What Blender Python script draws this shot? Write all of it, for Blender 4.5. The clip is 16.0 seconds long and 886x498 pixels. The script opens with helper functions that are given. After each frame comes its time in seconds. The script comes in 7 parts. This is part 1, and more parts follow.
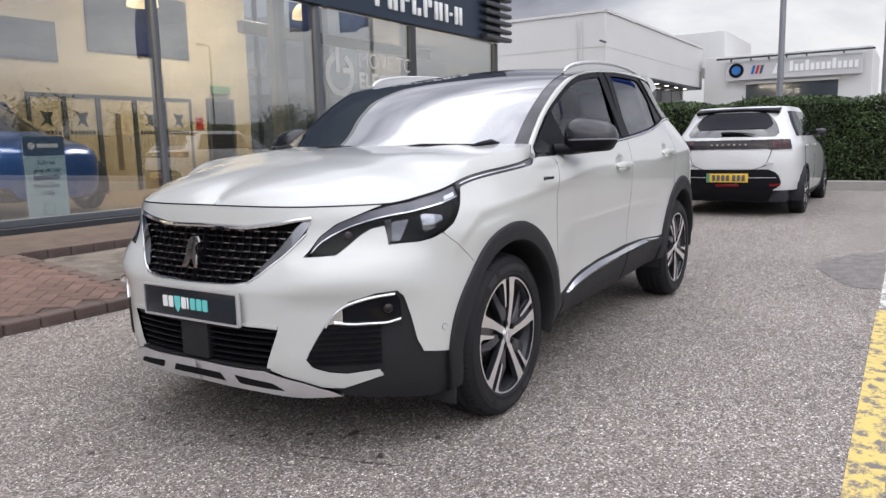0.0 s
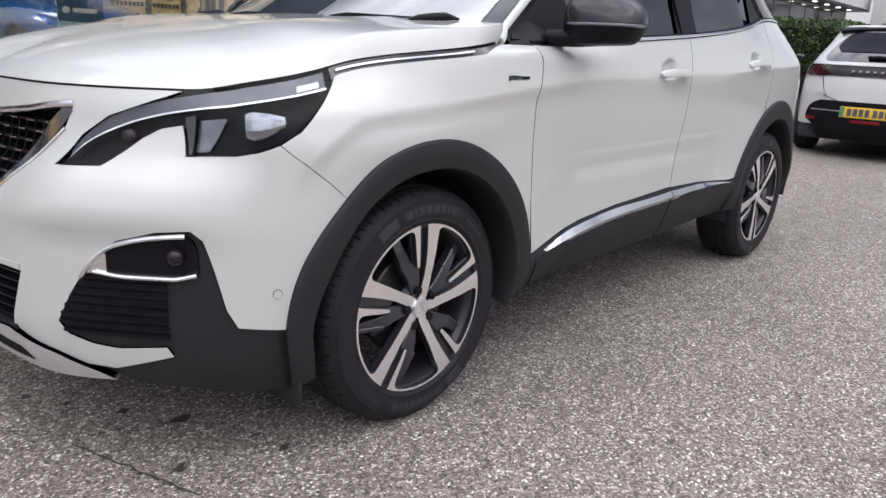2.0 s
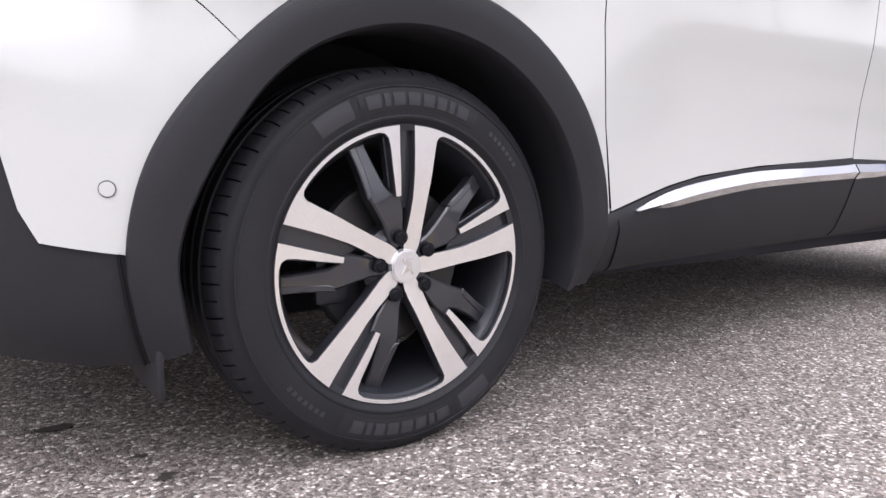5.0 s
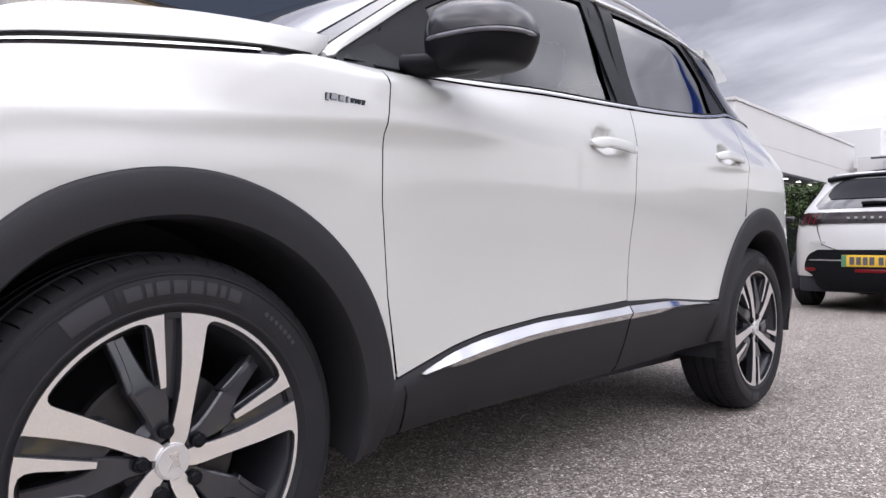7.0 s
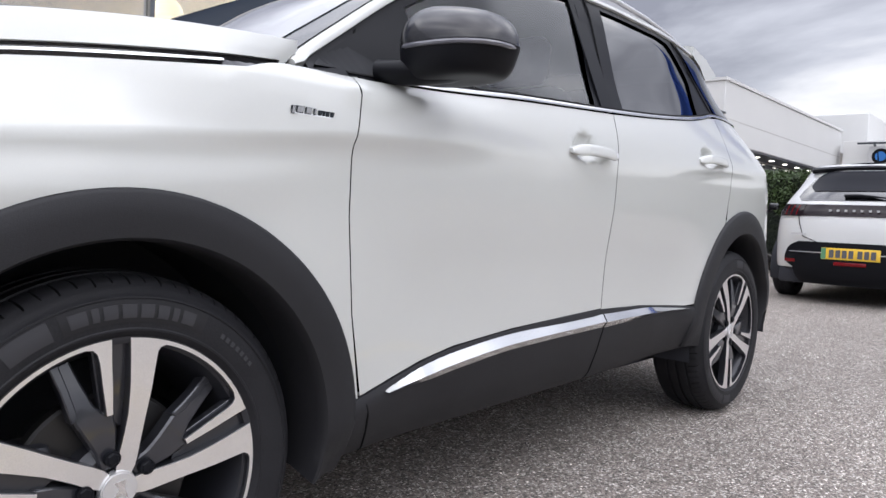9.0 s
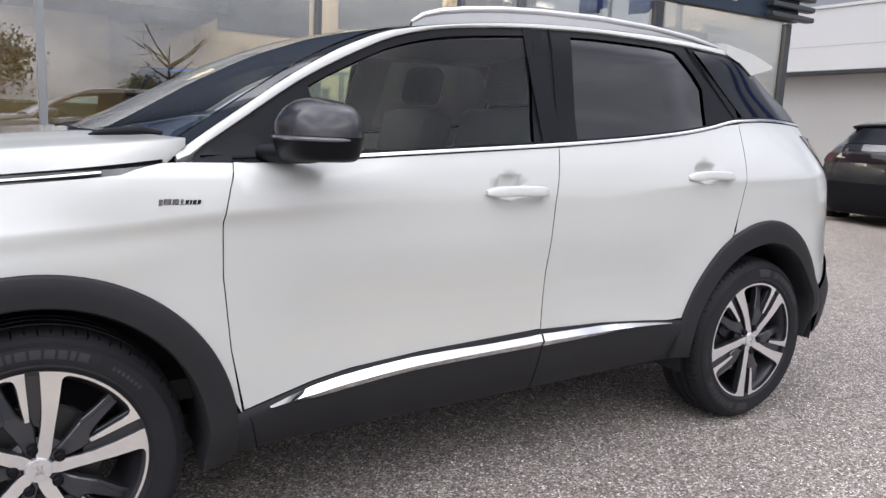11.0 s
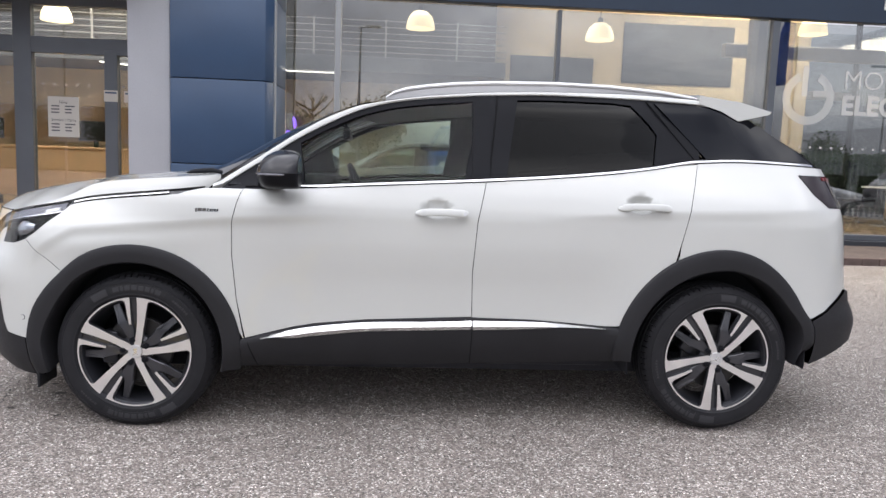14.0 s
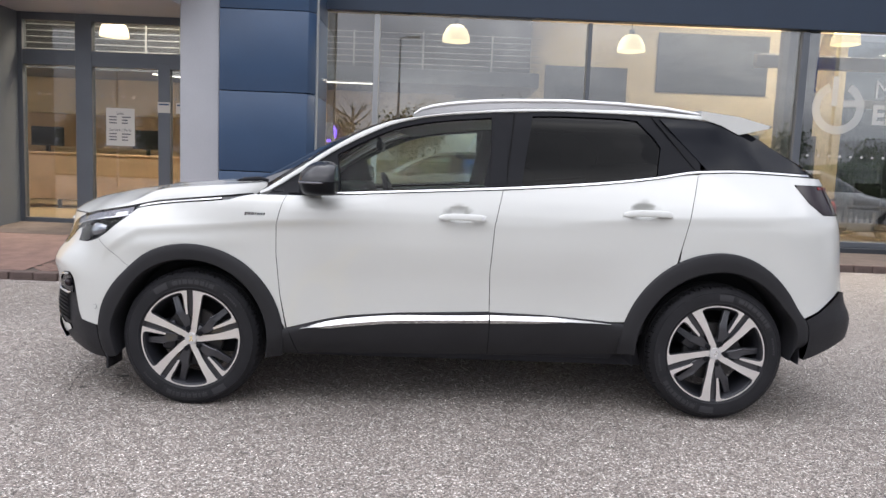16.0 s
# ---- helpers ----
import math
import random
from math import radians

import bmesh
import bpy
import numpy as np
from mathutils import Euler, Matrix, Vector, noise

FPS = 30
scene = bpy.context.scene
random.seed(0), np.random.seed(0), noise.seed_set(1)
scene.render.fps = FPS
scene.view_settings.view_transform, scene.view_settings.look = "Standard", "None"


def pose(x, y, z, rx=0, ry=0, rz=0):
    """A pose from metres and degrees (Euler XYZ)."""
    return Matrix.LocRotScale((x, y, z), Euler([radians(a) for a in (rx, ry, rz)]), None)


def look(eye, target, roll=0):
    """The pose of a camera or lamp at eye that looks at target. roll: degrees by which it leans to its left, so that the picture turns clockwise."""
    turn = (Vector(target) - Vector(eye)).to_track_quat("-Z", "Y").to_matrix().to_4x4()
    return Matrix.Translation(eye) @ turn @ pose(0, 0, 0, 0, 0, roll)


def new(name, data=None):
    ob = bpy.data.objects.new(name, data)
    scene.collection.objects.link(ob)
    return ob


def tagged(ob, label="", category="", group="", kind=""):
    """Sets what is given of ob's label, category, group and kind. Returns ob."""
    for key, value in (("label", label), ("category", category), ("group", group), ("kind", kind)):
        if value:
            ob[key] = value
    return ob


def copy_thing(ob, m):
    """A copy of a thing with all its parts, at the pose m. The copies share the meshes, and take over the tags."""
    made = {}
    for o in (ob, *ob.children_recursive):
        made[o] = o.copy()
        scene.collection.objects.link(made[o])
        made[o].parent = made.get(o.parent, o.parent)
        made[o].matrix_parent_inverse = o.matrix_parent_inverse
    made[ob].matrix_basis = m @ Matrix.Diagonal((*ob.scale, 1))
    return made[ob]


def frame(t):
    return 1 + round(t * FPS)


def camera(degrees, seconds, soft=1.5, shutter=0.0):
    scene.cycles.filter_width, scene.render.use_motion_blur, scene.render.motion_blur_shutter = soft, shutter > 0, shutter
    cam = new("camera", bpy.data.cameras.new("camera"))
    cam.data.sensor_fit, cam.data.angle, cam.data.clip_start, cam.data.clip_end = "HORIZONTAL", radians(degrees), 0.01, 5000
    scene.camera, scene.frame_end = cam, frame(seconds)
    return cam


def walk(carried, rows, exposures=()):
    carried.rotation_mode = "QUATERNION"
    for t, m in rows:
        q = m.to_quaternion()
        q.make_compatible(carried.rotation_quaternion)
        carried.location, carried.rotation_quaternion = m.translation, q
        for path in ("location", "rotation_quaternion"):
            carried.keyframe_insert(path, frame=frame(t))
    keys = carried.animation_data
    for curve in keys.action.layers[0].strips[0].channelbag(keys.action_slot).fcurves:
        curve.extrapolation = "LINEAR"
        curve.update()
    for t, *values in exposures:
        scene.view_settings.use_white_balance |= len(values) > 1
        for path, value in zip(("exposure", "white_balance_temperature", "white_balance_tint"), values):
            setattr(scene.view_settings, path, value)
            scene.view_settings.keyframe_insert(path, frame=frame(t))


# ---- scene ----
from mathutils import geometry

cam = camera(62.5, 16.0)
PATH = [
    (0, (-2.703, -1.353, 1.141), (-1.036, -0.287, 0.852), -1.40),
    (0.5, (-2.632, -1.363, 1.120), (-0.977, -0.292, 0.791), -0.74),
    (1, (-2.336, -1.336, 1.089), (-0.713, -0.252, 0.668), 0.42),
    (1.5, (-1.903, -1.315, 1.063), (-0.340, -0.173, 0.573), 1.98),
    (2, (-1.446, -1.301, 1.050), (-0.008, -0.023, 0.516), 3.04),
    (2.5, (-1.048, -1.215, 1.000), (0.237, 0.221, 0.469), 3.00),
    (3, (-0.786, -1.089, 0.859), (0.384, 0.460, 0.374), 2.60),
    (3.5, (-0.700, -1.007, 0.622), (0.418, 0.609, 0.244), 2.10),
    (6, (-0.662, -1.059, 0.531), (0.517, 0.537, 0.278), 0.40),
    (6.5, (-0.630, -1.072, 0.602), (0.698, 0.414, 0.431), 0.90),
    (7, (-0.591, -1.104, 0.680), (0.875, 0.256, 0.679), 0.40),
    (7.5, (-0.586, -1.119, 0.717), (0.955, 0.150, 0.838), 0.10),
    (8, (-0.585, -1.114, 0.713), (0.972, 0.130, 0.866), 0.23),
    (8.5, (-0.570, -1.096, 0.663), (0.968, 0.178, 0.746), 1.17),
    (9, (-0.534, -1.096, 0.788), (0.959, 0.231, 0.697), 2.60),
    (9.5, (-0.539, -1.228, 1.035), (0.915, 0.120, 0.774), 2.80),
    (12, (0.543, -2.208, 1.191), (1.144, -0.323, 0.898), 3.40),
    (12.5, (0.785, -2.383, 1.199), (1.211, -0.451, 0.909), 3.20),
    (13, (0.911, -2.633, 1.201), (1.203, -0.675, 0.921), 2.65),
    (13.5, (1.034, -2.905, 1.201), (1.223, -0.931, 0.946), 2.30),
    (14, (1.151, -3.213, 1.207), (1.280, -1.231, 0.976), 2.15),
    (14.5, (1.195, -3.439, 1.193), (1.295, -1.452, 0.985), 2.00),
    (15, (1.231, -3.560, 1.212), (1.304, -1.573, 0.999), 1.95),
    (15.5, (1.228, -3.586, 1.222), (1.272, -1.598, 1.003), 2.10),
    (16, (1.220, -3.584, 1.223), (1.242, -1.595, 1.007), 2.30),
]
walk(cam, [(t, look(e, g, r)) for t, e, g, r in PATH], exposures=[(0, .42, 6500, 10), (1.5, .38, 6500, 10), (2.5, .58, 6500, 11), (3, .72, 6500, 12), (3.5, 1.00, 6500, 14), (6, 1.10, 6500, 15), (7, .70, 6500, 14), (8, .50, 6320, 11), (9.5, .70, 6430, 10), (12, .62, 6470, 11), (16, .60, 6450, 10)])

# ---------------------------------------------------------------- world and light
world = bpy.data.worlds.new("cloudy_sky")
scene.world = world
world.use_nodes = True
wn, wl = world.node_tree.nodes, world.node_tree.links
wn.clear()
SUN_ELEV, SUN_TURN = 63.0, 218.0
sky_tex = wn.new("ShaderNodeTexSky")
sky_tex.sky_type, sky_tex.sun_disc = "NISHITA", False
sky_tex.sun_elevation, sky_tex.sun_rotation = radians(SUN_ELEV), radians(SUN_TURN)
sky_tex.air_density, sky_tex.dust_density = 1.0, 2.0
tc = wn.new("ShaderNodeTexCoord")
squash = wn.new("ShaderNodeMapping")
squash.inputs["Scale"].default_value = (1.0, 1.0, 2.6)
wl.new(tc.outputs["Generated"], squash.inputs["Vector"])
big = wn.new("ShaderNodeTexNoise")
big.inputs["Scale"].default_value, big.inputs["Detail"].default_value, big.inputs["Roughness"].default_value = 1.7, 9.0, 0.54
big.inputs["Distortion"].default_value = 0.35
wl.new(squash.outputs[0], big.inputs["Vector"])
tone = wn.new("ShaderNodeValToRGB")
tone.color_ramp.elements[0].position, tone.color_ramp.elements[0].color = 0.38, (0.255, 0.26, 0.305, 1)
tone.color_ramp.elements[1].position, tone.color_ramp.elements[1].color = 0.70, (1.10, 1.09, 1.105, 1)
mid_stop = tone.color_ramp.elements.new(0.53)
mid_stop.color = (0.535, 0.545, 0.605, 1)
wl.new(big.outputs["Fac"], tone.inputs[0])
clear = wn.new("ShaderNodeBackground")
clear.inputs["Strength"].default_value = 0.10
wl.new(sky_tex.outputs[0], clear.inputs["Color"])
cloud = wn.new("ShaderNodeBackground")
wl.new(tone.outputs[0], cloud.inputs["Color"])
# an overcast sky grows brighter towards the zenith
high = wn.new("ShaderNodeSeparateXYZ")
wl.new(tc.outputs["Generated"], high.inputs[0])
lift = wn.new("ShaderNodeMapRange")
lift.inputs["To Min"].default_value, lift.inputs["To Max"].default_value = 0.55, 1.77
wl.new(high.outputs["Z"], lift.inputs["Value"])
# and round the veiled sun
sun_side = wn.new("ShaderNodeVectorMath")
sun_side.operation = "DOT_PRODUCT"
sun_side.inputs[1].default_value = (-0.28, -0.36, 0.89)
wl.new(tc.outputs["Generated"], sun_side.inputs[0])
glow = wn.new("ShaderNodeMapRange")
glow.interpolation_type = "SMOOTHSTEP"
glow.inputs["From Min"].default_value, glow.inputs["From Max"].default_value = -0.15, 1.0
glow.inputs["To Min"].default_value, glow.inputs["To Max"].default_value = 1.0, 1.95
wl.new(sun_side.outputs["Value"], glow.inputs["Value"])
both_ways = wn.new("ShaderNodeMath")
both_ways.operation = "MULTIPLY"
wl.new(lift.outputs[0], both_ways.inputs[0])
wl.new(glow.outputs[0], both_ways.inputs[1])
wl.new(both_ways.outputs[0], cloud.inputs["Strength"])
cover = wn.new("ShaderNodeMixShader")
cover.inputs[0].default_value = 0.93
wl.new(clear.outputs[0], cover.inputs[1])
wl.new(cloud.outputs[0], cover.inputs[2])
wout = wn.new("ShaderNodeOutputWorld")
wl.new(cover.outputs[0], wout.inputs["Surface"])

sun = new("sun", bpy.data.lights.new("sun", "SUN"))
sun.data.energy, sun.data.angle, sun.data.color = 0.7, radians(90), (1.0, 0.975, 0.95)
sun.matrix_world = pose(0, 0, 30, 90 - SUN_ELEV, 0, 180 - SUN_TURN)

# ---------------------------------------------------------------- materials


def material(name, base, rough=0.5, metal=0.0, var=0.0, vscale=8.0, grain=0.0, gscale=120.0, bump=0.0, coat=0.0, emit=None, strength=0.0, island=0.0, spec=0.5):
    """Principled surface with variation at two scales and a fine bump; base is the real albedo."""
    m = bpy.data.materials.new(name)
    m.use_nodes = True
    nt = m.node_tree
    b = nt.nodes["Principled BSDF"]
    b.inputs["Base Color"].default_value = (*base, 1)
    b.inputs["Roughness"].default_value, b.inputs["Metallic"].default_value = rough, metal
    b.inputs["Coat Weight"].default_value, b.inputs["Coat Roughness"].default_value = coat, 0.03
    b.inputs["Specular IOR Level"].default_value = spec
    if emit:
        b.inputs["Emission Color"].default_value, b.inputs["Emission Strength"].default_value = (*emit, 1), strength
    if var or grain or bump or island:
        co = nt.nodes.new("ShaderNodeTexCoord")
        n1, n2 = nt.nodes.new("ShaderNodeTexNoise"), nt.nodes.new("ShaderNodeTexNoise")
        n1.inputs["Scale"].default_value, n1.inputs["Detail"].default_value = vscale, 4
        n2.inputs["Scale"].default_value, n2.inputs["Detail"].default_value = gscale, 3
        nt.links.new(co.outputs["Object"], n1.inputs["Vector"])
        nt.links.new(co.outputs["Object"], n2.inputs["Vector"])
        span = nt.nodes.new("ShaderNodeMapRange")
        span.inputs["To Min"].default_value, span.inputs["To Max"].default_value = 1 - var, 1 + var
        span.inputs["From Min"].default_value, span.inputs["From Max"].default_value = 0.3, 0.7
        nt.links.new(n1.outputs["Fac"], span.inputs["Value"])
        fine = nt.nodes.new("ShaderNodeMapRange")
        fine.inputs["To Min"].default_value, fine.inputs["To Max"].default_value = 1 - grain, 1 + grain
        fine.inputs["From Min"].default_value, fine.inputs["From Max"].default_value = 0.3, 0.7
        nt.links.new(n2.outputs["Fac"], fine.inputs["Value"])
        both = nt.nodes.new("ShaderNodeMath")
        both.operation = "MULTIPLY"
        nt.links.new(span.outputs[0], both.inputs[0])
        nt.links.new(fine.outputs[0], both.inputs[1])
        last = both
        if island:
            info = nt.nodes.new("ShaderNodeObjectInfo")
            r = nt.nodes.new("ShaderNodeMapRange")
            r.inputs["To Min"].default_value, r.inputs["To Max"].default_value = 1 - island, 1 + island
            nt.links.new(info.outputs["Random"], r.inputs["Value"])
            last = nt.nodes.new("ShaderNodeMath")
            last.operation = "MULTIPLY"
            nt.links.new(both.outputs[0], last.inputs[0])
            nt.links.new(r.outputs[0], last.inputs[1])
        tint = nt.nodes.new("ShaderNodeVectorMath")
        tint.operation = "SCALE"
        tint.inputs[0].default_value = base
        nt.links.new(last.outputs[0], tint.inputs["Scale"])
        nt.links.new(tint.outputs[0], b.inputs["Base Color"])
        if bump:
            bn = nt.nodes.new("ShaderNodeBump")
            bn.inputs["Strength"].default_value, bn.inputs["Distance"].default_value = bump, 0.004
            nt.links.new(n2.outputs["Fac"], bn.inputs["Height"])
            nt.links.new(bn.outputs[0], b.inputs["Normal"])
    return m


def thin_glass(name, tint, gloss=0.08, rough=0.0, power=4.0):
    """A pane: mostly clear with a tint, glossy towards grazing angles."""
    m = bpy.data.materials.new(name)
    m.use_nodes = True
    nt = m.node_tree
    nt.nodes.clear()
    clear_n, gl = nt.nodes.new("ShaderNodeBsdfTransparent"), nt.nodes.new("ShaderNodeBsdfGlossy")
    clear_n.inputs[0].default_value = (*tint, 1)
    gl.inputs["Roughness"].default_value = rough
    lw, mx = nt.nodes.new("ShaderNodeLayerWeight"), nt.nodes.new("ShaderNodeMixShader")
    lw.inputs["Blend"].default_value = 0.5
    steep, add = nt.nodes.new("ShaderNodeMath"), nt.nodes.new("ShaderNodeMath")
    steep.operation, add.operation = "POWER", "MULTIPLY_ADD"
    steep.inputs[1].default_value = power
    add.inputs[1].default_value, add.inputs[2].default_value = 0.9, gloss + 0.04
    nt.links.new(lw.outputs["Facing"], steep.inputs[0])
    nt.links.new(steep.outputs[0], add.inputs[0])
    nt.links.new(add.outputs[0], mx.inputs[0])
    nt.links.new(clear_n.outputs[0], mx.inputs[1])
    nt.links.new(gl.outputs[0], mx.inputs[2])
    o = nt.nodes.new("ShaderNodeOutputMaterial")
    nt.links.new(mx.outputs[0], o.inputs["Surface"])
    return m


paint = material("pearl_white_paint", (0.540, 0.548, 0.528), rough=0.34, coat=1.0, var=0.012, vscale=3.0, grain=0.03, gscale=900)
gap_black = material("shut_line_black", (0.010, 0.010, 0.011), rough=0.7, spec=0.1)
cladding = material("grained_black_plastic", (0.018, 0.018, 0.0205), rough=0.55, spec=0.28, var=0.10, vscale=5, grain=0.12, gscale=500, bump=0.15)
gloss_black = material("gloss_black", (0.010, 0.010, 0.012), rough=0.06, coat=0.6)
mirror_black = material("mirror_cap_black", (0.013, 0.013, 0.016), rough=0.24, coat=0.25, spec=0.4)
satin_black = material("satin_black", (0.008, 0.0085, 0.011), rough=0.40, spec=0.11)
chrome = material("chrome", (0.80, 0.80, 0.80), rough=0.10, metal=1.0)
satin_silver = material("satin_silver", (0.70, 0.70, 0.71), rough=0.30, metal=0.7, var=0.03, vscale=20)
skid_silver = material("skid_plate_silver", (0.62, 0.62, 0.63), rough=0.32, metal=0.6, var=0.04, vscale=14)
machined = material("machined_alloy", (0.80, 0.78, 0.765), rough=0.30, metal=0.8, var=0.02, vscale=30, grain=0.05, gscale=600)
anthracite = material("anthracite_alloy", (0.034, 0.035, 0.042), rough=0.30, metal=0.4, coat=0.8)
barrel_dark = material("dark_wheel_barrel", (0.024, 0.025, 0.031), rough=0.42, metal=0.4, coat=0.3)
rubber = material("tyre_rubber", (0.0145, 0.0145, 0.017), rough=0.60, spec=0.25, var=0.18, vscale=9, grain=0.14, gscale=260, bump=0.12)
rubber_text = material("raised_tyre_lettering", (0.034, 0.034, 0.038), rough=0.55, spec=0.3)
rubber_plate = material("smooth_sidewall_plate", (0.013, 0.013, 0.015), rough=0.5, spec=0.3)
liner = material("arch_liner", (0.022, 0.023, 0.030), rough=0.8)
glass_front = thin_glass("clear_car_glass", (0.85, 0.95, 0.87), gloss=-0.02, power=2.8)
glass_screen = thin_glass("windscreen_glass", (0.28, 0.32, 0.33), gloss=0.50)
dark_glass = material("dark_car_glass", (0.006, 0.007, 0.010), rough=0.05, spec=0.16)
glass_privacy = thin_glass("privacy_glass", (0.030, 0.034, 0.040), gloss=-0.032, power=2.3)
lamp_clear = thin_glass("lamp_lens", (0.92, 0.93, 0.95), gloss=-0.028)
lamp_red = material("red_lamp_lens", (0.15, 0.007, 0.010), rough=0.12, spec=0.3)
lamp_smoke = material("smoked_lamp_lens", (0.016, 0.010, 0.012), rough=0.06, spec=0.35)
lamp_panel = material("lamp_bezel_panel", (0.16, 0.16, 0.175), rough=0.22, metal=0.8, coat=0.5, var=0.25, vscale=45)
crystal = material("crystal_projector", (0.33, 0.34, 0.36), rough=0.16, metal=0.9, var=0.25, vscale=40)
drl_grey = material("light_guide", (0.115, 0.115, 0.135), rough=0.18, coat=0.6, var=0.12, vscale=35)
cabin_dark = material("cabin_trim", (0.022, 0.022, 0.024), rough=0.7, var=0.2, vscale=12)
seat_cloth = material("seat_cloth", (0.030, 0.030, 0.033), rough=0.85, var=0.15, vscale=30, bump=0.2)
plate_dark = material("plate_dark", (0.006, 0.012, 0.020), rough=0.25)
shape_white = material("shape_white", (0.85, 0.86, 0.86), rough=0.5)
shape_teal = material("shape_teal", (0.16, 0.62, 0.60), rough=0.5)

# ---------------------------------------------------------------- mesh helpers


def obj(name, verts, faces, mat, parent=None, label="", smooth=True, angle=40, normals=None):
    """Links one mesh object, under a thing or a part where parent is given."""
    me = bpy.data.meshes.new(name)
    me.from_pydata([tuple(float(c) for c in v) for v in verts], [], [tuple(int(i) for i in f) for f in faces])
    me.materials.append(mat)
    if smooth:
        me.polygons.foreach_set("use_smooth", [True] * len(me.polygons))
        if normals is None:
            me.set_sharp_from_angle(angle=radians(angle))
    me.update()
    if normals is not None:
        me.normals_split_custom_set_from_vertices([tuple(n) for n in normals])
    ob = new(name, me)
    if parent is not None:
        ob.parent = parent
    if label:
        tagged(ob, label=label)
    return ob


def part(name, bm, mat, parent=None, label="", smooth=True, angle=40):
    """Links a bmesh as one mesh object under a thing or under a part."""
    bmesh.ops.recalc_face_normals(bm, faces=bm.faces)
    me = bpy.data.meshes.new(name)
    bm.to_mesh(me)
    bm.free()
    me.materials.append(mat)
    if smooth:
        me.polygons.foreach_set("use_smooth", [True] * len(me.polygons))
        me.set_sharp_from_angle(angle=radians(angle))
    ob = new(name, me)
    if parent is not None:
        ob.parent = parent
    if label:
        tagged(ob, label=label)
    return ob


def thing(name, m, label, category, group="", kind=""):
    e = new(name)
    e.empty_display_size = 0.2
    e.matrix_world = m
    return tagged(e, label, category, group, kind)


def add_box(bm, x0, y0, z0, x1, y1, z1, bevel=0.0, seg=2, m=None):
    r = bmesh.ops.create_cube(bm, size=1)
    v = r["verts"]
    bmesh.ops.scale(bm, vec=(x1 - x0, y1 - y0, z1 - z0), verts=v)
    bmesh.ops.translate(bm, vec=((x0 + x1) / 2, (y0 + y1) / 2, (z0 + z1) / 2), verts=v)
    if m is not None:
        bmesh.ops.transform(bm, matrix=m, verts=v)
    if bevel:
        es = list({e for q in v for e in q.link_edges})
        bmesh.ops.bevel(bm, geom=es, offset=bevel, segments=seg, affect="EDGES", profile=0.5)
    return bm


def box_bm(*a, **k):
    return add_box(bmesh.new(), *a, **k)


def add_rod(bm, a, b, r0, r1=None, seg=12):
    a, b = Vector(a), Vector(b)
    m = Matrix.Translation((a + b) / 2) @ (b - a).to_track_quat("Z", "Y").to_matrix().to_4x4()
    bmesh.ops.create_cone(bm, cap_ends=True, segments=seg, radius1=r0, radius2=r0 if r1 is None else r1, depth=(b - a).length, matrix=m)
    return bm


def rod_bm(a, b, r0, r1=None, seg=12):
    return add_rod(bmesh.new(), a, b, r0, r1, seg)


def grid_faces(n, m, wrap_n=False, wrap_m=False):
    out = []
    for i in range(n if wrap_n else n - 1):
        for j in range(m if wrap_m else m - 1):
            a, b = i * m + j, i * m + (j + 1) % m
            c, d = ((i + 1) % n) * m + (j + 1) % m, ((i + 1) % n) * m + j
            out.append((a, b, c, d))
    return out


def lathe(profile, seg, axis_y=True):
    """Turns (radius, depth) points round the y axis."""
    v = []
    for k in range(seg):
        a = 2 * math.pi * k / seg
        for r, d in profile:
            v.append((r * math.cos(a), d, r * math.sin(a)))
    return v, grid_faces(seg, len(profile), wrap_n=True)


def tube(points, radius, seg=10, flat=1.0):
    """A round or flattened rod along points, as verts and faces."""
    pts = [Vector(p) for p in points]
    v = []
    for i, p in enumerate(pts):
        t = (pts[min(i + 1, len(pts) - 1)] - pts[max(i - 1, 0)]).normalized()
        side = t.cross(Vector((0, 0, 1)))
        side = side.normalized() if side.length > 1e-4 else Vector((1, 0, 0))
        up = side.cross(t)
        r = radius[i] if isinstance(radius, (list, tuple)) else radius
        for k in range(seg):
            a = 2 * math.pi * k / seg
            v.append(p + side * r * math.cos(a) + up * r * flat * math.sin(a))
    f = grid_faces(len(pts), seg, wrap_m=True)
    f.append(tuple(range(seg)))
    f.append(tuple(reversed(range((len(pts) - 1) * seg, len(pts) * seg))))
    return v, f


def prism(outline, d0, d1, plane="xz"):
    """A closed outline pushed from depth d0 to d1 across the plane."""
    n = len(outline)
    put = {"xz": lambda p, d: (p[0], d, p[1]), "yz": lambda p, d: (d, p[0], p[1]), "xy": lambda p, d: (p[0], p[1], d)}[plane]
    v = [put(p, d0) for p in outline] + [put(p, d1) for p in outline]
    f = [tuple(range(n)), tuple(range(2 * n - 1, n - 1, -1))]
    f += [(i, (i + 1) % n, n + (i + 1) % n, n + i) for i in range(n)]
    return v, f


def prism_bm(outline, d0, d1, plane="xz", bevel=0.0):
    bm = bmesh.new()
    v, f = prism(outline, d0, d1, plane)
    vs = [bm.verts.new(p) for p in v]
    for q in f:
        bm.faces.new([vs[i] for i in q])
    if bevel:
        bmesh.ops.bevel(bm, geom=list(bm.edges), offset=bevel, segments=2, affect="EDGES", profile=0.5)
    return bm


# ---------------------------------------------------------------- the white SUV: its skin as a map of (girth, height)


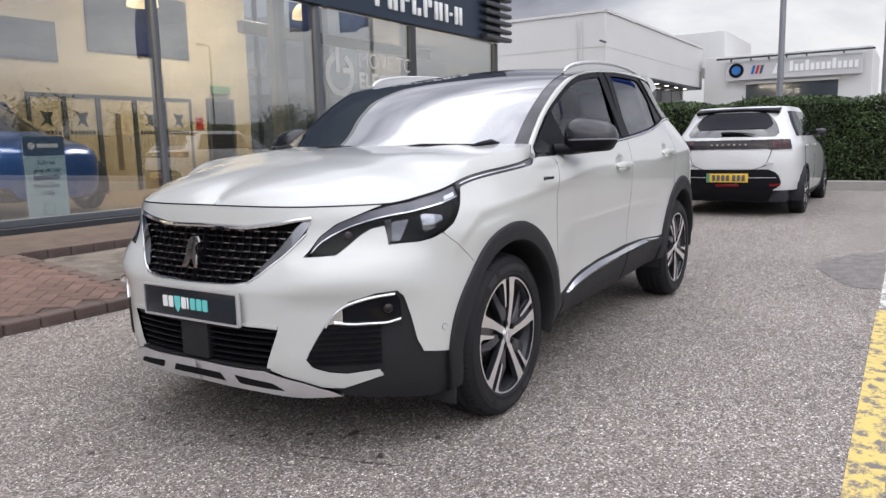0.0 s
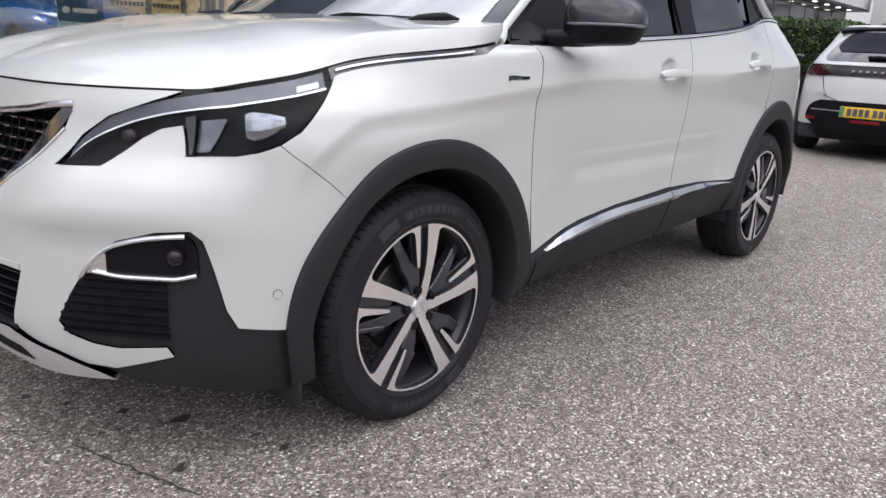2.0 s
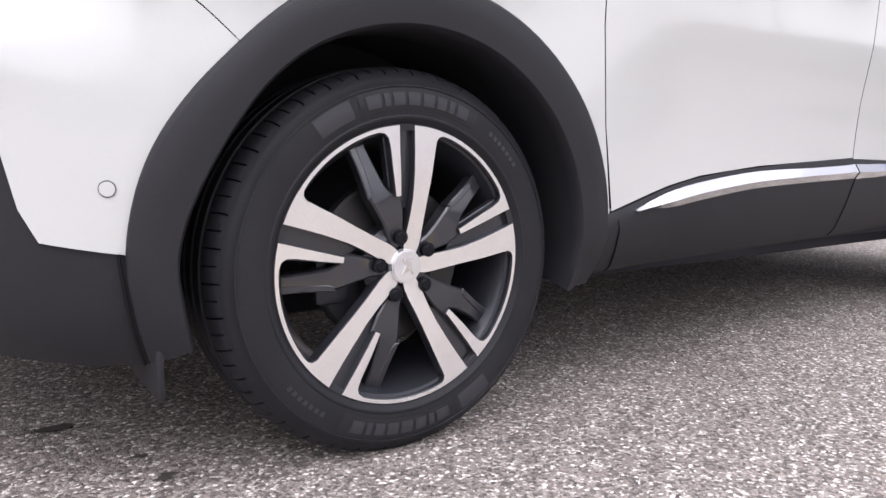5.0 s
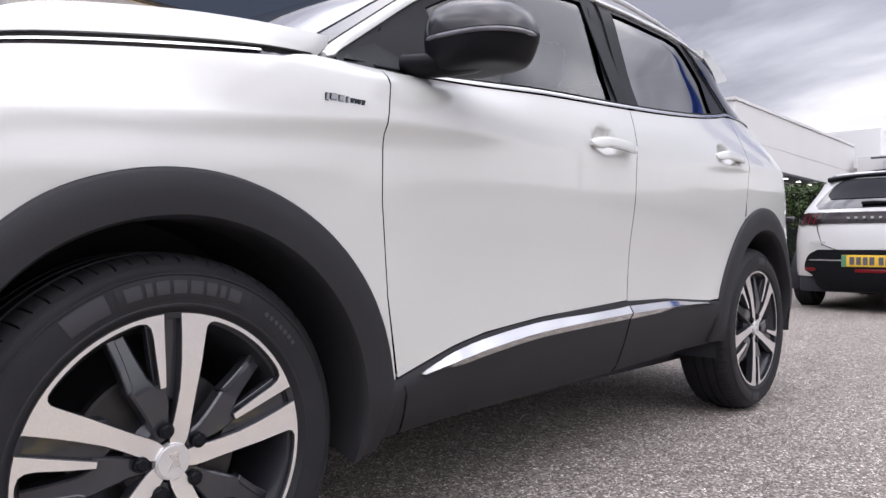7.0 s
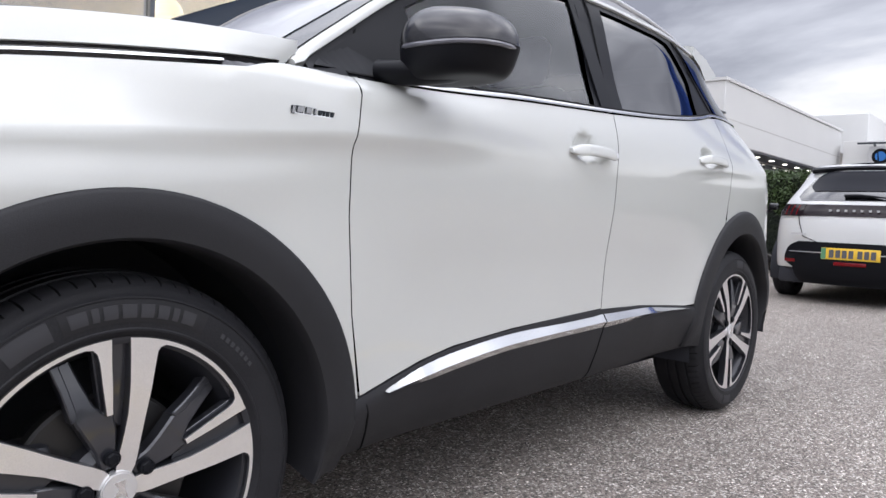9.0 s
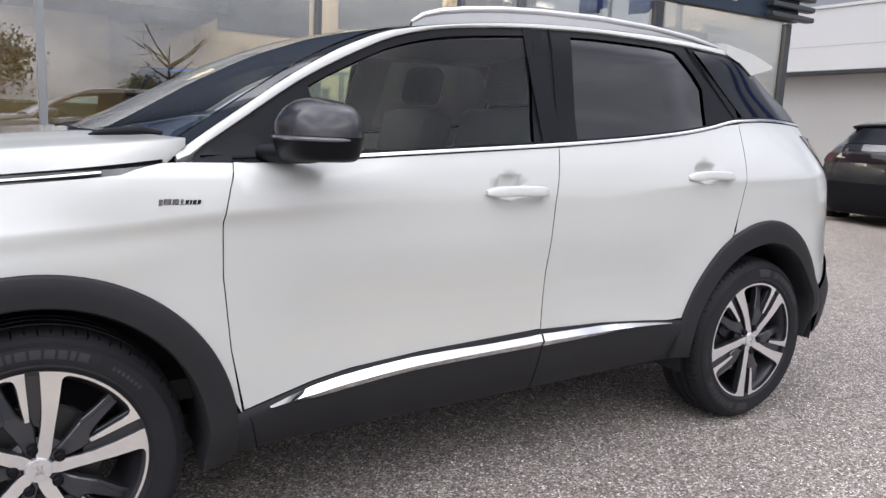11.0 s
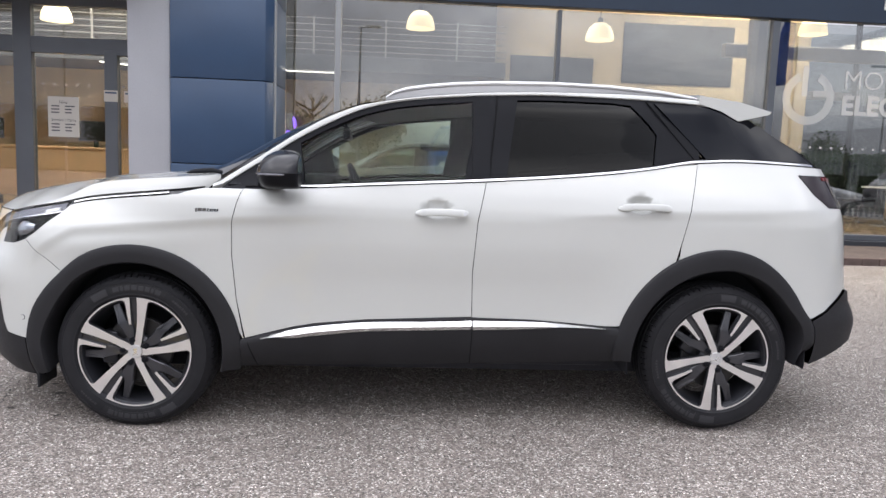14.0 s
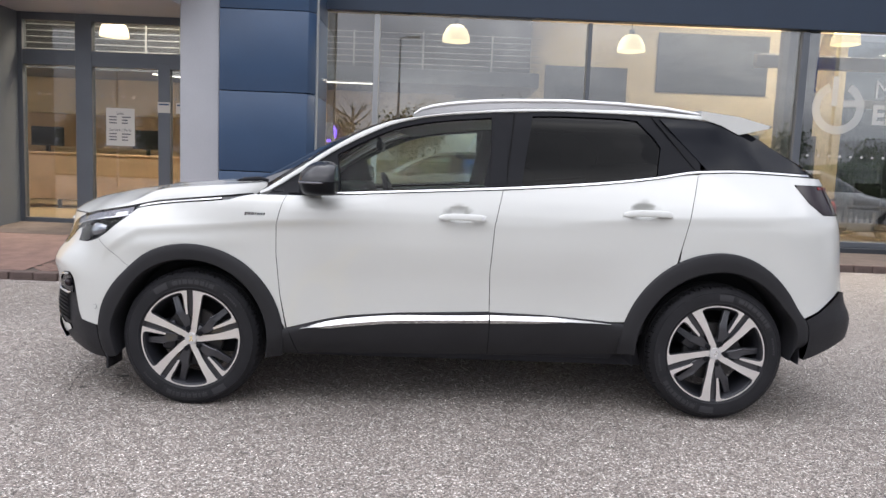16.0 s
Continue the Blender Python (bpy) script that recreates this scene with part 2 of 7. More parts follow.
def glide(t, ts, vs):
    """Smooth monotone interpolation through knots."""
    ts, vs = np.asarray(ts, float), np.asarray(vs, float)
    t = np.clip(np.asarray(t, float), ts[0], ts[-1])
    h = np.diff(ts)
    d = np.diff(vs) / h
    m = np.concatenate([[d[0]], np.where(d[:-1] * d[1:] <= 0, 0, 2 * d[:-1] * d[1:] / np.where(np.abs(d[:-1] + d[1:]) < 1e-9, 1, d[:-1] + d[1:])), [d[-1]]])
    i = np.clip(np.searchsorted(ts, t, side="right") - 1, 0, len(ts) - 2)
    s = (t - ts[i]) / h[i]
    return (2 * s**3 - 3 * s**2 + 1) * vs[i] + (s**3 - 2 * s**2 + s) * h[i] * m[i] + (3 * s**2 - 2 * s**3) * vs[i + 1] + (s**3 - s**2) * h[i] * m[i + 1]


def ease(t, a, b):
    t = np.clip((np.asarray(t, float) - a) / (b - a), 0, 1)
    return t * t * (3 - 2 * t)


NOSE_U, TAIL_U = -1.475, 4.185
PLAN_X = [-0.925, -0.922, -0.912, -0.888, -0.845, -0.78, -0.7, -0.635, -0.57, -0.495, -0.45, -0.35, -0.2, 0, 1.3, 2.5, 2.8, 3.0, 3.15, 3.3, 3.415, 3.5, 3.54, 3.55]
PLAN_Y = [0, 0.15, 0.265, 0.4, 0.5, 0.6, 0.7, 0.77, 0.82, 0.852, 0.867, 0.882, 0.892, 0.9, 0.905, 0.9, 0.893, 0.88, 0.85, 0.79, 0.7, 0.55, 0.3, 0]
PLAN_U = [-1.475, -1.328, -1.215, -1.081, -0.975, -0.859, -0.735, -0.641, -0.562, -0.485, -0.446, -0.364, -0.2, 0.0, 1.3, 2.5, 2.8, 3.0, 3.153, 3.315, 3.461, 3.633, 3.886, 4.185]
NOSE = ([.15, .22, .30, .40, .62, .69, .78, .88, .94, .98, 1.03], [.10, .05, .015, 0, 0, .025, .075, .09, .11, .14, .18])
TAIL = ([.2, .35, .5, .6, .75, 1.0, 1.15, 1.3, 1.4, 1.5, 1.6], [-.12, -.03, 0, -.04, -.06, -.09, -.14, -.20, -.265, -.33, -.42])
SIDE = ([.15, .22, .30, .40, .62, .95, 1.0, 1.06, 1.12, 1.25, 1.40, 1.50, 1.60], [-.07, -.03, -.01, -.004, 0, 0, -.004, -.018, -.040, -.098, -.152, -.190, -.255])
DOOR = ([.15, .30, .42, .55, .66, .76, .86, 1.0], [-.03, -.028, -.027, -.026, -.020, -.008, 0, 0])
FEND = ([.15, .80, .88, .95, 1.0, 1.06, 1.12, 1.6], [0, 0, -.015, -.06, -.09, -.11, -.13, -.2])


def skin0(u, z):
    x = glide(u, PLAN_U, PLAN_X) + glide(z, *NOSE) * ease(-u, .15, .75) + glide(z, *TAIL) * ease(u, 2.55, 3.35)
    y = glide(u, PLAN_U, PLAN_Y)
    k = ease(u, -1.3, -.7) * ease(-u, -4.0, -3.2)
    f = 1 - ease(u, -.35, .25)
    y = y + k * (glide(z, *SIDE) * np.clip(y / .9, 0, 1) + f * glide(z, *FEND) * np.clip((y / .9) ** 2, 0, 1))
    y = y + glide(z, *DOOR) * ease(u, .35, .75) * ease(-u, -2.35, -1.95) - .085 * ease(z, 1.03, 1.12) * (1 - ease(u, .3, 1.1)) * ease(u, -.1, .35)
    y = y - ease(z, 1.0, 1.5) * .10 * ease(u, 2.1, 3.2)
    # full cheek of the bumper between fog lamp and headlight
    cheek = .030 * ease(u, -1.14, -.95) * (1 - ease(u, -.80, -.50)) * ease(z, .56, .68) * (1 - ease(z, .70, .85))
    x, y = x - .75 * cheek, y + .66 * cheek
    return np.stack([x, y, z + .014 * ease(-u, .4, .7) * ease(z, .25, .5)], -1)


def skin(u, z, off=0.0):
    """A point of the SUV's left half: x along it, y out from its middle, z up."""
    u, z = np.broadcast_arrays(np.asarray(u, float), np.asarray(z, float))
    p, e = skin0(u, z), 1e-3
    n = np.cross(skin0(u + e, z) - skin0(u - e, z), skin0(u, z + e) - skin0(u, z - e))
    n = -n / (np.linalg.norm(n, axis=-1, keepdims=True) + 1e-12)
    n = np.where((n[..., 1:2] * p[..., 1:2] + n[..., 0:1] * (p[..., 0:1] - 1.3)) < 0, -n, n)
    return p + n * np.asarray(off, float)[..., None]


WING_CREASE = [(-.462, .690), (-.452, .745), (-.433, .792), (-.396, .827), (-.335, .859), (-.275, .882), (-.127, .900), (.158, .925), (.40, .951), (.715, .968), (1.0, .985), (1.4, .99)]
TAIL_CREASE = [(1.6, .985), (1.89, .995), (2.145, 1.015), (2.425, 1.033), (2.72, 1.043), (3.085, 1.052), (3.4, 1.056)]


def from_line(u, z, path):
    """Signed distance from a crease, positive above it or ahead of it."""
    best = np.full(np.shape(u), 9.0)
    for (a, b), (c, d) in zip(path, path[1:]):
        L2 = (c - a) ** 2 + (d - b) ** 2
        k = np.clip(((u - a) * (c - a) + (z - b) * (d - b)) / L2, 0, 1)
        eu, ez = u - a - k * (c - a), z - b - k * (d - b)
        r = np.sqrt(eu * eu + ez * ez) * np.where((c - a) * ez - (d - b) * eu >= 0, 1, -1)
        best = np.where(np.abs(r) < np.abs(best), r, best)
    return best


def relief(u, z):
    """Creases of the flanks and the hollows behind the door handles."""
    u, z = np.broadcast_arrays(np.asarray(u, float), np.asarray(z, float))
    d = from_line(u, z, WING_CREASE)
    on = (1 - ease(u, .45, 1.0)) * ease(z, .70, .80)
    a = np.where(d > 0, np.exp(-d / .09), np.exp(-(d / .030) ** 2)) * .0108 * on
    a = a + .006 * np.exp(-((d + .085) / .05) ** 2) * on * (1 - ease(u, .2, .42)) * ease(u, -.46, -.36)
    d = from_line(u, z, TAIL_CREASE)
    a = a + np.where(d > 0, np.exp(-d / .09), np.exp(-(d / .030) ** 2)) * .0080 * ease(u, 1.75, 2.25) * (1 - ease(u, 3.1, 3.4))
    for hu, hz in ((1.335, 1.010), (2.258, 1.056)):
        r = np.sqrt(((u - hu) / .080) ** 2 + ((z - hz) / .046) ** 2)
        a = a - .027 * (1 - ease(r, .45, 1.0))
    return a


def dense(poly, step):
    out = []
    for (a, b), (c, d) in zip(poly, list(poly[1:]) + [poly[0]]):
        n = max(1, int(math.hypot(c - a, d - b) / step))
        out += [(a + (c - a) * k / n, b + (d - b) * k / n) for k in range(n)]
    return out


def rounded(poly, r, n=4):
    """The outline with its corners cut round."""
    out = []
    for i, p in enumerate(poly):
        a, p, c = Vector(poly[i - 1]), Vector(p), Vector(poly[(i + 1) % len(poly)])
        d0, d1 = min(r, (a - p).length * .45), min(r, (c - p).length * .45)
        s, e = p + (a - p).normalized() * d0, p + (c - p).normalized() * d1
        for k in range(n + 1):
            t = k / n
            q = s * (1 - t) ** 2 + p * 2 * t * (1 - t) + e * t * t
            out.append((q.x, q.y))
    return out


def inside(pts, poly):
    x, y = pts[:, 0], pts[:, 1]
    c = np.zeros(len(pts), bool)
    for (a, b), (d, e) in zip(poly, list(poly[1:]) + [poly[0]]):
        if e != b:
            c ^= ((b > y) != (e > y)) & (x < (d - a) * (y - b) / (e - b) + a)
    return c


def sheet(poly, step=.03, off=0.0, lip=.014, use_relief=False, fine=()):
    """Verts, faces and normals of a panel whose outline is given on the skin, with a folded edge."""
    edge = dense(poly, .018)
    e = np.array(edge)
    lo, hi = e.min(0), e.max(0)
    gu, gz = np.meshgrid(np.arange(lo[0], hi[0], step), np.arange(lo[1], hi[1], step), indexing="ij")
    inner = np.stack([gu.ravel(), gz.ravel()], -1)
    for fu, fz, ru, rz in fine:
        a, b = np.meshgrid(np.arange(fu - ru, fu + ru, .007), np.arange(fz - rz, fz + rz, .007), indexing="ij")
        far = (np.abs(inner[:, 0] - fu) > ru + .004) | (np.abs(inner[:, 1] - fz) > rz + .004)
        inner = np.concatenate([inner[far], np.stack([a.ravel(), b.ravel()], -1)])
    for path in (WING_CREASE, TAIL_CREASE) if use_relief else ():
        q = np.array(dense(path, .022)[:-int(math.dist(path[0], path[-1]) / .022)])
        t = np.gradient(q, axis=0)
        t /= np.linalg.norm(t, axis=1, keepdims=True)
        near_line = np.concatenate([q + np.stack([-t[:, 1], t[:, 0]], -1) * k for k in (-.056, -.044, -.033, -.023, -.013, -.004, .004, .016, .032)])
        far = np.min(np.linalg.norm(inner[:, None, :] - q[None], axis=-1), axis=1) > .058
        inner = np.concatenate([inner[far], near_line])
    inner = inner[inside(inner, edge)]
    if len(inner):
        near = np.min(np.linalg.norm(inner[:, None, :] - e[None], axis=-1), axis=1)
        inner = inner[near > .008]
    pts = [Vector(p) for p in edge] + [Vector(p) for p in inner]
    v2, _, f2, *_ = geometry.delaunay_2d_cdt(pts, [], [list(range(len(edge)))], 1, 1e-6)
    uv = np.array([(p.x, p.y) for p in v2])

    def at(u, z):
        return skin(u, z, off + (relief(u, z) if use_relief else 0))
    p = at(uv[:, 0], uv[:, 1])
    h = 2e-3
    n = np.cross(at(uv[:, 0] + h, uv[:, 1]) - at(uv[:, 0] - h, uv[:, 1]), at(uv[:, 0], uv[:, 1] + h) - at(uv[:, 0], uv[:, 1] - h))
    n /= np.linalg.norm(n, axis=-1, keepdims=True) + 1e-12
    flip = np.sum(n * (skin(uv[:, 0], uv[:, 1], .01) - skin(uv[:, 0], uv[:, 1], 0)), -1) < 0
    n[flip] *= -1
    faces = []
    for f in f2:
        a, b, c = f[:3]
        g = np.cross(p[b] - p[a], p[c] - p[a])
        faces.append((a, b, c) if g @ n[a] > 0 else (a, c, b))
    verts, norms = list(p), list(n)
    if lip:
        q = np.array(edge)
        top = at(q[:, 0], q[:, 1])
        low = skin(q[:, 0], q[:, 1], off - lip + (relief(q[:, 0], q[:, 1]) if use_relief else 0))
        base, m = len(verts), len(edge)
        area = sum(a[0] * b[1] - b[0] * a[1] for a, b in zip(edge, edge[1:] + edge[:1]))
        out_dir = []
        for i in range(m):
            t = top[(i + 1) % m] - top[i - 1]
            o = np.cross(t, top[i] - low[i])
            o /= np.linalg.norm(o) + 1e-12
            out_dir.append(o)
        verts += list(top) + list(low)
        norms += out_dir + out_dir
        for i in range(m):
            j = (i + 1) % m
            faces.append((base + i, base + j, base + m + j, base + m + i))
    return np.array(verts), faces, np.array(norms)


CAR_MID = 0.92
suv = thing("suv", pose(0, CAR_MID, -.009, 0, -.19, 0), "pearl white family SUV with black roof parked on tarmac", "car")


def on_side(p, side):
    p = np.array(p, float)
    p[..., 1] *= side
    return p


def skin_part(name, poly, mat, parent, sides=(-1, 1), label="", **k):
    """A panel on the left (-1) and on the right (1); returns the left one."""
    v, f, n = sheet(poly, **k)
    made = []
    for s in sides:
        ff = f if s > 0 else [tuple(reversed(q)) for q in f]
        made.append(obj(name, on_side(v, s), ff, mat, parent, label, normals=on_side(n, s)))
    return made[0]


def whole_part(name, poly, mat, parent, label="", **k):
    """A panel that runs across the car's middle, both halves in one mesh."""
    v, f, n = sheet(poly, **k)
    m = len(v)
    verts = np.concatenate([on_side(v, -1), on_side(v, 1)])
    faces = [tuple(reversed(q)) for q in f] + [tuple(i + m for i in q) for q in f]
    return obj(name, verts, faces, mat, parent, label, normals=np.concatenate([on_side(n, -1), on_side(n, 1)]))


def strip(name, us, zlo, zhi, prof, mat, parent, sides=(-1, 1), label="", angle=50):
    """A moulding along the skin between two height lines; prof: (share of the height, offset)."""
    us = np.asarray(us, float)
    lo, hi = np.asarray(zlo, float), np.asarray(zhi, float)
    p = np.stack([skin(us, lo + (hi - lo) * s, o) for s, o in prof], 1)
    f = grid_faces(len(us), len(prof))
    f += [tuple(range(len(prof))), tuple(reversed(range((len(us) - 1) * len(prof), len(us) * len(prof))))]
    made = []
    for s in sides:
        bm = bmesh.new()
        vs = [bm.verts.new(q) for q in on_side(p.reshape(-1, 3), s)]
        for q in f:
            bm.faces.new([vs[i] for i in q])
        made.append(part(name, bm, mat, parent, label, angle=angle))
    return made[0]


def arc(cx, cz, rx, rz, a0, a1, n=40):
    return [(cx + rx * math.cos(radians(a0 + (a1 - a0) * k / n)), cz + rz * math.sin(radians(a0 + (a1 - a0) * k / n))) for k in range(n + 1)]


# lines shared by neighbouring panels
BONNET_U = [NOSE_U, -1.05, -.725, -.55, -.37, -.24, -.08, .135, .26, .36]
BONNET_Z = [.925, .923, .925, .957, .994, 1.014, 1.036, 1.059, 1.073, 1.085]
BELT_U = [.28, .50, .725, 1.015, 1.555, 1.87, 2.16, 2.335, 2.545, 2.82, 3.2, 3.6]
BELT_Z = [1.068, 1.074, 1.085, 1.105, 1.14, 1.165, 1.195, 1.22, 1.255, 1.266, 1.262, 1.25]
LOW_U = [.355, .375, .535, .705, .85, .99, 1.14, 1.29, 1.59, 1.89, 2.285, 2.60]
LOW_Z = [1.075, 1.088, 1.195, 1.309, 1.387, 1.449, 1.488, 1.510, 1.536, 1.548, 1.545, 1.534]
TOP_U = [.33, .37, .53, .70, .845, .99, 1.14, 1.285, 1.59, 1.89, 2.195, 2.51, 2.80]
TOP_Z = [1.085, 1.115, 1.224, 1.338, 1.418, 1.474, 1.502, 1.523, 1.554, 1.567, 1.572, 1.564, 1.548]


def line(us, ks, zs, dz=0.0):
    return [(float(u), float(glide(u, ks, zs)) + dz) for u in us]


def sill_lift(u):
    return .007 * (1 - np.clip(np.asarray(u, float) / 2.7, 0, 1))


FA, RA = (.003, .345, .473, .474), (2.665, .345, .497, .520)
g = .0016
arch_f = arc(*FA, 8, 133)
fender = [(.488 - g, .40)] + arch_f[1:] + [(-.505 + g, .8212), (-.458 + g, .851), (-.415 + g, .895), (-.365 + g, .940), (-.328 + g, .974)] + line(np.linspace(-.3, .20, 12), BONNET_U, BONNET_Z, -.025) + \
    [(.235, 1.053), (.265, 1.061), (.30, 1.068), (.35, 1.070), (.475 - g, 1.070), (.455 - g, 1.01), (.435 - g, .925), (.435 - g, .785), (.455 - g, .585)]
skin_part("front_wing", fender, paint, suv, use_relief=True, fine=((-.36, .85, .09, .07), (-.16, .893, .11, .045), (.10, .918, .16, .05), (.345, .944, .085, .045)))
DOOR_FRONT = [(.475, 1.072), (.455, 1.01), (.435, .925), (.435, .785), (.455, .585), (.490, .411)]
fd = [(a + g, b) for a, b in DOOR_FRONT] + [(a, b + float(sill_lift(a))) for a, b in ((.57, .425), (.69, .455), (.805, .477), (1.035, .499), (1.507 - g, .522))] + [(1.501 - g, .73), (1.516 - g, .96), (1.552 - g, 1.135)] + line(np.linspace(1.45, .52, 12), BELT_U, BELT_Z, -.004)
skin_part("front_door", fd, paint, suv, use_relief=True, fine=((1.335, 1.004, .10, .055), (.72, .964, .27, .04)))
rd = [(1.552 + g, 1.135), (1.516 + g, .96), (1.501 + g, .73), (1.507 + g, .522), (1.78, .517), (2.12, .494)] + arc(*RA, 163, 118, 16) + [(2.452 - g, .88), (2.497 - g, 1.075), (2.547 - g, 1.248)] + line(np.linspace(2.45, 1.62, 12), BELT_U, BELT_Z, -.004)
skin_part("rear_door", rd, paint, suv, use_relief=True, fine=((2.265, 1.05, .10, .055), (2.0, 1.0, .16, .045)))
qp = [(2.547 + g, 1.250), (2.497 + g, 1.075), (2.452 + g, .88)] + arc(*RA, 116, 22, 26) + [(3.24, .575), (3.44, .668), (3.56, .648), (TAIL_U, .61), (TAIL_U, 1.20), (3.60, 1.205), (3.61, 1.055), (3.34, 1.062), (3.27, 1.12), (3.235, 1.215), (3.60, 1.213), (TAIL_U, 1.21), (TAIL_U, 1.245), (3.5, 1.25)] + line(np.linspace(3.35, 2.6, 8), BELT_U, BELT_Z, -.004)
whole_part("rear_quarter_panel", qp, paint, suv, use_relief=True, fine=((2.79, 1.043, .25, .035), (3.18, 1.052, .12, .035)))
skin_part("tail_light", rounded([(3.24, 1.212), (3.598, 1.202), (3.606, 1.058), (3.34, 1.066), (3.272, 1.122)], .012), lamp_smoke, suv, off=.004, lip=.03, label="smoked tail light with a red band")
strip("light_band", np.linspace(3.42, 3.585, 10), [1.19] * 10, [1.203] * 10, [(0, .003), (0, .008), (1, .008), (1, .003)], lamp_red, suv)
rb = arc(*RA, 21, -2, 8)[::-1] + [(3.24, .570), (3.44, .663), (3.56, .643), (TAIL_U, .605), (TAIL_U, .40), (3.5, .415), (3.41, .405), (3.17, .325)]
whole_part("rear_bumper", rb, cladding, suv, off=.012, lip=.05)

# front bumper, lamps and grille
HEAD_TIP = [(-1.012, .746), (-.965, .815), (-.905, .860), (-.80, .900), (-.745, .9135)]
HEAD_TOP = HEAD_TIP + line(np.linspace(-.70, -.325, 7), BONNET_U, BONNET_Z, -.004)
HEAD_LOW = [(-.365, .938), (-.415, .893), (-.458, .85), (-.505, .82), (-.56, .80), (-.61, .788), (-.724, .780), (-.738, .847), (-.785, .838), (-.825, .815), (-.86, .785), (-.90, .752)]
HEAD = HEAD_TOP + HEAD_LOW
GRILLE = [(NOSE_U, .848), (-1.255, .845), (-1.12, .862), (-1.05, .875), (-.992, .882), (-1.012, .825), (-1.09, .745), (-1.16, .680), (-1.20, .655), (-1.26, .645), (NOSE_U, .640)]
FOG = [(-.56, .397), (-.585, .44), (-.608, .53), (-.630, .602), (-.655, .624), (-.73, .618), (-.82, .592), (-.868, .555), (-.905, .508), (-.94, .455), (-.978, .388), (-.955, .360), (-.90, .342), (-.84, .335), (-.725, .345)]
ARCH_FRONT = [(FA[0] + (FA[2] - .010 * float(ease(a, 140, 180))) * math.cos(radians(a)), FA[1] + FA[3] * math.sin(radians(a))) for a in np.linspace(133.2, 175.5, 16)]
bumper = line(np.linspace(NOSE_U, -.74, 12), BONNET_U, BONNET_Z, -.004) + HEAD_TIP[3::-1] + HEAD_LOW[:2:-1] + ARCH_FRONT + FOG + [(-.713, .322), (-.86, .281), (-.95, .288), (-1.11, .343), (-1.135, .352), (-1.075, .490), (-1.2, .497), (NOSE_U, .50)] + GRILLE[::-1]
whole_part("front_bumper", bumper, paint, suv, use_relief=True, fine=((-.445, .775, .05, .07),))
BLACK = [(-.458, .380)] + FOG + [(-.713, .325), (-.86, .288), (-.95, .298), (-1.11, .346), (-1.14, .332), (-.885, .255), (-.80, .228), (-.53, .206), (-.44, .206), (-.445, .30)]
skin_part("lower_bumper", BLACK, cladding, suv, off=-.006, lip=.03)

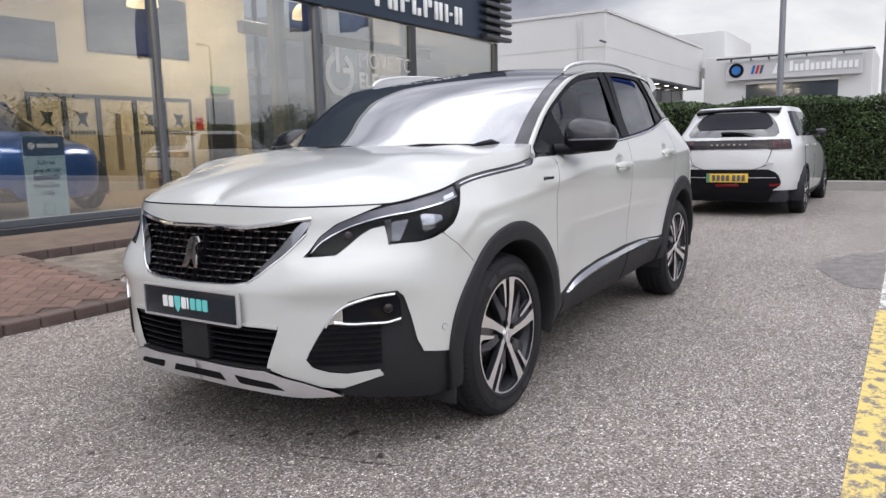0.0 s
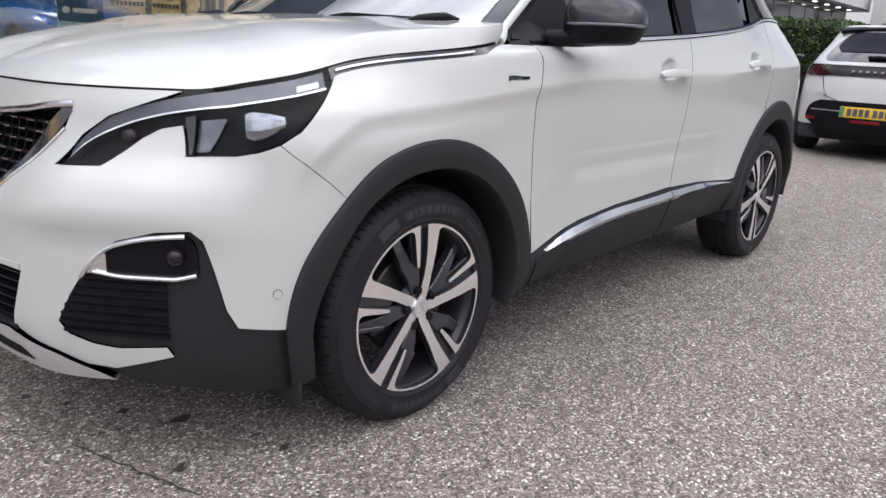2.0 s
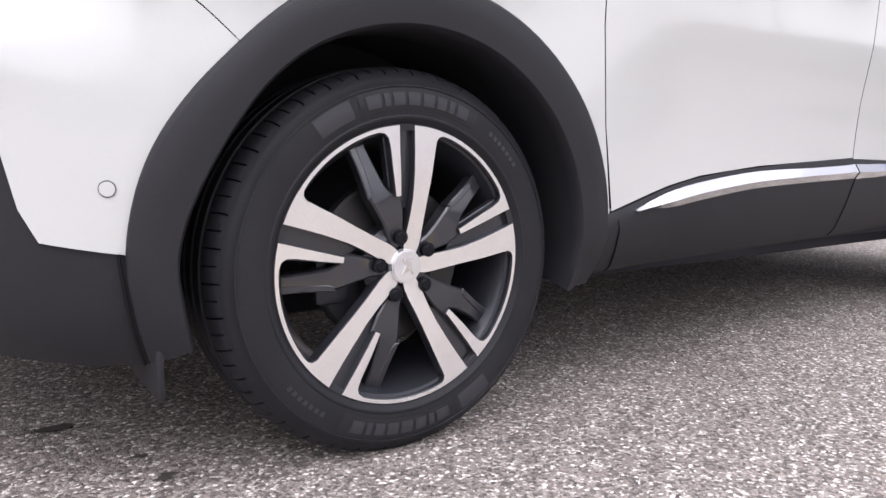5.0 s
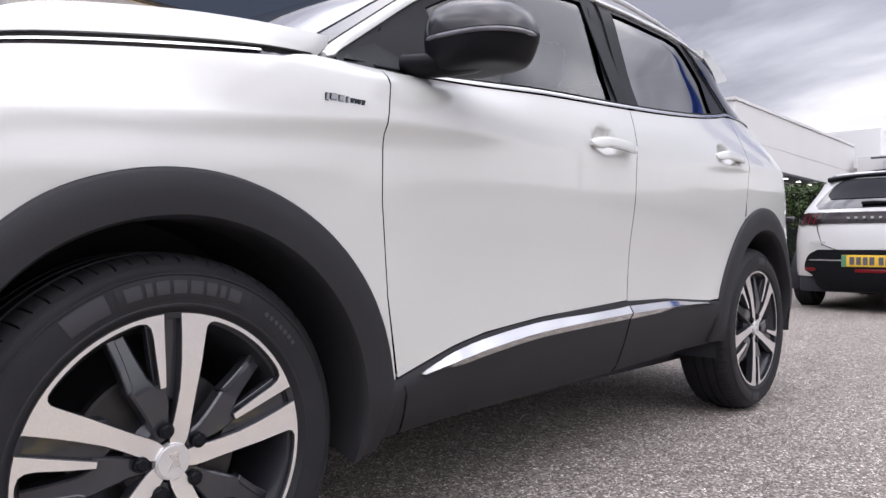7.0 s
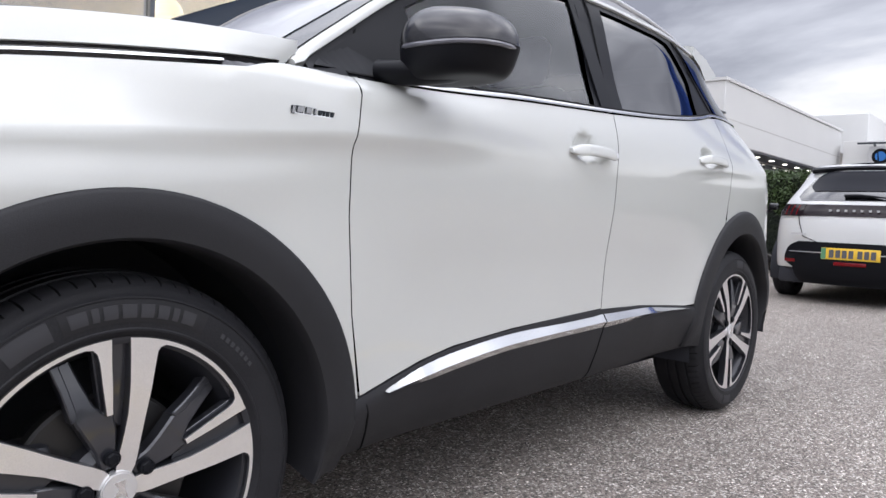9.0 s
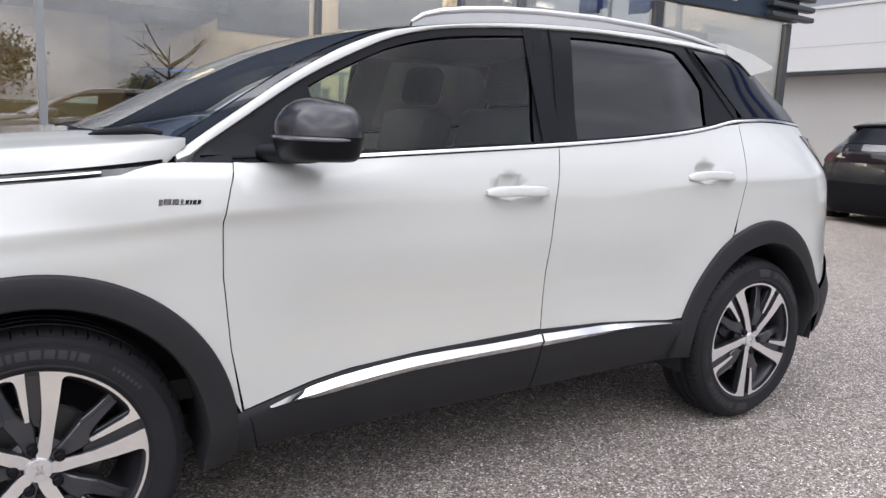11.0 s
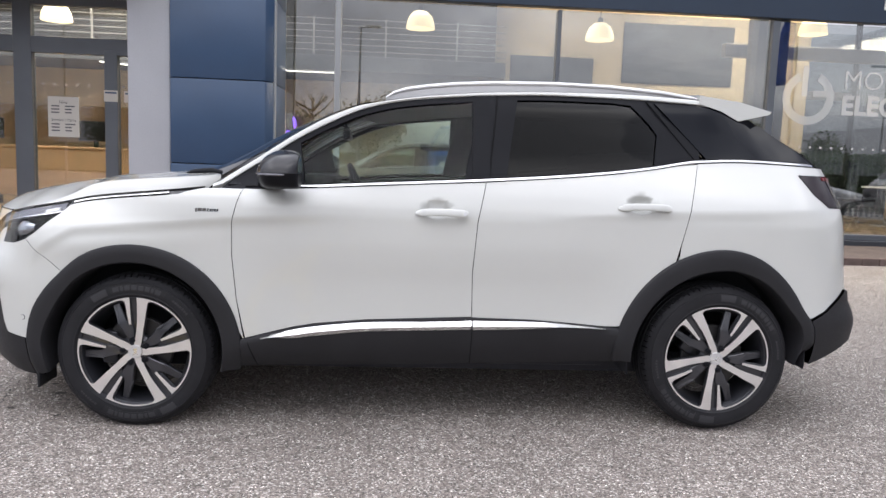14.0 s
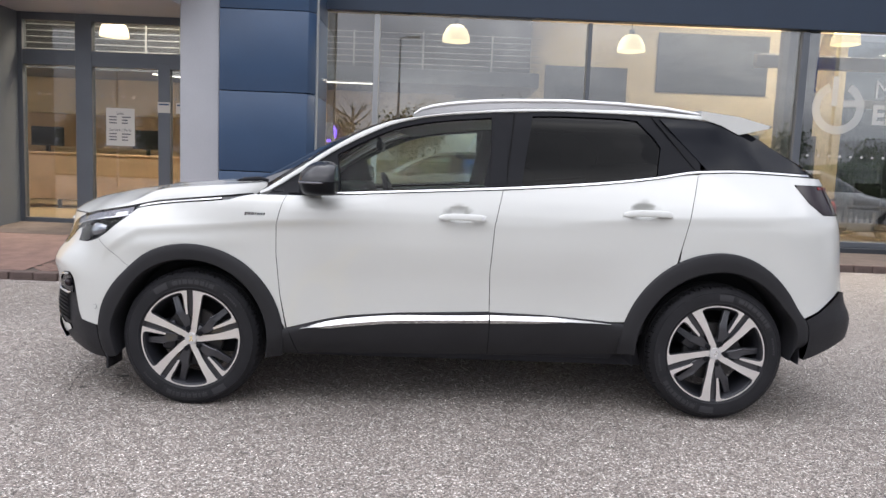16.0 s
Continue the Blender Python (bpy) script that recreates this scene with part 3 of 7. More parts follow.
for s in (-1, 1):
    hb, hf, hn = sheet(HEAD, off=-.045, lip=0)
    head = obj("headlight", on_side(hb, s), hf if s > 0 else [tuple(reversed(q)) for q in hf], satin_black, suv, "clear headlight with dark housing and chrome projector", normals=on_side(hn, s))
    v, f, n = sheet([(a, b) for a, b in HEAD], off=.003, lip=.05)
    lens = obj("lens", on_side(v, s), f if s > 0 else [tuple(reversed(q)) for q in f], lamp_clear, head, normals=on_side(n, s))
    lens.visible_shadow = False
    us = np.concatenate([np.linspace(-.99, -.80, 12), np.linspace(-.78, -.36, 18)])
    top = glide(us, *zip(*HEAD_TOP))
    strip("light_guide", us, top - glide(us, [-1.0, -.9, -.4], [.012, .028, .036]), top - .003, [(0, -.03), (0, -.012), (1, -.008), (1, -.03)], drl_grey, head, sides=(s,))
    strip("guide_trim", us, top - glide(us, [-1.0, -.9, -.4], [.015, .033, .041]), top - glide(us, [-1.0, -.9, -.4], [.012, .029, .037]), [(0, -.03), (0, -.008), (1, -.008), (1, -.03)], chrome, head, sides=(s,))
    for nm, cu, cz, rr, mt in (("projector_glass", -.585, .858, .030, lamp_clear), ("inner_projector", -.868, .822, .020, lamp_smoke)):
        c = skin(np.array(cu), np.array(cz), -.022)
        c2 = skin(np.array(cu), np.array(cz), .03)
        bm = bmesh.new()
        bmesh.ops.create_uvsphere(bm, u_segments=20, v_segments=12, radius=rr)
        d = Vector(on_side(c2 - c, s)).normalized()
        bmesh.ops.transform(bm, matrix=Matrix.Translation(on_side(c, s)) @ d.to_track_quat("Z", "Y").to_matrix().to_4x4() @ Matrix.Diagonal((1, 1, .55, 1)), verts=bm.verts)
        part(nm, bm, mt, head)
    # bezel panel, its pale slanted outline shaped after a reflection in the lamp
    skin_part("reflector", rounded([(-.714, .796), (-.682, .797), (-.640, .872), (-.710, .862)], .006), lamp_panel, head, sides=(s,), off=-.028, lip=.016)
    skin_part("lamp_divider", [(-.733, .785), (-.716, .788), (-.712, .872), (-.736, .866)], gloss_black, head, sides=(s,), off=-.010, lip=.03)
    # faceted projector body, narrowing towards the wing
    rings = []
    for pu, pz, pr, po in ((-.592, .858, .030, -.020), (-.575, .859, .037, -.022), (-.530, .866, .030, -.022), (-.485, .876, .014, -.022)):
        c, cu, cz = (skin(np.array(pu + du), np.array(pz + dz), po) for du, dz in ((0, 0), (.01, 0), (0, .01)))
        nrm = np.cross(cu - c, cz - c)
        nrm /= np.linalg.norm(nrm)
        zd = (cz - c) / np.linalg.norm(cz - c)
        rings += [tuple(c + pr * (math.sin(b) * zd + .55 * math.cos(b) * nrm)) for b in np.arange(9) * 2 * math.pi / 9]
    obj("projector", on_side(np.array(rings), s), grid_faces(4, 9, wrap_m=True) + [tuple(range(9)), tuple(range(27, 36))], crystal, head, smooth=False)
    zt = glide(np.linspace(-.445, -.385, 6), *zip(*HEAD_TOP))
    strip("daytime_dash", np.linspace(-.445, -.385, 6), zt - .034, zt - .021, [(0, -.02), (0, -.006), (1, -.004), (1, -.02)], shape_white, head, sides=(s,))

# grille: dark well, bars, bright dashes and the chrome surround
well = whole_part("grille", GRILLE, gap_black, suv, off=-.045, lip=0, label="black grille with rows of short chrome dashes")


def grille_span(z):
    top_u = glide(z, [.64, .655, .745, .825, .882], [-1.28, -1.20, -1.09, -1.012, -.992])
    return float(top_u)


dark_chrome = material("dark_chrome", (.34, .34, .35), rough=.16, metal=1.0)
grille_black = material("grille_black", (.009, .009, .011), rough=.45, spec=.15)
rows_z = [.668 + .0235 * k for k in range(8)]
for k, z in enumerate(rows_z):
    us = np.linspace(NOSE_U, grille_span(z) - .012, 14)
    p = np.concatenate([np.stack([skin(us, np.full(14, z + dz), o) for dz, o in ((-.003, -.04), (-.003, -.018), (.003, -.018), (.003, -.04))], 1)])
    full = np.concatenate([on_side(p[::-1], -1), on_side(p[1:], 1)])
    obj("grille_bar", full.reshape(-1, 3), grid_faces(len(full), 4), grille_black, well)
for k in range(-13, 14):
    us = NOSE_U + abs(k) * .036
    if us < grille_span(.80):
        zlo = float(glide(us, [NOSE_U, -1.26, -1.20, -1.09, -1.0], [.648, .652, .664, .752, .84]))
        zs = np.linspace(zlo, .842, 8)
        p = np.stack([skin(np.full(8, us + du), zs, o) for du, o in ((-.002, -.04), (-.002, -.025), (.002, -.025), (.002, -.04))], 1)
        obj("grille_upright", on_side(p, -1 if k < 0 else 1).reshape(-1, 3), grid_faces(8, 4), grille_black, well)
dash_bm = add_box(bmesh.new(), -.014, -.004, -.0024, .014, .004, .0024, bevel=.0008, seg=1)
dash_me = bpy.data.meshes.new("dash")
dash_bm.to_mesh(dash_me)
dash_me.materials.append(material("dash_metal", (.40, .40, .41), rough=.2, metal=1.0))
for r, z in enumerate(rows_z):
    for k in range(-12, 13):
        uu = NOSE_U + abs(k + (.5 if r % 2 else 0)) * .0735
        if uu < grille_span(z) - .03:
            sd = -1 if (k + (.5 if r % 2 else 0)) < 0 else 1
            c, e = skin(np.array(uu), np.array(z), -.013), skin(np.array(uu + .01), np.array(z), -.013)
            o = new("dash", dash_me)
            o.parent = well
            a, b = Vector(on_side(c, sd)), Vector(on_side(e, sd))
            o.matrix_local = Matrix.Translation(a) @ (b - a).to_track_quat("X", "Z").to_matrix().to_4x4()


def skin_tube(name, pts, radius, mat, parent, off=0.0, whole=True, sides=(-1, 1), flat=1.0, label=""):
    q = dense(pts, .02)
    n = len(q) - max(1, int(math.hypot(pts[0][0] - pts[-1][0], pts[0][1] - pts[-1][1]) / .02))
    q = np.array(q[:n + 1])
    p = skin(q[:, 0], q[:, 1], off)
    if whole:
        full = np.concatenate([on_side(p[::-1], -1), on_side(p[1:], 1)])
        v, f = tube(full, radius, 8, flat)
        return obj(name, v, f, mat, parent, label)
    for s in sides:
        v, f = tube(on_side(p, s), radius, 8, flat)
        o = obj(name, v, f, mat, parent, label)
    return o


skin_tube("chrome_surround", GRILLE[4::-1][::-1][:1] + GRILLE[1:5], .009, chrome, well, off=.0)
strip("chrome_flank", np.linspace(-1.18, -.995, 12), glide(np.linspace(-1.18, -.995, 12), [-1.18, -1.09, -1.02, -.995], [.668, .752, .828, .862]), glide(np.linspace(-1.18, -.995, 12), [-1.18, -1.09, -1.02, -.995], [.690, .80, .872, .880]), [(0, -.03), (0, .002), (1, -.004), (1, -.03)], dark_chrome, well)
skin_tube("chrome_lower_rim", GRILLE[5:][::-1], .006, chrome, well, off=-.002)
bm = prism_bm([(-.030, -.052), (-.018, -.055), (-.002, -.012), (.012, -.050), (.040, -.056), (.022, -.010), (.026, .022), (.012, .052), (-.018, .056), (-.030, .034), (-.010, .022), (-.022, -.008)], -.006, .006, "yz", bevel=.003)
emblem = part("emblem", bm, dark_chrome, well, "plain upright chrome emblem")
emblem.location = (-.905, 0, .765)
emblem.rotation_euler = (0, radians(12), 0)
emblem.scale = (1, 1.3, 1.12)

# dummy plate
plate = part("show_plate", prism_bm([(-.26, -.055), (.26, -.055), (.26, .055), (-.26, .055)], -.004, .004, "yz", bevel=.0015), plate_dark, suv, "black show plate in a silver frame with white and teal marks")
plate.location = (-.936, 0, .572)
for a, b, c, d in ((-.268, -.063, .268, -.055), (-.268, .055, .268, .062), (-.268, -.055, -.26, .055), (.26, -.055, .268, .055)):
    part("plate_frame", box_bm(-.008, a, b, .006, c, d), satin_silver, plate)
for y, w, zl, mt in ((.138, .026, -.022, shape_white), (.104, .026, -.022, shape_white), (.066, .034, -.040, shape_teal), (.030, .026, -.022, shape_white), (.006, .008, -.022, shape_white), (-.022, .028, -.022, shape_teal), (-.057, .028, -.022, shape_teal), (-.091, .028, -.022, shape_teal)):
    hw = w / 2
    q = rounded([(y - hw, .022), (y + hw, .022), (y + hw, zl), (y - hw, zl)] if zl > -.03 else [(y - hw, .024), (y + hw, .024), (y + hw, -.012), (y, zl), (y - hw, -.012)], .006)
    part("plate_mark", prism_bm(q, -.0065, -.004, "yz"), mt, plate)

# lower grille, skid plate and fog lamps
low = whole_part("lower_grille", [(-1.075, .490), (-1.135, .352), (NOSE_U, .345), (NOSE_U, .50), (-1.2, .497)], gap_black, suv, off=-.05, lip=0)
for k in range(6):
    z = .368 + k * .0225
    us = np.linspace(NOSE_U, float(glide(z, [.35, .49], [-1.14, -1.085])), 12)
    p = np.stack([skin(us, np.full(12, z + dz), o) for dz, o in ((-.004, -.045), (-.003, -.006), (.003, -.004), (.006, -.045))], 1)
    full = np.concatenate([on_side(p[::-1], -1), on_side(p[1:], 1)])
    obj("slat", full.reshape(-1, 3), grid_faces(len(full), 4), satin_black, low)
strip("grille_floor", np.linspace(NOSE_U, -1.12, 12), np.full(12, .336), np.full(12, .352), [(0, -.07), (0, .006), (1, .006), (1, -.07)], cladding, low)
part("radar_cover", box_bm(-.928, -.075, .362, -.88, .075, .502, bevel=.006), cladding, low)
strip("air_lip", np.linspace(NOSE_U, -1.075, 12), np.full(12, .496), np.full(12, .508), [(0, -.03), (0, .006), (1, .006), (1, -.01)], paint, suv)
skid = whole_part("skid_plate", [(NOSE_U, .350), (-1.2, .345), (-1.14, .347), (-1.0, .311), (-.90, .276), (-.865, .256), (-1.0, .252), (-1.16, .263), (NOSE_U, .272)], skid_silver, suv, off=.012, lip=.03)
whole_part("skid_slot", [(NOSE_U, .318), (NOSE_U + .125, .316), (NOSE_U + .145, .290), (NOSE_U, .292)], gap_black, skid, off=.0138, lip=.01)
for a, b in ((NOSE_U + .195, -1.115),):
    v, f, n = sheet(rounded([(a, .318), (b, .304), (b + .045, .280), (a + .02, .289)], .008), off=.0138, lip=.01)
    for s in (-1, 1):
        obj("skid_slot", on_side(v, s), f if s > 0 else [tuple(reversed(q)) for q in f], gap_black, skid, normals=on_side(n, s))
for s in (-1, 1):
    v, f, n = sheet(rounded([(-.905, .500), (-.87, .548), (-.82, .582), (-.73, .606), (-.662, .612), (-.645, .590), (-.640, .52), (-.70, .503)], .012), off=.0, lip=.02)
    fog = obj("fog_lamp", on_side(v, s), f if s > 0 else [tuple(reversed(q)) for q in f], dark_glass, suv, "fog lamp in a gloss black pocket with chrome edge", normals=on_side(n, s))
    for pts in ([(-.905, .502), (-.87, .550), (-.82, .584), (-.73, .608), (-.665, .614)], [(-.875, .517), (-.80, .509), (-.70, .509), (-.645, .522)]):
        q = np.array(dense(pts, .02)[:-10] + [pts[-1]])
        us = np.linspace(pts[0][0], pts[-1][0], 24)
        zs = glide(us, [a for a, b in pts], [b for a, b in pts])
        v, f = tube(on_side(skin(us, zs, .006), s), .006, 8)
        obj("chrome_edge", v, f, chrome, fog)
    strip("chrome_corner", np.linspace(-.90, -.845, 6), [.508, .511, .513, .515, .517, .519], [.512, .530, .543, .552, .557, .560], [(0, 0), (0, .006), (1, .006), (1, 0)], chrome, fog, sides=(s,))
    c = skin(np.array(-.69), np.array(.562), .004)
    bm = bmesh.new()
    bmesh.ops.create_uvsphere(bm, u_segments=16, v_segments=10, radius=.021)
    bmesh.ops.translate(bm, vec=on_side(c, s), verts=bm.verts)
    part("bulb_lens", bm, lamp_smoke, fog)
    part("bulb_reflector", rod_bm(on_side(skin(np.array(-.69), np.array(.562), .002), s), on_side(skin(np.array(-.69), np.array(.562), .010), s), .013), crystal, fog)
    for k in range(7):
        z = .372 + k * .0195
        u0 = float(glide(z, [.36, .39, .46, .51], [-.955, -.970, -.932, -.900]))
        us = np.linspace(u0, -.715, 10)
        p = np.stack([skin(us, np.full(10, z + dz), o) for dz, o in ((-.006, -.03), (-.004, .006), (.003, .008), (.007, -.03))], 1)
        obj("side_slat", on_side(p, s).reshape(-1, 3), grid_faces(10, 4), satin_black, fog)
    c0, c1 = skin(np.array(-.475), np.array(.475), -.004), skin(np.array(-.475), np.array(.475), .003)
    part("parking_sensor", rod_bm(on_side(c0, s), on_side(c1, s), .0105, seg=24), paint, suv)
    part("sensor_ring", rod_bm(on_side(c0, s), on_side(skin(np.array(-.475), np.array(.475), .0012), s), .0122, seg=24), drl_grey, suv)

# bonnet: lofted from its edge to the middle line
ub = np.concatenate([np.linspace(NOSE_U, -.76, 14), np.linspace(-.735, .305, 28)])
zb = glide(ub, BONNET_U, BONNET_Z)
edge_p = skin(ub, zb, .001)
spine_x = glide(ub, [NOSE_U, -.735, .305], [-.802, -.50, .13])
spine_z = glide(spine_x, [-.802, -.74, -.6, -.4, -.1, .13], [.926, .975, 1.03, 1.075, 1.118, 1.140])
ws = np.array([0, .008, .02, .032, .042, .06, .10, .17, .27, .38, .5, .62, .75, .88, 1.0])
rows_b = []
for w in ws:
    y = edge_p[:, 1] * (1 - w)
    wall = min(w / .034, 1)
    x = edge_p[:, 0] + (spine_x - edge_p[:, 0]) * w + .078 * ease(ub, .0, .305) * wall * (1 - w) ** 3
    side = .052 * ease(ub, -.50, -.12)
    z = edge_p[:, 2] + side * (1 - (1 - wall) ** 1.3) + (spine_z - edge_p[:, 2] - side) * (1 - (1 - w) ** 3.0)
    z = z + .008 * math.exp(-((w - .42) / .10) ** 2) * ease(ub, -.85, 0)
    rows_b.append(np.stack([x, y, z], -1))
pb = np.stack(rows_b, 1)
left, right = on_side(pb, -1), on_side(pb, 1)
full = np.concatenate([left, right[:, ::-1][:, 1:]], 1)
rim = np.concatenate([full[:, :1] + [0, .02, -.003], full, full[:, -1:] + [0, -.02, -.003]], 1)
tail_row = rim[-1:] + [0, 0, -.02]
rim = np.concatenate([rim, tail_row], 0)
bm = bmesh.new()
vs = [bm.verts.new(q) for q in rim.reshape(-1, 3)]
for q in grid_faces(rim.shape[0], rim.shape[1]):
    try:
        bm.faces.new([vs[i] for i in q])
    except ValueError:
        pass
bmesh.ops.remove_doubles(bm, verts=bm.verts, dist=.0008)
part("bonnet", bm, paint, suv, angle=38)
us = np.linspace(NOSE_U, -.74, 30)
seam = skin(us, glide(us, BONNET_U, BONNET_Z) - .002, .0005)
v, f = tube(np.concatenate([on_side(seam[::-1], -1), on_side(seam[1:], 1)]), .0028, 6)
obj("bonnet_seam", v, f, gap_black, suv)
us = np.linspace(-.335, .31, 24)
zz = glide(us, BONNET_U, BONNET_Z)
strip("wing_groove", us, zz - .030, zz + .004, [(0, -.02), (0, -.006), (1, -.006), (1, -.02)], gloss_black, suv)
us = np.linspace(-.31, .16, 16)
zz = glide(us, BONNET_U, BONNET_Z)
strip("groove_trim", us, zz - .0158, zz - .0115, [(0, -.008), (0, .002), (1, .002), (1, -.008)], chrome, suv)

# greenhouse
us = np.linspace(.338, 2.74, 64)
strip("roof_side_rail", us, glide(us, LOW_U, LOW_Z), glide(us, TOP_U, TOP_Z) - .004, [(0, -.02), (0, .004), (.3, .007), (.8, .006), (1, .0), (1, -.02)], paint, suv, label="white cant rail running up from the wing")


def top_line(u):
    return skin(np.array(u), glide(u, TOP_U, TOP_Z), 0.0)


def loft(us, vs, bulge, crown, dz=0.0):
    p = []
    for u in us:
        a = top_line(u)
        b, c = float(glide(u, *bulge)), float(glide(u, *crown))
        p.append([(a[0] + b * (1 - v * v), a[1] * v, a[2] + dz + c * (1 - v * v)) for v in vs])
    return np.array(p)


BULGE = ([.33, .37, .7, 1.14, 1.6, 2.3, 2.8], [-.27, -.26, -.165, -.075, -.03, .03, .10])
CROWN = ([.33, .37, .7, 1.14, 1.6, 2.3, 2.8], [-.008, -.008, -.006, .016, .038, .045, .03])
vv = np.linspace(-.93, .93, 25)
ug = np.linspace(.335, 1.08, 20)
p = loft(ug, vv, BULGE, CROWN, .002)
screen = obj("windscreen", p.reshape(-1, 3), grid_faces(20, 25), glass_screen, suv, "raked windscreen reflecting cloud")
screen.visible_shadow = False
for a, b in ((-1.0, -.925), (.925, 1.0)):
    p = loft(np.linspace(.33, 1.16, 20), np.linspace(a, b, 4), BULGE, CROWN, -.001)
    obj("windscreen_pillar", p.reshape(-1, 3), grid_faces(20, 4), gloss_black, suv)
    p2 = p - [0, 0, .03]
    obj("pillar_lining", p2.reshape(-1, 3), grid_faces(20, 4), cabin_dark, suv)
p = loft(np.linspace(1.06, 2.80, 30), np.linspace(-1, 1, 25), BULGE, CROWN)
obj("roof", p.reshape(-1, 3), grid_faces(30, 25), gloss_black, suv, "gloss black roof skin")
p = loft(np.linspace(1.04, 2.80, 12), np.linspace(-1, 1, 9), BULGE, CROWN, -.035)
obj("headlining", p.reshape(-1, 3), grid_faces(12, 9), material("headlining", (.16, .16, .16), rough=.9), suv)
p = loft(np.linspace(.30, .355, 5), np.linspace(-1, 1, 25), BULGE, CROWN, .004)
obj("scuttle_panel", p.reshape(-1, 3), grid_faces(5, 25), satin_black, suv)
for y0, y1 in ((.46, -.05), (-.12, -.60)):
    v, f = tube([(.175, y0, 1.120), (.135, (y0 + y1) / 2, 1.138), (.20, y1, 1.132)], .008, 8)
    obj("wiper", v, f, satin_black, suv)
# dark end of the scuttle, hollow beside the bonnet's rear corner
for s in (-1, 1):
    v, f = tube([(.16, s * .61, 1.128), (.19, s * .62, 1.134), (.24, s * .63, 1.138), (.29, s * .64, 1.142), (.34, s * .65, 1.138)], [.004, .012, .017, .018, .008], 12, .9)
    obj("scuttle_end", v, f, satin_black, suv)

# windows: black frame with openings, the panes behind
GLASS_F = line(np.linspace(.60, 1.455, 10), BELT_U, BELT_Z, .016) + [(1.475, 1.25), (1.497, 1.36), (1.518, 1.45), (1.530, 1.510)] + line(np.linspace(1.45, .66, 14), LOW_U, LOW_Z, -.026) + [(.615, 1.20)]
GLASS_R = line(np.linspace(1.645, 2.335, 8), BELT_U, BELT_Z, .016) + [(2.36, 1.380), (2.325, 1.43), (2.24, 1.516)] + line(np.linspace(2.15, 1.70, 6), LOW_U, LOW_Z, -.022)
GLASS_Q = line(np.linspace(2.60, 3.42, 10), BELT_U, BELT_Z, .014) + [(3.36, 1.33), (3.22, 1.44), (3.02, 1.512), (2.66, 1.526), (2.36, 1.530)]
frame_out = line(np.linspace(.372, 2.56, 24), BELT_U, BELT_Z, .002) + line(np.linspace(2.58, .395, 30), LOW_U, LOW_Z, .002)


def holed(name, outer, holes, mat, off, lip, sides=(-1, 1)):
    """A skin panel with openings cut through it."""
    loops, pts, faces_in = [dense(outer, .02)] + [dense(h, .02) for h in holes], [], []
    for lp in loops:
        faces_in.append(list(range(len(pts), len(pts) + len(lp))))
        pts += lp
    v2, _, f2, *_ = geometry.delaunay_2d_cdt([Vector(q) for q in pts], [], faces_in, 1, 1e-6)
    uv = np.array([(q.x, q.y) for q in v2])
    keep = []
    for f in f2:
        c = np.array([[uv[list(f), 0].mean(), uv[list(f), 1].mean()]])
        if inside(c, loops[0])[0] and not any(inside(c, lp)[0] for lp in loops[1:]):
            keep.append(tuple(f))
    top, low_p = skin(uv[:, 0], uv[:, 1], off), skin(uv[:, 0], uv[:, 1], off - lip)
    n = top - low_p
    n /= np.linalg.norm(n, axis=-1, keepdims=True)
    keep = [q if np.cross(top[q[1]] - top[q[0]], top[q[2]] - top[q[0]]) @ n[q[0]] > 0 else tuple(reversed(q)) for q in keep]
    m = len(uv)
    faces = keep + [tuple(i + m for i in reversed(q)) for q in keep]
    norms = np.concatenate([n, -n])
    verts = np.concatenate([top, low_p])
    for lp in loops:
        q = np.array(lp)
        a, b = skin(q[:, 0], q[:, 1], off), skin(q[:, 0], q[:, 1], off - lip)
        base, k = len(verts), len(lp)
        verts = np.concatenate([verts, a, b])
        t = np.roll(a, -1, 0) - np.roll(a, 1, 0)
        o = np.cross(t, a - b)
        o /= np.linalg.norm(o, axis=-1, keepdims=True) + 1e-9
        norms = np.concatenate([norms, o, o])
        faces += [(base + i, base + (i + 1) % k, base + k + (i + 1) % k, base + k + i) for i in range(k)]
    for s in sides:
        ob = obj(name, on_side(verts, s), faces if s > 0 else [tuple(reversed(q)) for q in faces], mat, suv, normals=on_side(norms, s))
    return ob


holed("window_frame", frame_out, [GLASS_F, GLASS_R], satin_black, -.004, .022)
for nm, u0, u1, gm in (("front_window", .585, 1.545, glass_front), ("rear_window", 1.62, 2.385, glass_privacy)):
    us = np.linspace(u0, u1, 40)
    lo, hi = glide(us, BELT_U, BELT_Z) + .006, glide(us, LOW_U, LOW_Z) - .012
    p = np.stack([skin(us, lo + (hi - lo) * k, -.012) for k in np.linspace(0, 1, 16)], 1)
    for s in (-1, 1):
        o = obj(nm, on_side(p, s).reshape(-1, 3), grid_faces(40, 16) if s > 0 else [tuple(reversed(q)) for q in grid_faces(40, 16)], gm, suv, angle=80)
        o.visible_shadow = False
skin_part("quarter_window", GLASS_Q, dark_glass, suv, off=-.001, label="dark wraparound quarter glass")
strip("pillar_cover", np.linspace(1.49, 1.57, 5), [1.15] * 5, [1.530] * 5, [(0, -.004), (0, .0), (1, .0), (1, -.004)], satin_black, suv)
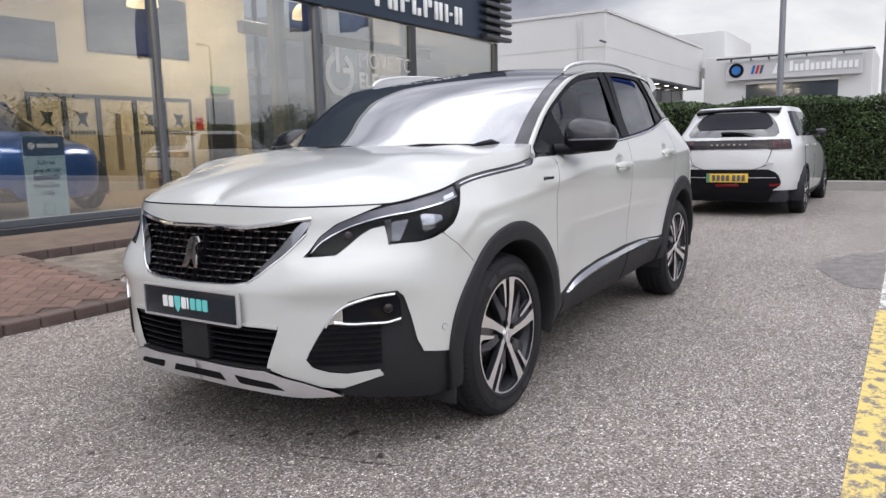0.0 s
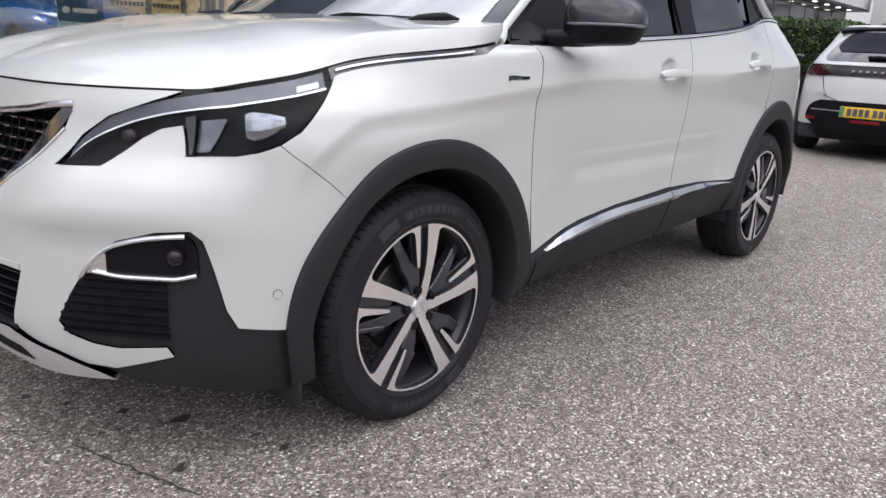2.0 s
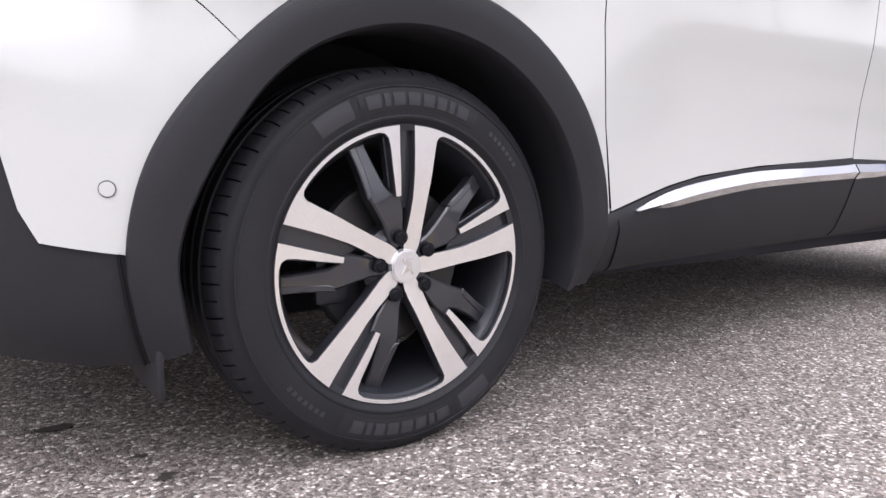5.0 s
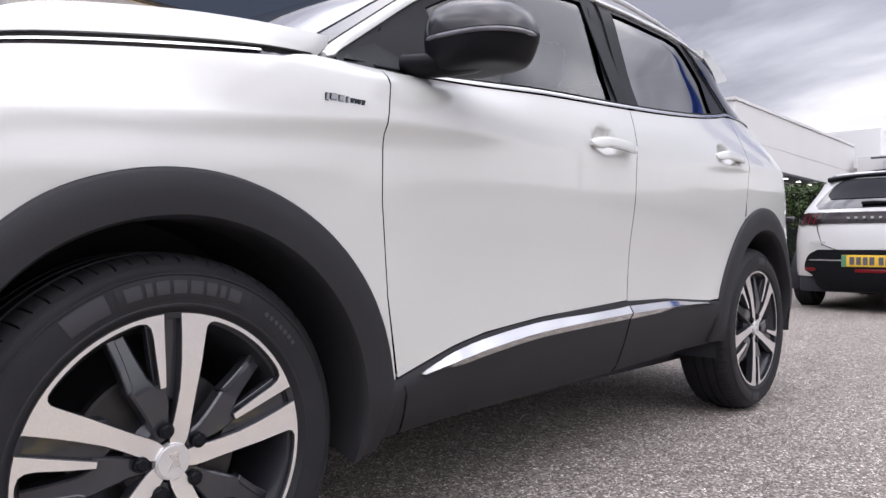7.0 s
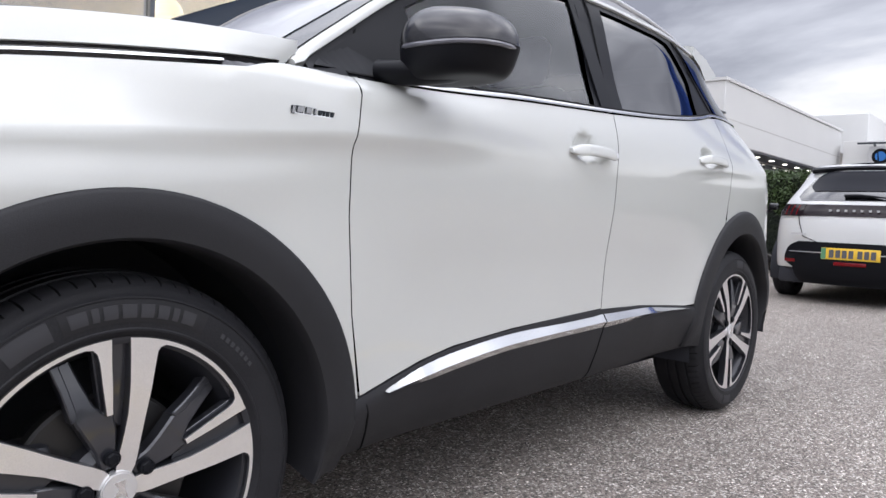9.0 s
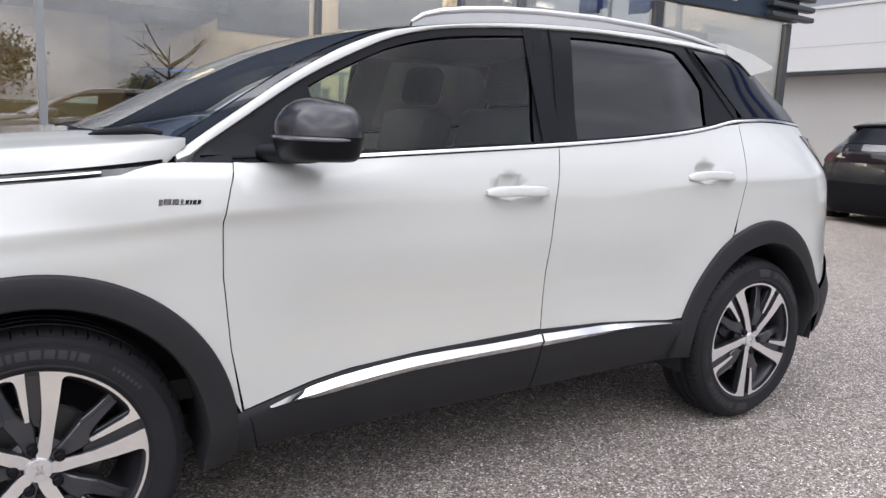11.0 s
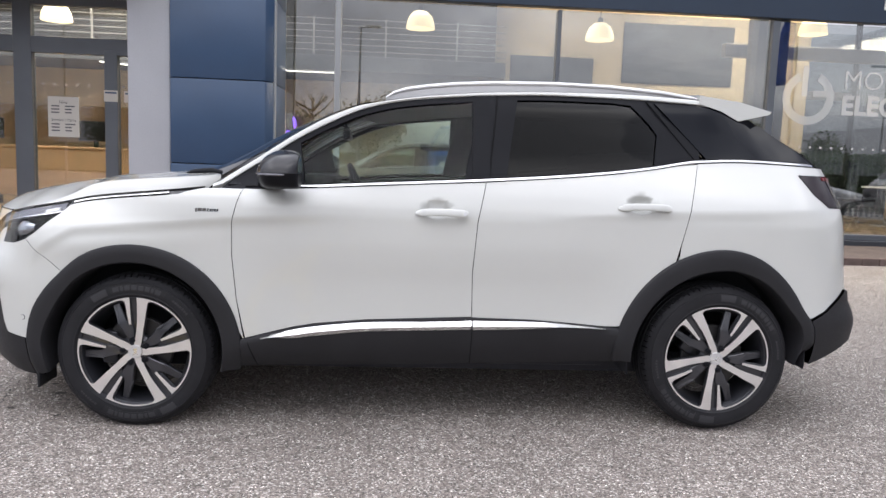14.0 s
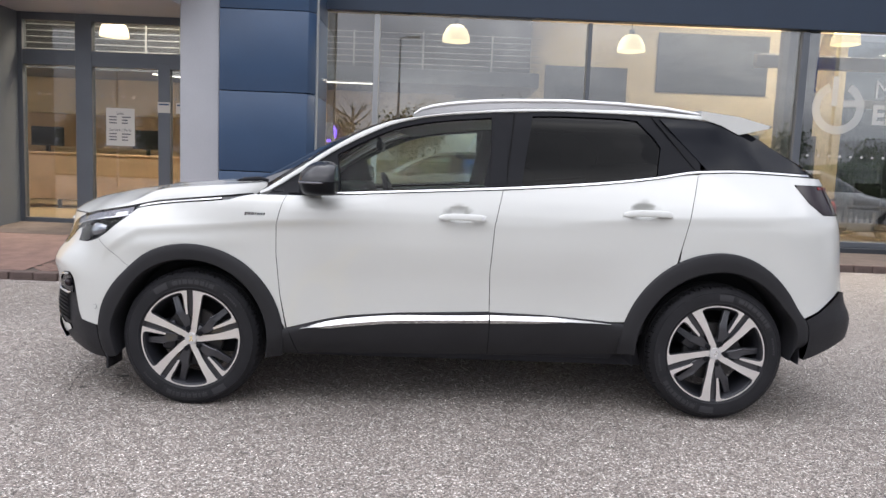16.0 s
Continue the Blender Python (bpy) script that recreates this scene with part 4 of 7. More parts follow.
for p0, p1 in (((1.566, 1.150), (1.608, 1.536)), ((2.548, 1.258), (2.318, 1.540)), ((.505, 1.08), (.555, 1.20))):
    us = np.linspace(p0[0], p1[0], 12)
    zs = np.linspace(p0[1], p1[1], 12)
    for s in (-1, 1):
        v, f = tube(on_side(skin(us, zs, -.003), s), .0035, 6)
        obj("door_seal", v, f, gap_black, suv)
us = np.linspace(.56, 3.40, 60)
zz = glide(us, BELT_U, BELT_Z)
strip("belt_trim", us, zz - .001, zz + .009, [(0, -.006), (0, .006), (.5, .008), (1, .005), (1, -.006)], chrome, suv)
us = np.linspace(.48, 3.40, 60)
zz = glide(us, BELT_U, BELT_Z)
strip("belt_seal", us, zz + .009, zz + .017, [(0, -.006), (0, .003), (1, .002), (1, -.008)], gap_black, suv)

# rear glass, spoiler and roof rails
rw = []
for u, z in ((2.78, 1.528), (3.05, 1.485), (3.24, 1.42), (3.40, 1.32), (3.50, 1.245)):
    a = skin(np.array(u), np.array(z), -.003)
    rw.append([(a[0] + .10 * (1 - v * v), a[1] * v, a[2] + .015 * (1 - v * v)) for v in np.linspace(-1, 1, 13)])
obj("tailgate_glass", np.array(rw).reshape(-1, 3), grid_faces(5, 13), dark_glass, suv)
SPOIL = [(2.58, 1.582), (2.80, 1.560), (2.985, 1.518), (2.975, 1.503), (2.80, 1.462), (2.70, 1.508), (2.58, 1.540)]
sv, ys = [], [-1, -.94, -.7, -.35, 0, .35, .7, .94, 1]
for yy in ys:
    k = 1 - (.06 if abs(yy) == 1 else 0)
    for x, z in SPOIL:
        sv.append((2.75 + (x - 2.75) * k + .09 * (1 - yy * yy), yy * (.655 - .12 * max(0, x - 2.60)), 1.52 + (z - 1.52) * k + .035 * (1 - yy * yy)))
n = len(SPOIL)
sf = grid_faces(len(ys), n, wrap_m=True) + [tuple(range(n)), tuple(range(len(sv) - 1, len(sv) - n - 1, -1))]
bm = bmesh.new()
vs = [bm.verts.new(q) for q in sv]
for q in sf:
    bm.faces.new([vs[i] for i in q])
part("spoiler", bm, paint, suv, "white roof spoiler", angle=35)
for s in (-1, 1):
    xs = [1.09, 1.13, 1.19, 1.28, 1.42, 1.60, 1.88, 2.15, 2.40, 2.56, 2.65, 2.70]
    zs = [1.520, 1.545, 1.562, 1.577, 1.593, 1.605, 1.613, 1.610, 1.596, 1.577, 1.560, 1.545]
    ysd = glide(xs, [1.09, 1.3, 1.6, 2.2, 2.70], [.655, .668, .664, .640, .600])
    v, f = tube([(x, s * y, z - .010) for x, y, z in zip(xs, ysd, zs)], [.006, .010, .012] + [.0125] * 6 + [.012, .009, .006], 12, .9)
    rail_ob = obj("roof_rail", v, f, satin_silver, suv, "silver roof rail")
    low = [top_line(x) for x in xs]
    web = []
    for x, y, z, q in zip(xs, ysd, zs, low):
        web += [(x, s * (y + .004), z - .014), (x, s * (y + .003), min(z - .016, q[2] - .012)), (x, s * (y - .014), min(z - .016, q[2] - .012)), (x, s * (y - .012), z - .014)]
    obj("rail_web", web, grid_faces(len(xs), 4, wrap_m=True), satin_silver, rail_ob)

# side cladding and trims
us = np.linspace(.44, 2.215, 60)
ztop = glide(us, [.44, .49, .57, .69, .805, 1.035, 1.507, 1.78, 2.12, 2.215], [.392, .402, .421, .451, .473, .495, .518, .513, .490, .485]) + sill_lift(us)
strip("sill_cladding", us, glide(us, [.44, 1.5, 2.215], [.252, .282, .315]), ztop, [(0, -.07), (0, -.045), (.12, -.028), (.45, -.006), (.78, .012), (.93, .010), (1, .004), (1, -.02)], cladding, suv)
for a, b, lo_k, hi_k in ((.558, 1.505, ([.558, .69, .805, 1.035, 1.505], [.404, .407, .421, .445, .464]), ([.558, .69, .805, 1.035, 1.505], [.407, .446, .468, .490, .511])), (1.513, 2.125, ([1.513, 1.72, 2.0, 2.125], [.462, .470, .481, .484]), ([1.513, 1.78, 2.0, 2.125], [.511, .508, .495, .486]))):
    us = np.linspace(a, b, 30)
    strip("chrome_strip", us, glide(us, *lo_k) + sill_lift(us), glide(us, *hi_k) + sill_lift(us), [(0, .0), (0, .012), (.36, .0225), (.40, .0235), (.94, .0065), (1, .001)], chrome, suv, angle=25)
for u0, u1, z0, z1 in ((1.509, 1.511, .286, .505), (.50, .545, .40, .262)):
    k = np.linspace(0, 1, 14)
    uu, zz = u0 + (u1 - u0) * k, z0 + (z1 - z0) * k
    lo, hi = glide(uu, [.44, 1.5, 2.215], [.252, .282, .315]), glide(uu, [.44, .49, .57, 1.507], [.392, .402, .421, .518])
    out = np.interp((zz - lo) / (hi - lo), [0, .12, .45, .78, .93, 1], [-.045, -.028, -.006, .012, .010, .004])
    line_p = skin(uu, zz, 0.0) + (skin(uu, zz, .01) - skin(uu, zz, 0.0)) * (out[:, None] / .01)
    for s in (-1, 1):
        v, f = tube(on_side(line_p, s), .0022, 6)
        obj("sill_joint", v, f, gap_black, suv)
# wheel arch trims; the front one runs straight down beside the bumper
ARCH_PROF = [(0, -.11), (0, -.02), (.02, .003), (.08, .011), (.5, .0155), (.90, .0135), (.97, .010), (1.0, .003), (1.0, -.012)]
for cx, rx0, ro in ((0.0, FA, .390), (2.675, RA, .418)):
    front = cx == 0
    th = np.radians(np.linspace(-14, 180, 76) if front else np.linspace(-4, 182, 72))
    pr = []
    for k, o in ARCH_PROF:
        outer = rx0[2] - (.010 * ease(th, radians(140), radians(180)) if front else 0)
        inner = ro + (.012 * ease(th, radians(140), radians(180)) if front else 0)
        r1, r2 = inner + (outer - inner) * k, ro + (rx0[3] - ro) * k
        au, az = cx + (rx0[0] - cx) * k + r1 * np.cos(th), .345 + r2 * np.sin(th)
        az = np.maximum(az, np.where(np.cos(th) > 0, .250 if front else .285, .205 if front else .300))
        if front:
            down = np.linspace(0, 1, 7)[1:]
            au = np.concatenate([au, au[-1] + .006 * down])
            az = np.concatenate([az, az[-1] + (.222 + .012 * (1 - k) - az[-1]) * down])
        tuck = np.where(au > cx, 0 if front else .13, 0 if front else .040) * (1 - ease(az, .27, .43))
        if front:
            tuck = np.where(au > cx, .030, 0) * (1 - ease(az, .25, .38))
        pr.append(skin(au, az, o - tuck * min(1, k * 3)))
    p = np.stack(pr, 1)
    for s in (-1, 1):
        bm = bmesh.new()
        vs = [bm.verts.new(q) for q in on_side(p, s).reshape(-1, 3)]
        for q in grid_faces(p.shape[0], p.shape[1]):
            bm.faces.new([vs[i] for i in q])
        part("wheel_arch_trim", bm, cladding, suv, angle=45)
        th2 = np.radians(np.linspace(-12 if front else -6, 192, 40))
        ring = [[(cx + r * math.cos(t), s * y, max(.255, .345 + r * math.sin(t))) for r, y in ((ro + .012, .86), (ro + .012, .55), (.05, .55))] for t in th2]
        obj("arch_liner", np.array(ring).reshape(-1, 3), grid_faces(40, 3), liner, suv)
        if front:
            zz = np.linspace(.384, .214, 10)
            v, f = tube(on_side(skin(np.linspace(-.466, -.460, 10), zz, .004), s), .0028, 6)
            obj("trim_seam", v, f, gap_black, suv)
part("underbody", box_bm(-.45, -.62, .20, 3.05, .62, .32, bevel=.03), liner, suv)
# unseen blocks added behind the sills to deepen the shade under the car
for s in (-1, 1):
    part("shade_block", box_bm(.50, s * .67 - .06, .262, 2.18, s * .67 + .06, .32, bevel=.02), liner, suv)
for cx in (-.34,):
    for s in (-1, 1):
        part("mud_flap", box_bm(-.430, s * .76 - .10, .158, -.418, s * .76 + .07, .25, bevel=.004), cladding, suv)

# inner shell seen through the shut lines
for s in (-1, 1):
    us = np.linspace(.44, 2.5, 30)
    p = np.stack([skin(us, np.full(30, z), -.036) for z in np.linspace(.42, 1.065, 8)], 1)
    keep = []
    for q in grid_faces(30, 8):
        c = p.reshape(-1, 3)[list(q)].mean(0)
        if math.hypot(c[0], c[2] - .345) > .50 and math.hypot(c[0] - 2.67, c[2] - .345) > .53:
            keep.append(q)
    obj("inner_shell", on_side(p.reshape(-1, 3), s), keep, gap_black, suv)



def mirror_ring(k, upper, n=48):
    """One level of a door mirror, from its waist (k = 0) to the top of the cap or the foot of the housing (k = 1)."""
    sn, cs = math.sin(k * math.pi / 2), math.cos(k * math.pi / 2)
    ring = []
    for b in np.linspace(0, 2 * math.pi, n, endpoint=False):
        cx, cy = (math.copysign(abs(c) ** .80, c) for c in (math.cos(b), math.sin(b)))
        qx, qy = (cs ** .62, cs ** .50) if upper else (cs ** .24, cs ** .15)
        x = .655 + .096 * cx * qx + (.030 if upper else .010) * sn * sn + .018 * cy * qy
        y = .984 + .121 * cy * qy - (.010 * sn if upper else .022 * sn * max(0, cy))
        z = 1.152 + (.090 * sn - .020 * cy * qy * sn if upper else -.068 * sn + .006 * cy * qy * sn)
        ring.append((min(x, .742), y, z))
    return ring


def mirror_shell(s, name, mat, parent, label, upper):
    """Half of a door mirror: the glossy cap above its waist, or the housing below."""
    rings = [mirror_ring(float(k), upper) for k in 1 - np.linspace(1, .015, 18) ** 1.8]
    p = np.array(rings).reshape(-1, 3) * [1, s, 1]
    n = 48
    f = grid_faces(18, n, wrap_m=True) + [tuple(range(n)), tuple(range(17 * n, 18 * n))]
    bm = bmesh.new()
    vs = [bm.verts.new(q) for q in p]
    for q in f:
        bm.faces.new([vs[i] for i in q])
    return part(name, bm, mat, parent, label, angle=60)


# door mirrors, handles, badge
for s in (-1, 1):
    cap = mirror_shell(s, "door_mirror", mirror_black, suv, "gloss black door mirror", True)
    mirror_shell(s, "mirror_housing", satin_black, cap, "", False)
    v, f = tube([(.575, s * .825, 1.102), (.595, s * .865, 1.101), (.625, s * .91, 1.103), (.65, s * .96, 1.108), (.66, s * 1.02, 1.112)], [.046, .046, .048, .048, .040], 16, .58)
    obj("mirror_arm", v, f, satin_black, cap)
    part("mirror_glass", prism_bm(rounded([(s * .905, 1.105), (s * 1.045, 1.112), (s * 1.04, 1.19), (s * .915, 1.205)], .03), .734, .738, "yz"), chrome, cap)
    v, f = tube([(x, s * y, z - .007) for x, y, z in mirror_ring(0.0, True)[11:30]], [.002] + [.0052] * 17 + [.002], 8)
    obj("indicator_strip", v, f, drl_grey, cap, "slim smoked indicator strip")
    sail = [(.40, 1.088), (.742, 1.102), (.712, 1.286), (.68, 1.276), (.535, 1.180)]
    v, f, nn = sheet(sail, off=.002, lip=.02)
    obj("mirror_sail", on_side(v, s), f if s > 0 else [tuple(reversed(q)) for q in f], satin_black, cap, normals=on_side(nn, s))
    for hu0, hu1, hz in ((1.238, 1.470, .992), (2.150, 2.392, 1.038)):
        us = np.linspace(hu0, hu1, 28)
        k = np.linspace(0, 1, 28)
        lift = .002 + .026 * np.minimum(1, ease(k, 0, .30) + .12) * (1 - .35 * ease(k, .86, 1.0))
        hgt = .0165 * np.clip(ease(k, -.12, .16), .2, 1) * (1 - .30 * ease(k, .93, 1.0))
        ring = []
        for i in range(28):
            c = skin(us[i], np.array(hz + .004 * math.sin(math.pi * k[i])), lift[i])
            cs = [(math.copysign(abs(math.cos(a)) ** .6, math.cos(a)), math.copysign(abs(math.sin(a)) ** .7, math.sin(a))) for a in np.linspace(0, 2 * math.pi, 16, endpoint=False)]
            ring.append([(c[0], c[1] + (.0085 if ca > 0 else .014) * ca - .003 * sa, c[2] + hgt[i] * sa) for ca, sa in cs])
        f = grid_faces(28, 16, wrap_m=True) + [tuple(range(16)), tuple(range(28 * 16 - 1, 27 * 16 - 1, -1))]
        hd = obj("door_handle", on_side(np.array(ring).reshape(-1, 3), s), f, paint, suv)
        if hu0 < 2:
            c0, c1 = skin(np.array(1.455), np.array(hz), .02), skin(np.array(1.455), np.array(hz), .0335)
            part("lock", rod_bm(on_side(c0, s), on_side(c1, s), .0085, seg=16), satin_silver, hd)
    rise = float(relief(np.array(.335), np.array(.980)))
    bd = strip("wing_badge", np.linspace(.280, .378, 8), np.full(8, .9715), np.full(8, .9740), [(0, .001), (0, rise + .0010), (1, rise + .0010), (1, .001)], chrome, suv, sides=(s,), label="raised chrome badge with dark edges on the wing")
    for k, (bu, wd, lo, hi) in enumerate(((.304, .006, -.003, .0100), (.320, .015, .000, .0110), (.339, .012, .000, .0105), (.354, .004, .000, .0100), (.366, .006, .001, .0085), (.375, .003, .001, .0085), (.384, .006, .001, .0085), (.395, .006, .001, .0085))):
        for nm, gap, deep, mt in (("badge_edge", .0010, .0018, plate_dark), ("badge_bar", 0.0, .0032, dark_chrome if k < 4 else plate_dark)):
            c = skin(np.array(bu - .020), np.array(.974), rise + .0005)
            w2 = wd * .5 + gap
            part(nm, prism_bm([(-w2, lo - gap), (w2, lo - gap), (w2 + .002, hi + gap), (-w2 + .002, hi + gap)], -deep, deep), mt, bd).location = on_side(c, s)

# cabin
part("cabin_floor", box_bm(.20, -.72, .40, 3.0, .72, .46), cabin_dark, suv)
bm = bmesh.new()
add_box(bm, .28, -.74, .60, .82, .74, 1.05, bevel=.06, seg=3)
add_box(bm, .55, .10, 1.02, .80, .62, 1.13, bevel=.04, seg=3)
part("dashboard", bm, cabin_dark, suv)


def seat(y0):
    s0 = part("seat", box_bm(1.02, y0 - .25, .60, 1.55, y0 + .25, .76, bevel=.06, seg=3), seat_cloth, suv, "dark cloth car seat")
    bm = bmesh.new()
    add_box(bm, -.075, -.25, 0, .075, .25, .58, bevel=.06, seg=3, m=pose(1.55, y0, .70, 0, 14, 0))
    part("seat_back", bm, seat_cloth, s0)
    bm = bmesh.new()
    add_box(bm, -.05, -.13, .60, .05, .13, .78, bevel=.04, seg=3, m=pose(1.56, y0, .70, 0, 12, 0))
    part("head_rest", bm, seat_cloth, s0)


seat(-.36)
seat(.36)
bm = bmesh.new()
add_box(bm, 2.25, -.66, .62, 2.42, .66, 1.30, bevel=.06, seg=3)
part("rear_bench", bm, seat_cloth, suv)
wv = []
for a in np.linspace(0, 2 * math.pi, 32, endpoint=False):
    for b in np.linspace(0, 2 * math.pi, 8, endpoint=False):
        r = .170 + .015 * math.cos(b)
        wv.append(pose(.93, .36, 1.03, 0, 66, 0) @ Vector((r * math.cos(a), r * math.sin(a), .015 * math.sin(b))))
sw = obj("steering_wheel", wv, grid_faces(32, 8, wrap_n=True, wrap_m=True), satin_black, suv)
part("wheel_boss", box_bm(-.11, -.12, -.02, .06, .12, .02, bevel=.015, m=pose(.92, .36, 1.03, 0, 66, 0)), cabin_dark, sw)
v, f = tube([(.84, .0, 1.425), (.87, .0, 1.38)], .012, 8)
rm = obj("inside_mirror", *[v, f], satin_black, suv)
part("mirror_body", box_bm(.85, -.12, 1.325, .89, .12, 1.385, bevel=.015), satin_black, rm)

# wheels


def polar(pts, turn):
    """(radius, degrees) points as a flat outline, turned."""
    return [(r * math.cos(radians(a + turn)), r * math.sin(radians(a + turn))) for r, a in pts]


def casting(name, outline, depth, thick, chamfer, face_mat, side_mat, parent):
    """A flat casting in the wheel's plane: a face at depth(radius), chamfered edges and side walls."""
    edge = dense(outline, .005)
    if sum(a[0] * b[1] - b[0] * a[1] for a, b in zip(edge, edge[1:] + edge[:1])) < 0:
        edge.reverse()
    e = np.array(edge)
    t = np.roll(e, -1, 0) - np.roll(e, 1, 0)
    t /= np.linalg.norm(t, axis=1, keepdims=True) + 1e-9
    inset = e + np.stack([-t[:, 1], t[:, 0]], 1) * chamfer
    lo, hi = e.min(0), e.max(0)
    gx_, gz_ = np.meshgrid(np.arange(lo[0], hi[0], .009), np.arange(lo[1], hi[1], .009), indexing="ij")
    grid = np.stack([gx_.ravel(), gz_.ravel()], -1)
    grid = grid[inside(grid, [tuple(q) for q in inset])]
    grid = grid[np.min(np.linalg.norm(grid[:, None] - inset[None], axis=-1), axis=1) > .003] if len(grid) else grid
    m = len(e)
    v2, _, f2, *_ = geometry.delaunay_2d_cdt([Vector(q) for q in inset] + [Vector(q) for q in grid], [], [list(range(m))], 1, 1e-7)
    uv = np.array([(q.x, q.y) for q in v2])
    dep = np.array([depth(r) for r in np.hypot(uv[:, 0], uv[:, 1])])
    verts = [(x, d, z) for (x, z), d in zip(uv, dep)]
    faces = []
    for f in f2:
        a, b, c = (uv[i] for i in f[:3])
        ccw = (b[0] - a[0]) * (c[1] - a[1]) - (b[1] - a[1]) * (c[0] - a[0]) > 0
        faces.append(tuple(f) if ccw else tuple(reversed(f)))
    n_face = len(faces)
    b0 = len(verts)
    dr = [depth(math.hypot(*q)) for q in e]
    verts += [(q[0], d, q[1]) for q, d in zip(inset, dr)]
    verts += [(q[0], d + chamfer * .9, q[1]) for q, d in zip(e, dr)]
    verts += [(q[0], d + thick, q[1]) for q, d in zip(e, dr)]
    for i in range(m):
        k = (i + 1) % m
        for r in (0, 1):
            faces.append((b0 + r * m + i, b0 + (r + 1) * m + i, b0 + (r + 1) * m + k, b0 + r * m + k))
    ob = obj(name, verts, faces, face_mat, parent, angle=28)
    ob.data.materials.append(side_mat)
    for q in ob.data.polygons[n_face:]:
        q.material_index = 1
    return ob


def make_wheel(base_angle):
    v, f = lathe([(.240, .004), (.2485, .001), (.2510, .001), (.2520, .005), (.247, .012), (.236, .016), (.228, .030), (.216, .06), (.207, .16), (.235, .20)], 96)
    rim = obj("rim", v, f, barrel_dark, None, "two-tone alloy wheel in silver and dark grey")
    prof = [(.236, .030), (.243, .010), (.2515, .002), (.2580, -.0035), (.2600, -.0058), (.2630, -.0064), (.265, -.0050), (.285, -.0085), (.3085, -.0046), (.3095, -.0066), (.3115, -.0060), (.3125, -.0034), (.320, .004), (.3265, .0085), (.3275, .0105), (.3305, .0125), (.3365, .022), (.3400, .034), (.3418, .046), (.3422, .052), (.336, .054), (.336, .060), (.343, .062), (.3435, .090), (.3355, .092), (.3355, .101), (.3435, .103), (.3435, .130), (.3355, .132), (.3355, .141), (.3435, .143), (.342, .172), (.337, .195), (.320, .212), (.285, .222), (.236, .200)]
    prof = [(r if r < .25 else .25 + (r - .25) * 1.085, d) for r, d in prof]
    # narrow cross cuts round the shoulder and the outer tread rib
    step_a, m, ring, cuts = 360 / 78, len(prof), [], []
    for k in range(78):
        wide = k % 2
        for a, cut in ((0, 0), (.18, 1), (.46, 1), (.64, 0), (1.8, 0), (3.2, 0)):
            ring.append(radians(k * step_a + a * step_a / 4.615))
            cuts.append(cut * (2 if wide else 1))
    v = []
    for a, cut in zip(ring, cuts):
        for i, (r, d) in enumerate(prof):
            if cut and (15 if cut == 2 else 16) <= i <= 19:
                r, d = r - .0065, d + .003
            skew = .012 * (d - .02) / .05 if 15 <= i <= 19 else 0
            v.append((r * math.cos(a + skew), d, r * math.sin(a + skew)))
    obj("tyre", v, grid_faces(len(ring), m, wrap_n=True), rubber, rim, "black road tyre with grooved shoulder", angle=30)

    def side_patch(name, r0, r1, a0, a1, lift, mat, n=2):
        """A thin raised patch that follows the sidewall's curve."""
        rows = []
        for a in np.radians(np.linspace(a0, a1, n)):
            col = [(r, float(np.interp(r, [.2580 + .0007, .265 + .0013, .285 + .003, .3085 + .005], [-.0035, -.0050, -.0085, -.0046])) - lift) for r in np.linspace(r0, r1, 4)]
            rows += [(r * math.cos(a), d, r * math.sin(a)) for r, d in [(r0, col[0][1] + .003)] + col + [(r1, col[-1][1] + .003)]]
        obj(name, rows, grid_faces(n, 6), mat, rim, angle=50)
    # sidewall marks as plain shapes on a smooth plate
    for mid in (86, 266):
        side_patch("tyre_plate", .2755, .3115, mid - 24, mid + 24, .0008, rubber_plate, 16)
        side_patch("tyre_plate", .2775, .3095, mid + 27, mid + 41, .0008, rubber_text, 6)
        at = mid + 21.5
        for w in (5.4, 2.2, 4.4, 4.6, 4.4, 3.8, 2.2, 4.8):
            side_patch("tyre_mark", .2825, .3045, at - w, at, .0019, rubber_text, 4)
            at -= w + 1.35
        for k in range(7):
            side_patch("tyre_mark", .288, .2965, mid - 33 - k * 2.6, mid - 31.4 - k * 2.6, .0010, rubber_text)
    dish = lambda r: .0006 + .012 * max(0, (.17 - r) / .17) ** 1.4
    for k in range(5):
        turn = base_angle + 72 * k
        big_l = [(.026, 20), (.044, 14), (.060, 9.0), (.075, 6.4), (.095, 4.5), (.125, 3.4), (.17, 4.0), (.21, 4.8), (.2500, 5.6)]
        rim_arc = [(.2500, a) for a in np.linspace(2, -56, 20)] + [(.2500, -59.8)]
        slim = [(.21, -59.4), (.17, -59.0), (.1270, -58.2), (.1262, -55.6), (.1270, -53.0), (.17, -53.3), (.215, -53.9), (.230, -53.5), (.2375, -52.2), (.2408, -49.6)]
        lip = [(.2412, a) for a in np.linspace(-47, -12, 12)]
        big_r = [(.2405, -9.4), (.2365, -7.8), (.229, -7.0), (.21, -7.5), (.17, -9.1), (.125, -11.5), (.095, -14.7), (.075, -18.6), (.060, -23.5), (.044, -31), (.026, -42)]
        casting("spoke", polar(big_l + rim_arc + slim + lip + big_r, turn), dish, .026, .0011, machined, anthracite, rim)
        arm = [(.036, 2), (.060, 9.5), (.10, 10), (.1315, 12.6), (.1325, 19.5), (.150, 23.5), (.19, 25.6), (.2290, 26.4), (.2300, 33.4), (.19, 34.2), (.1615, 36.2), (.138, 38.5), (.10, 38), (.072, 38), (.050, 44), (.036, 48)]
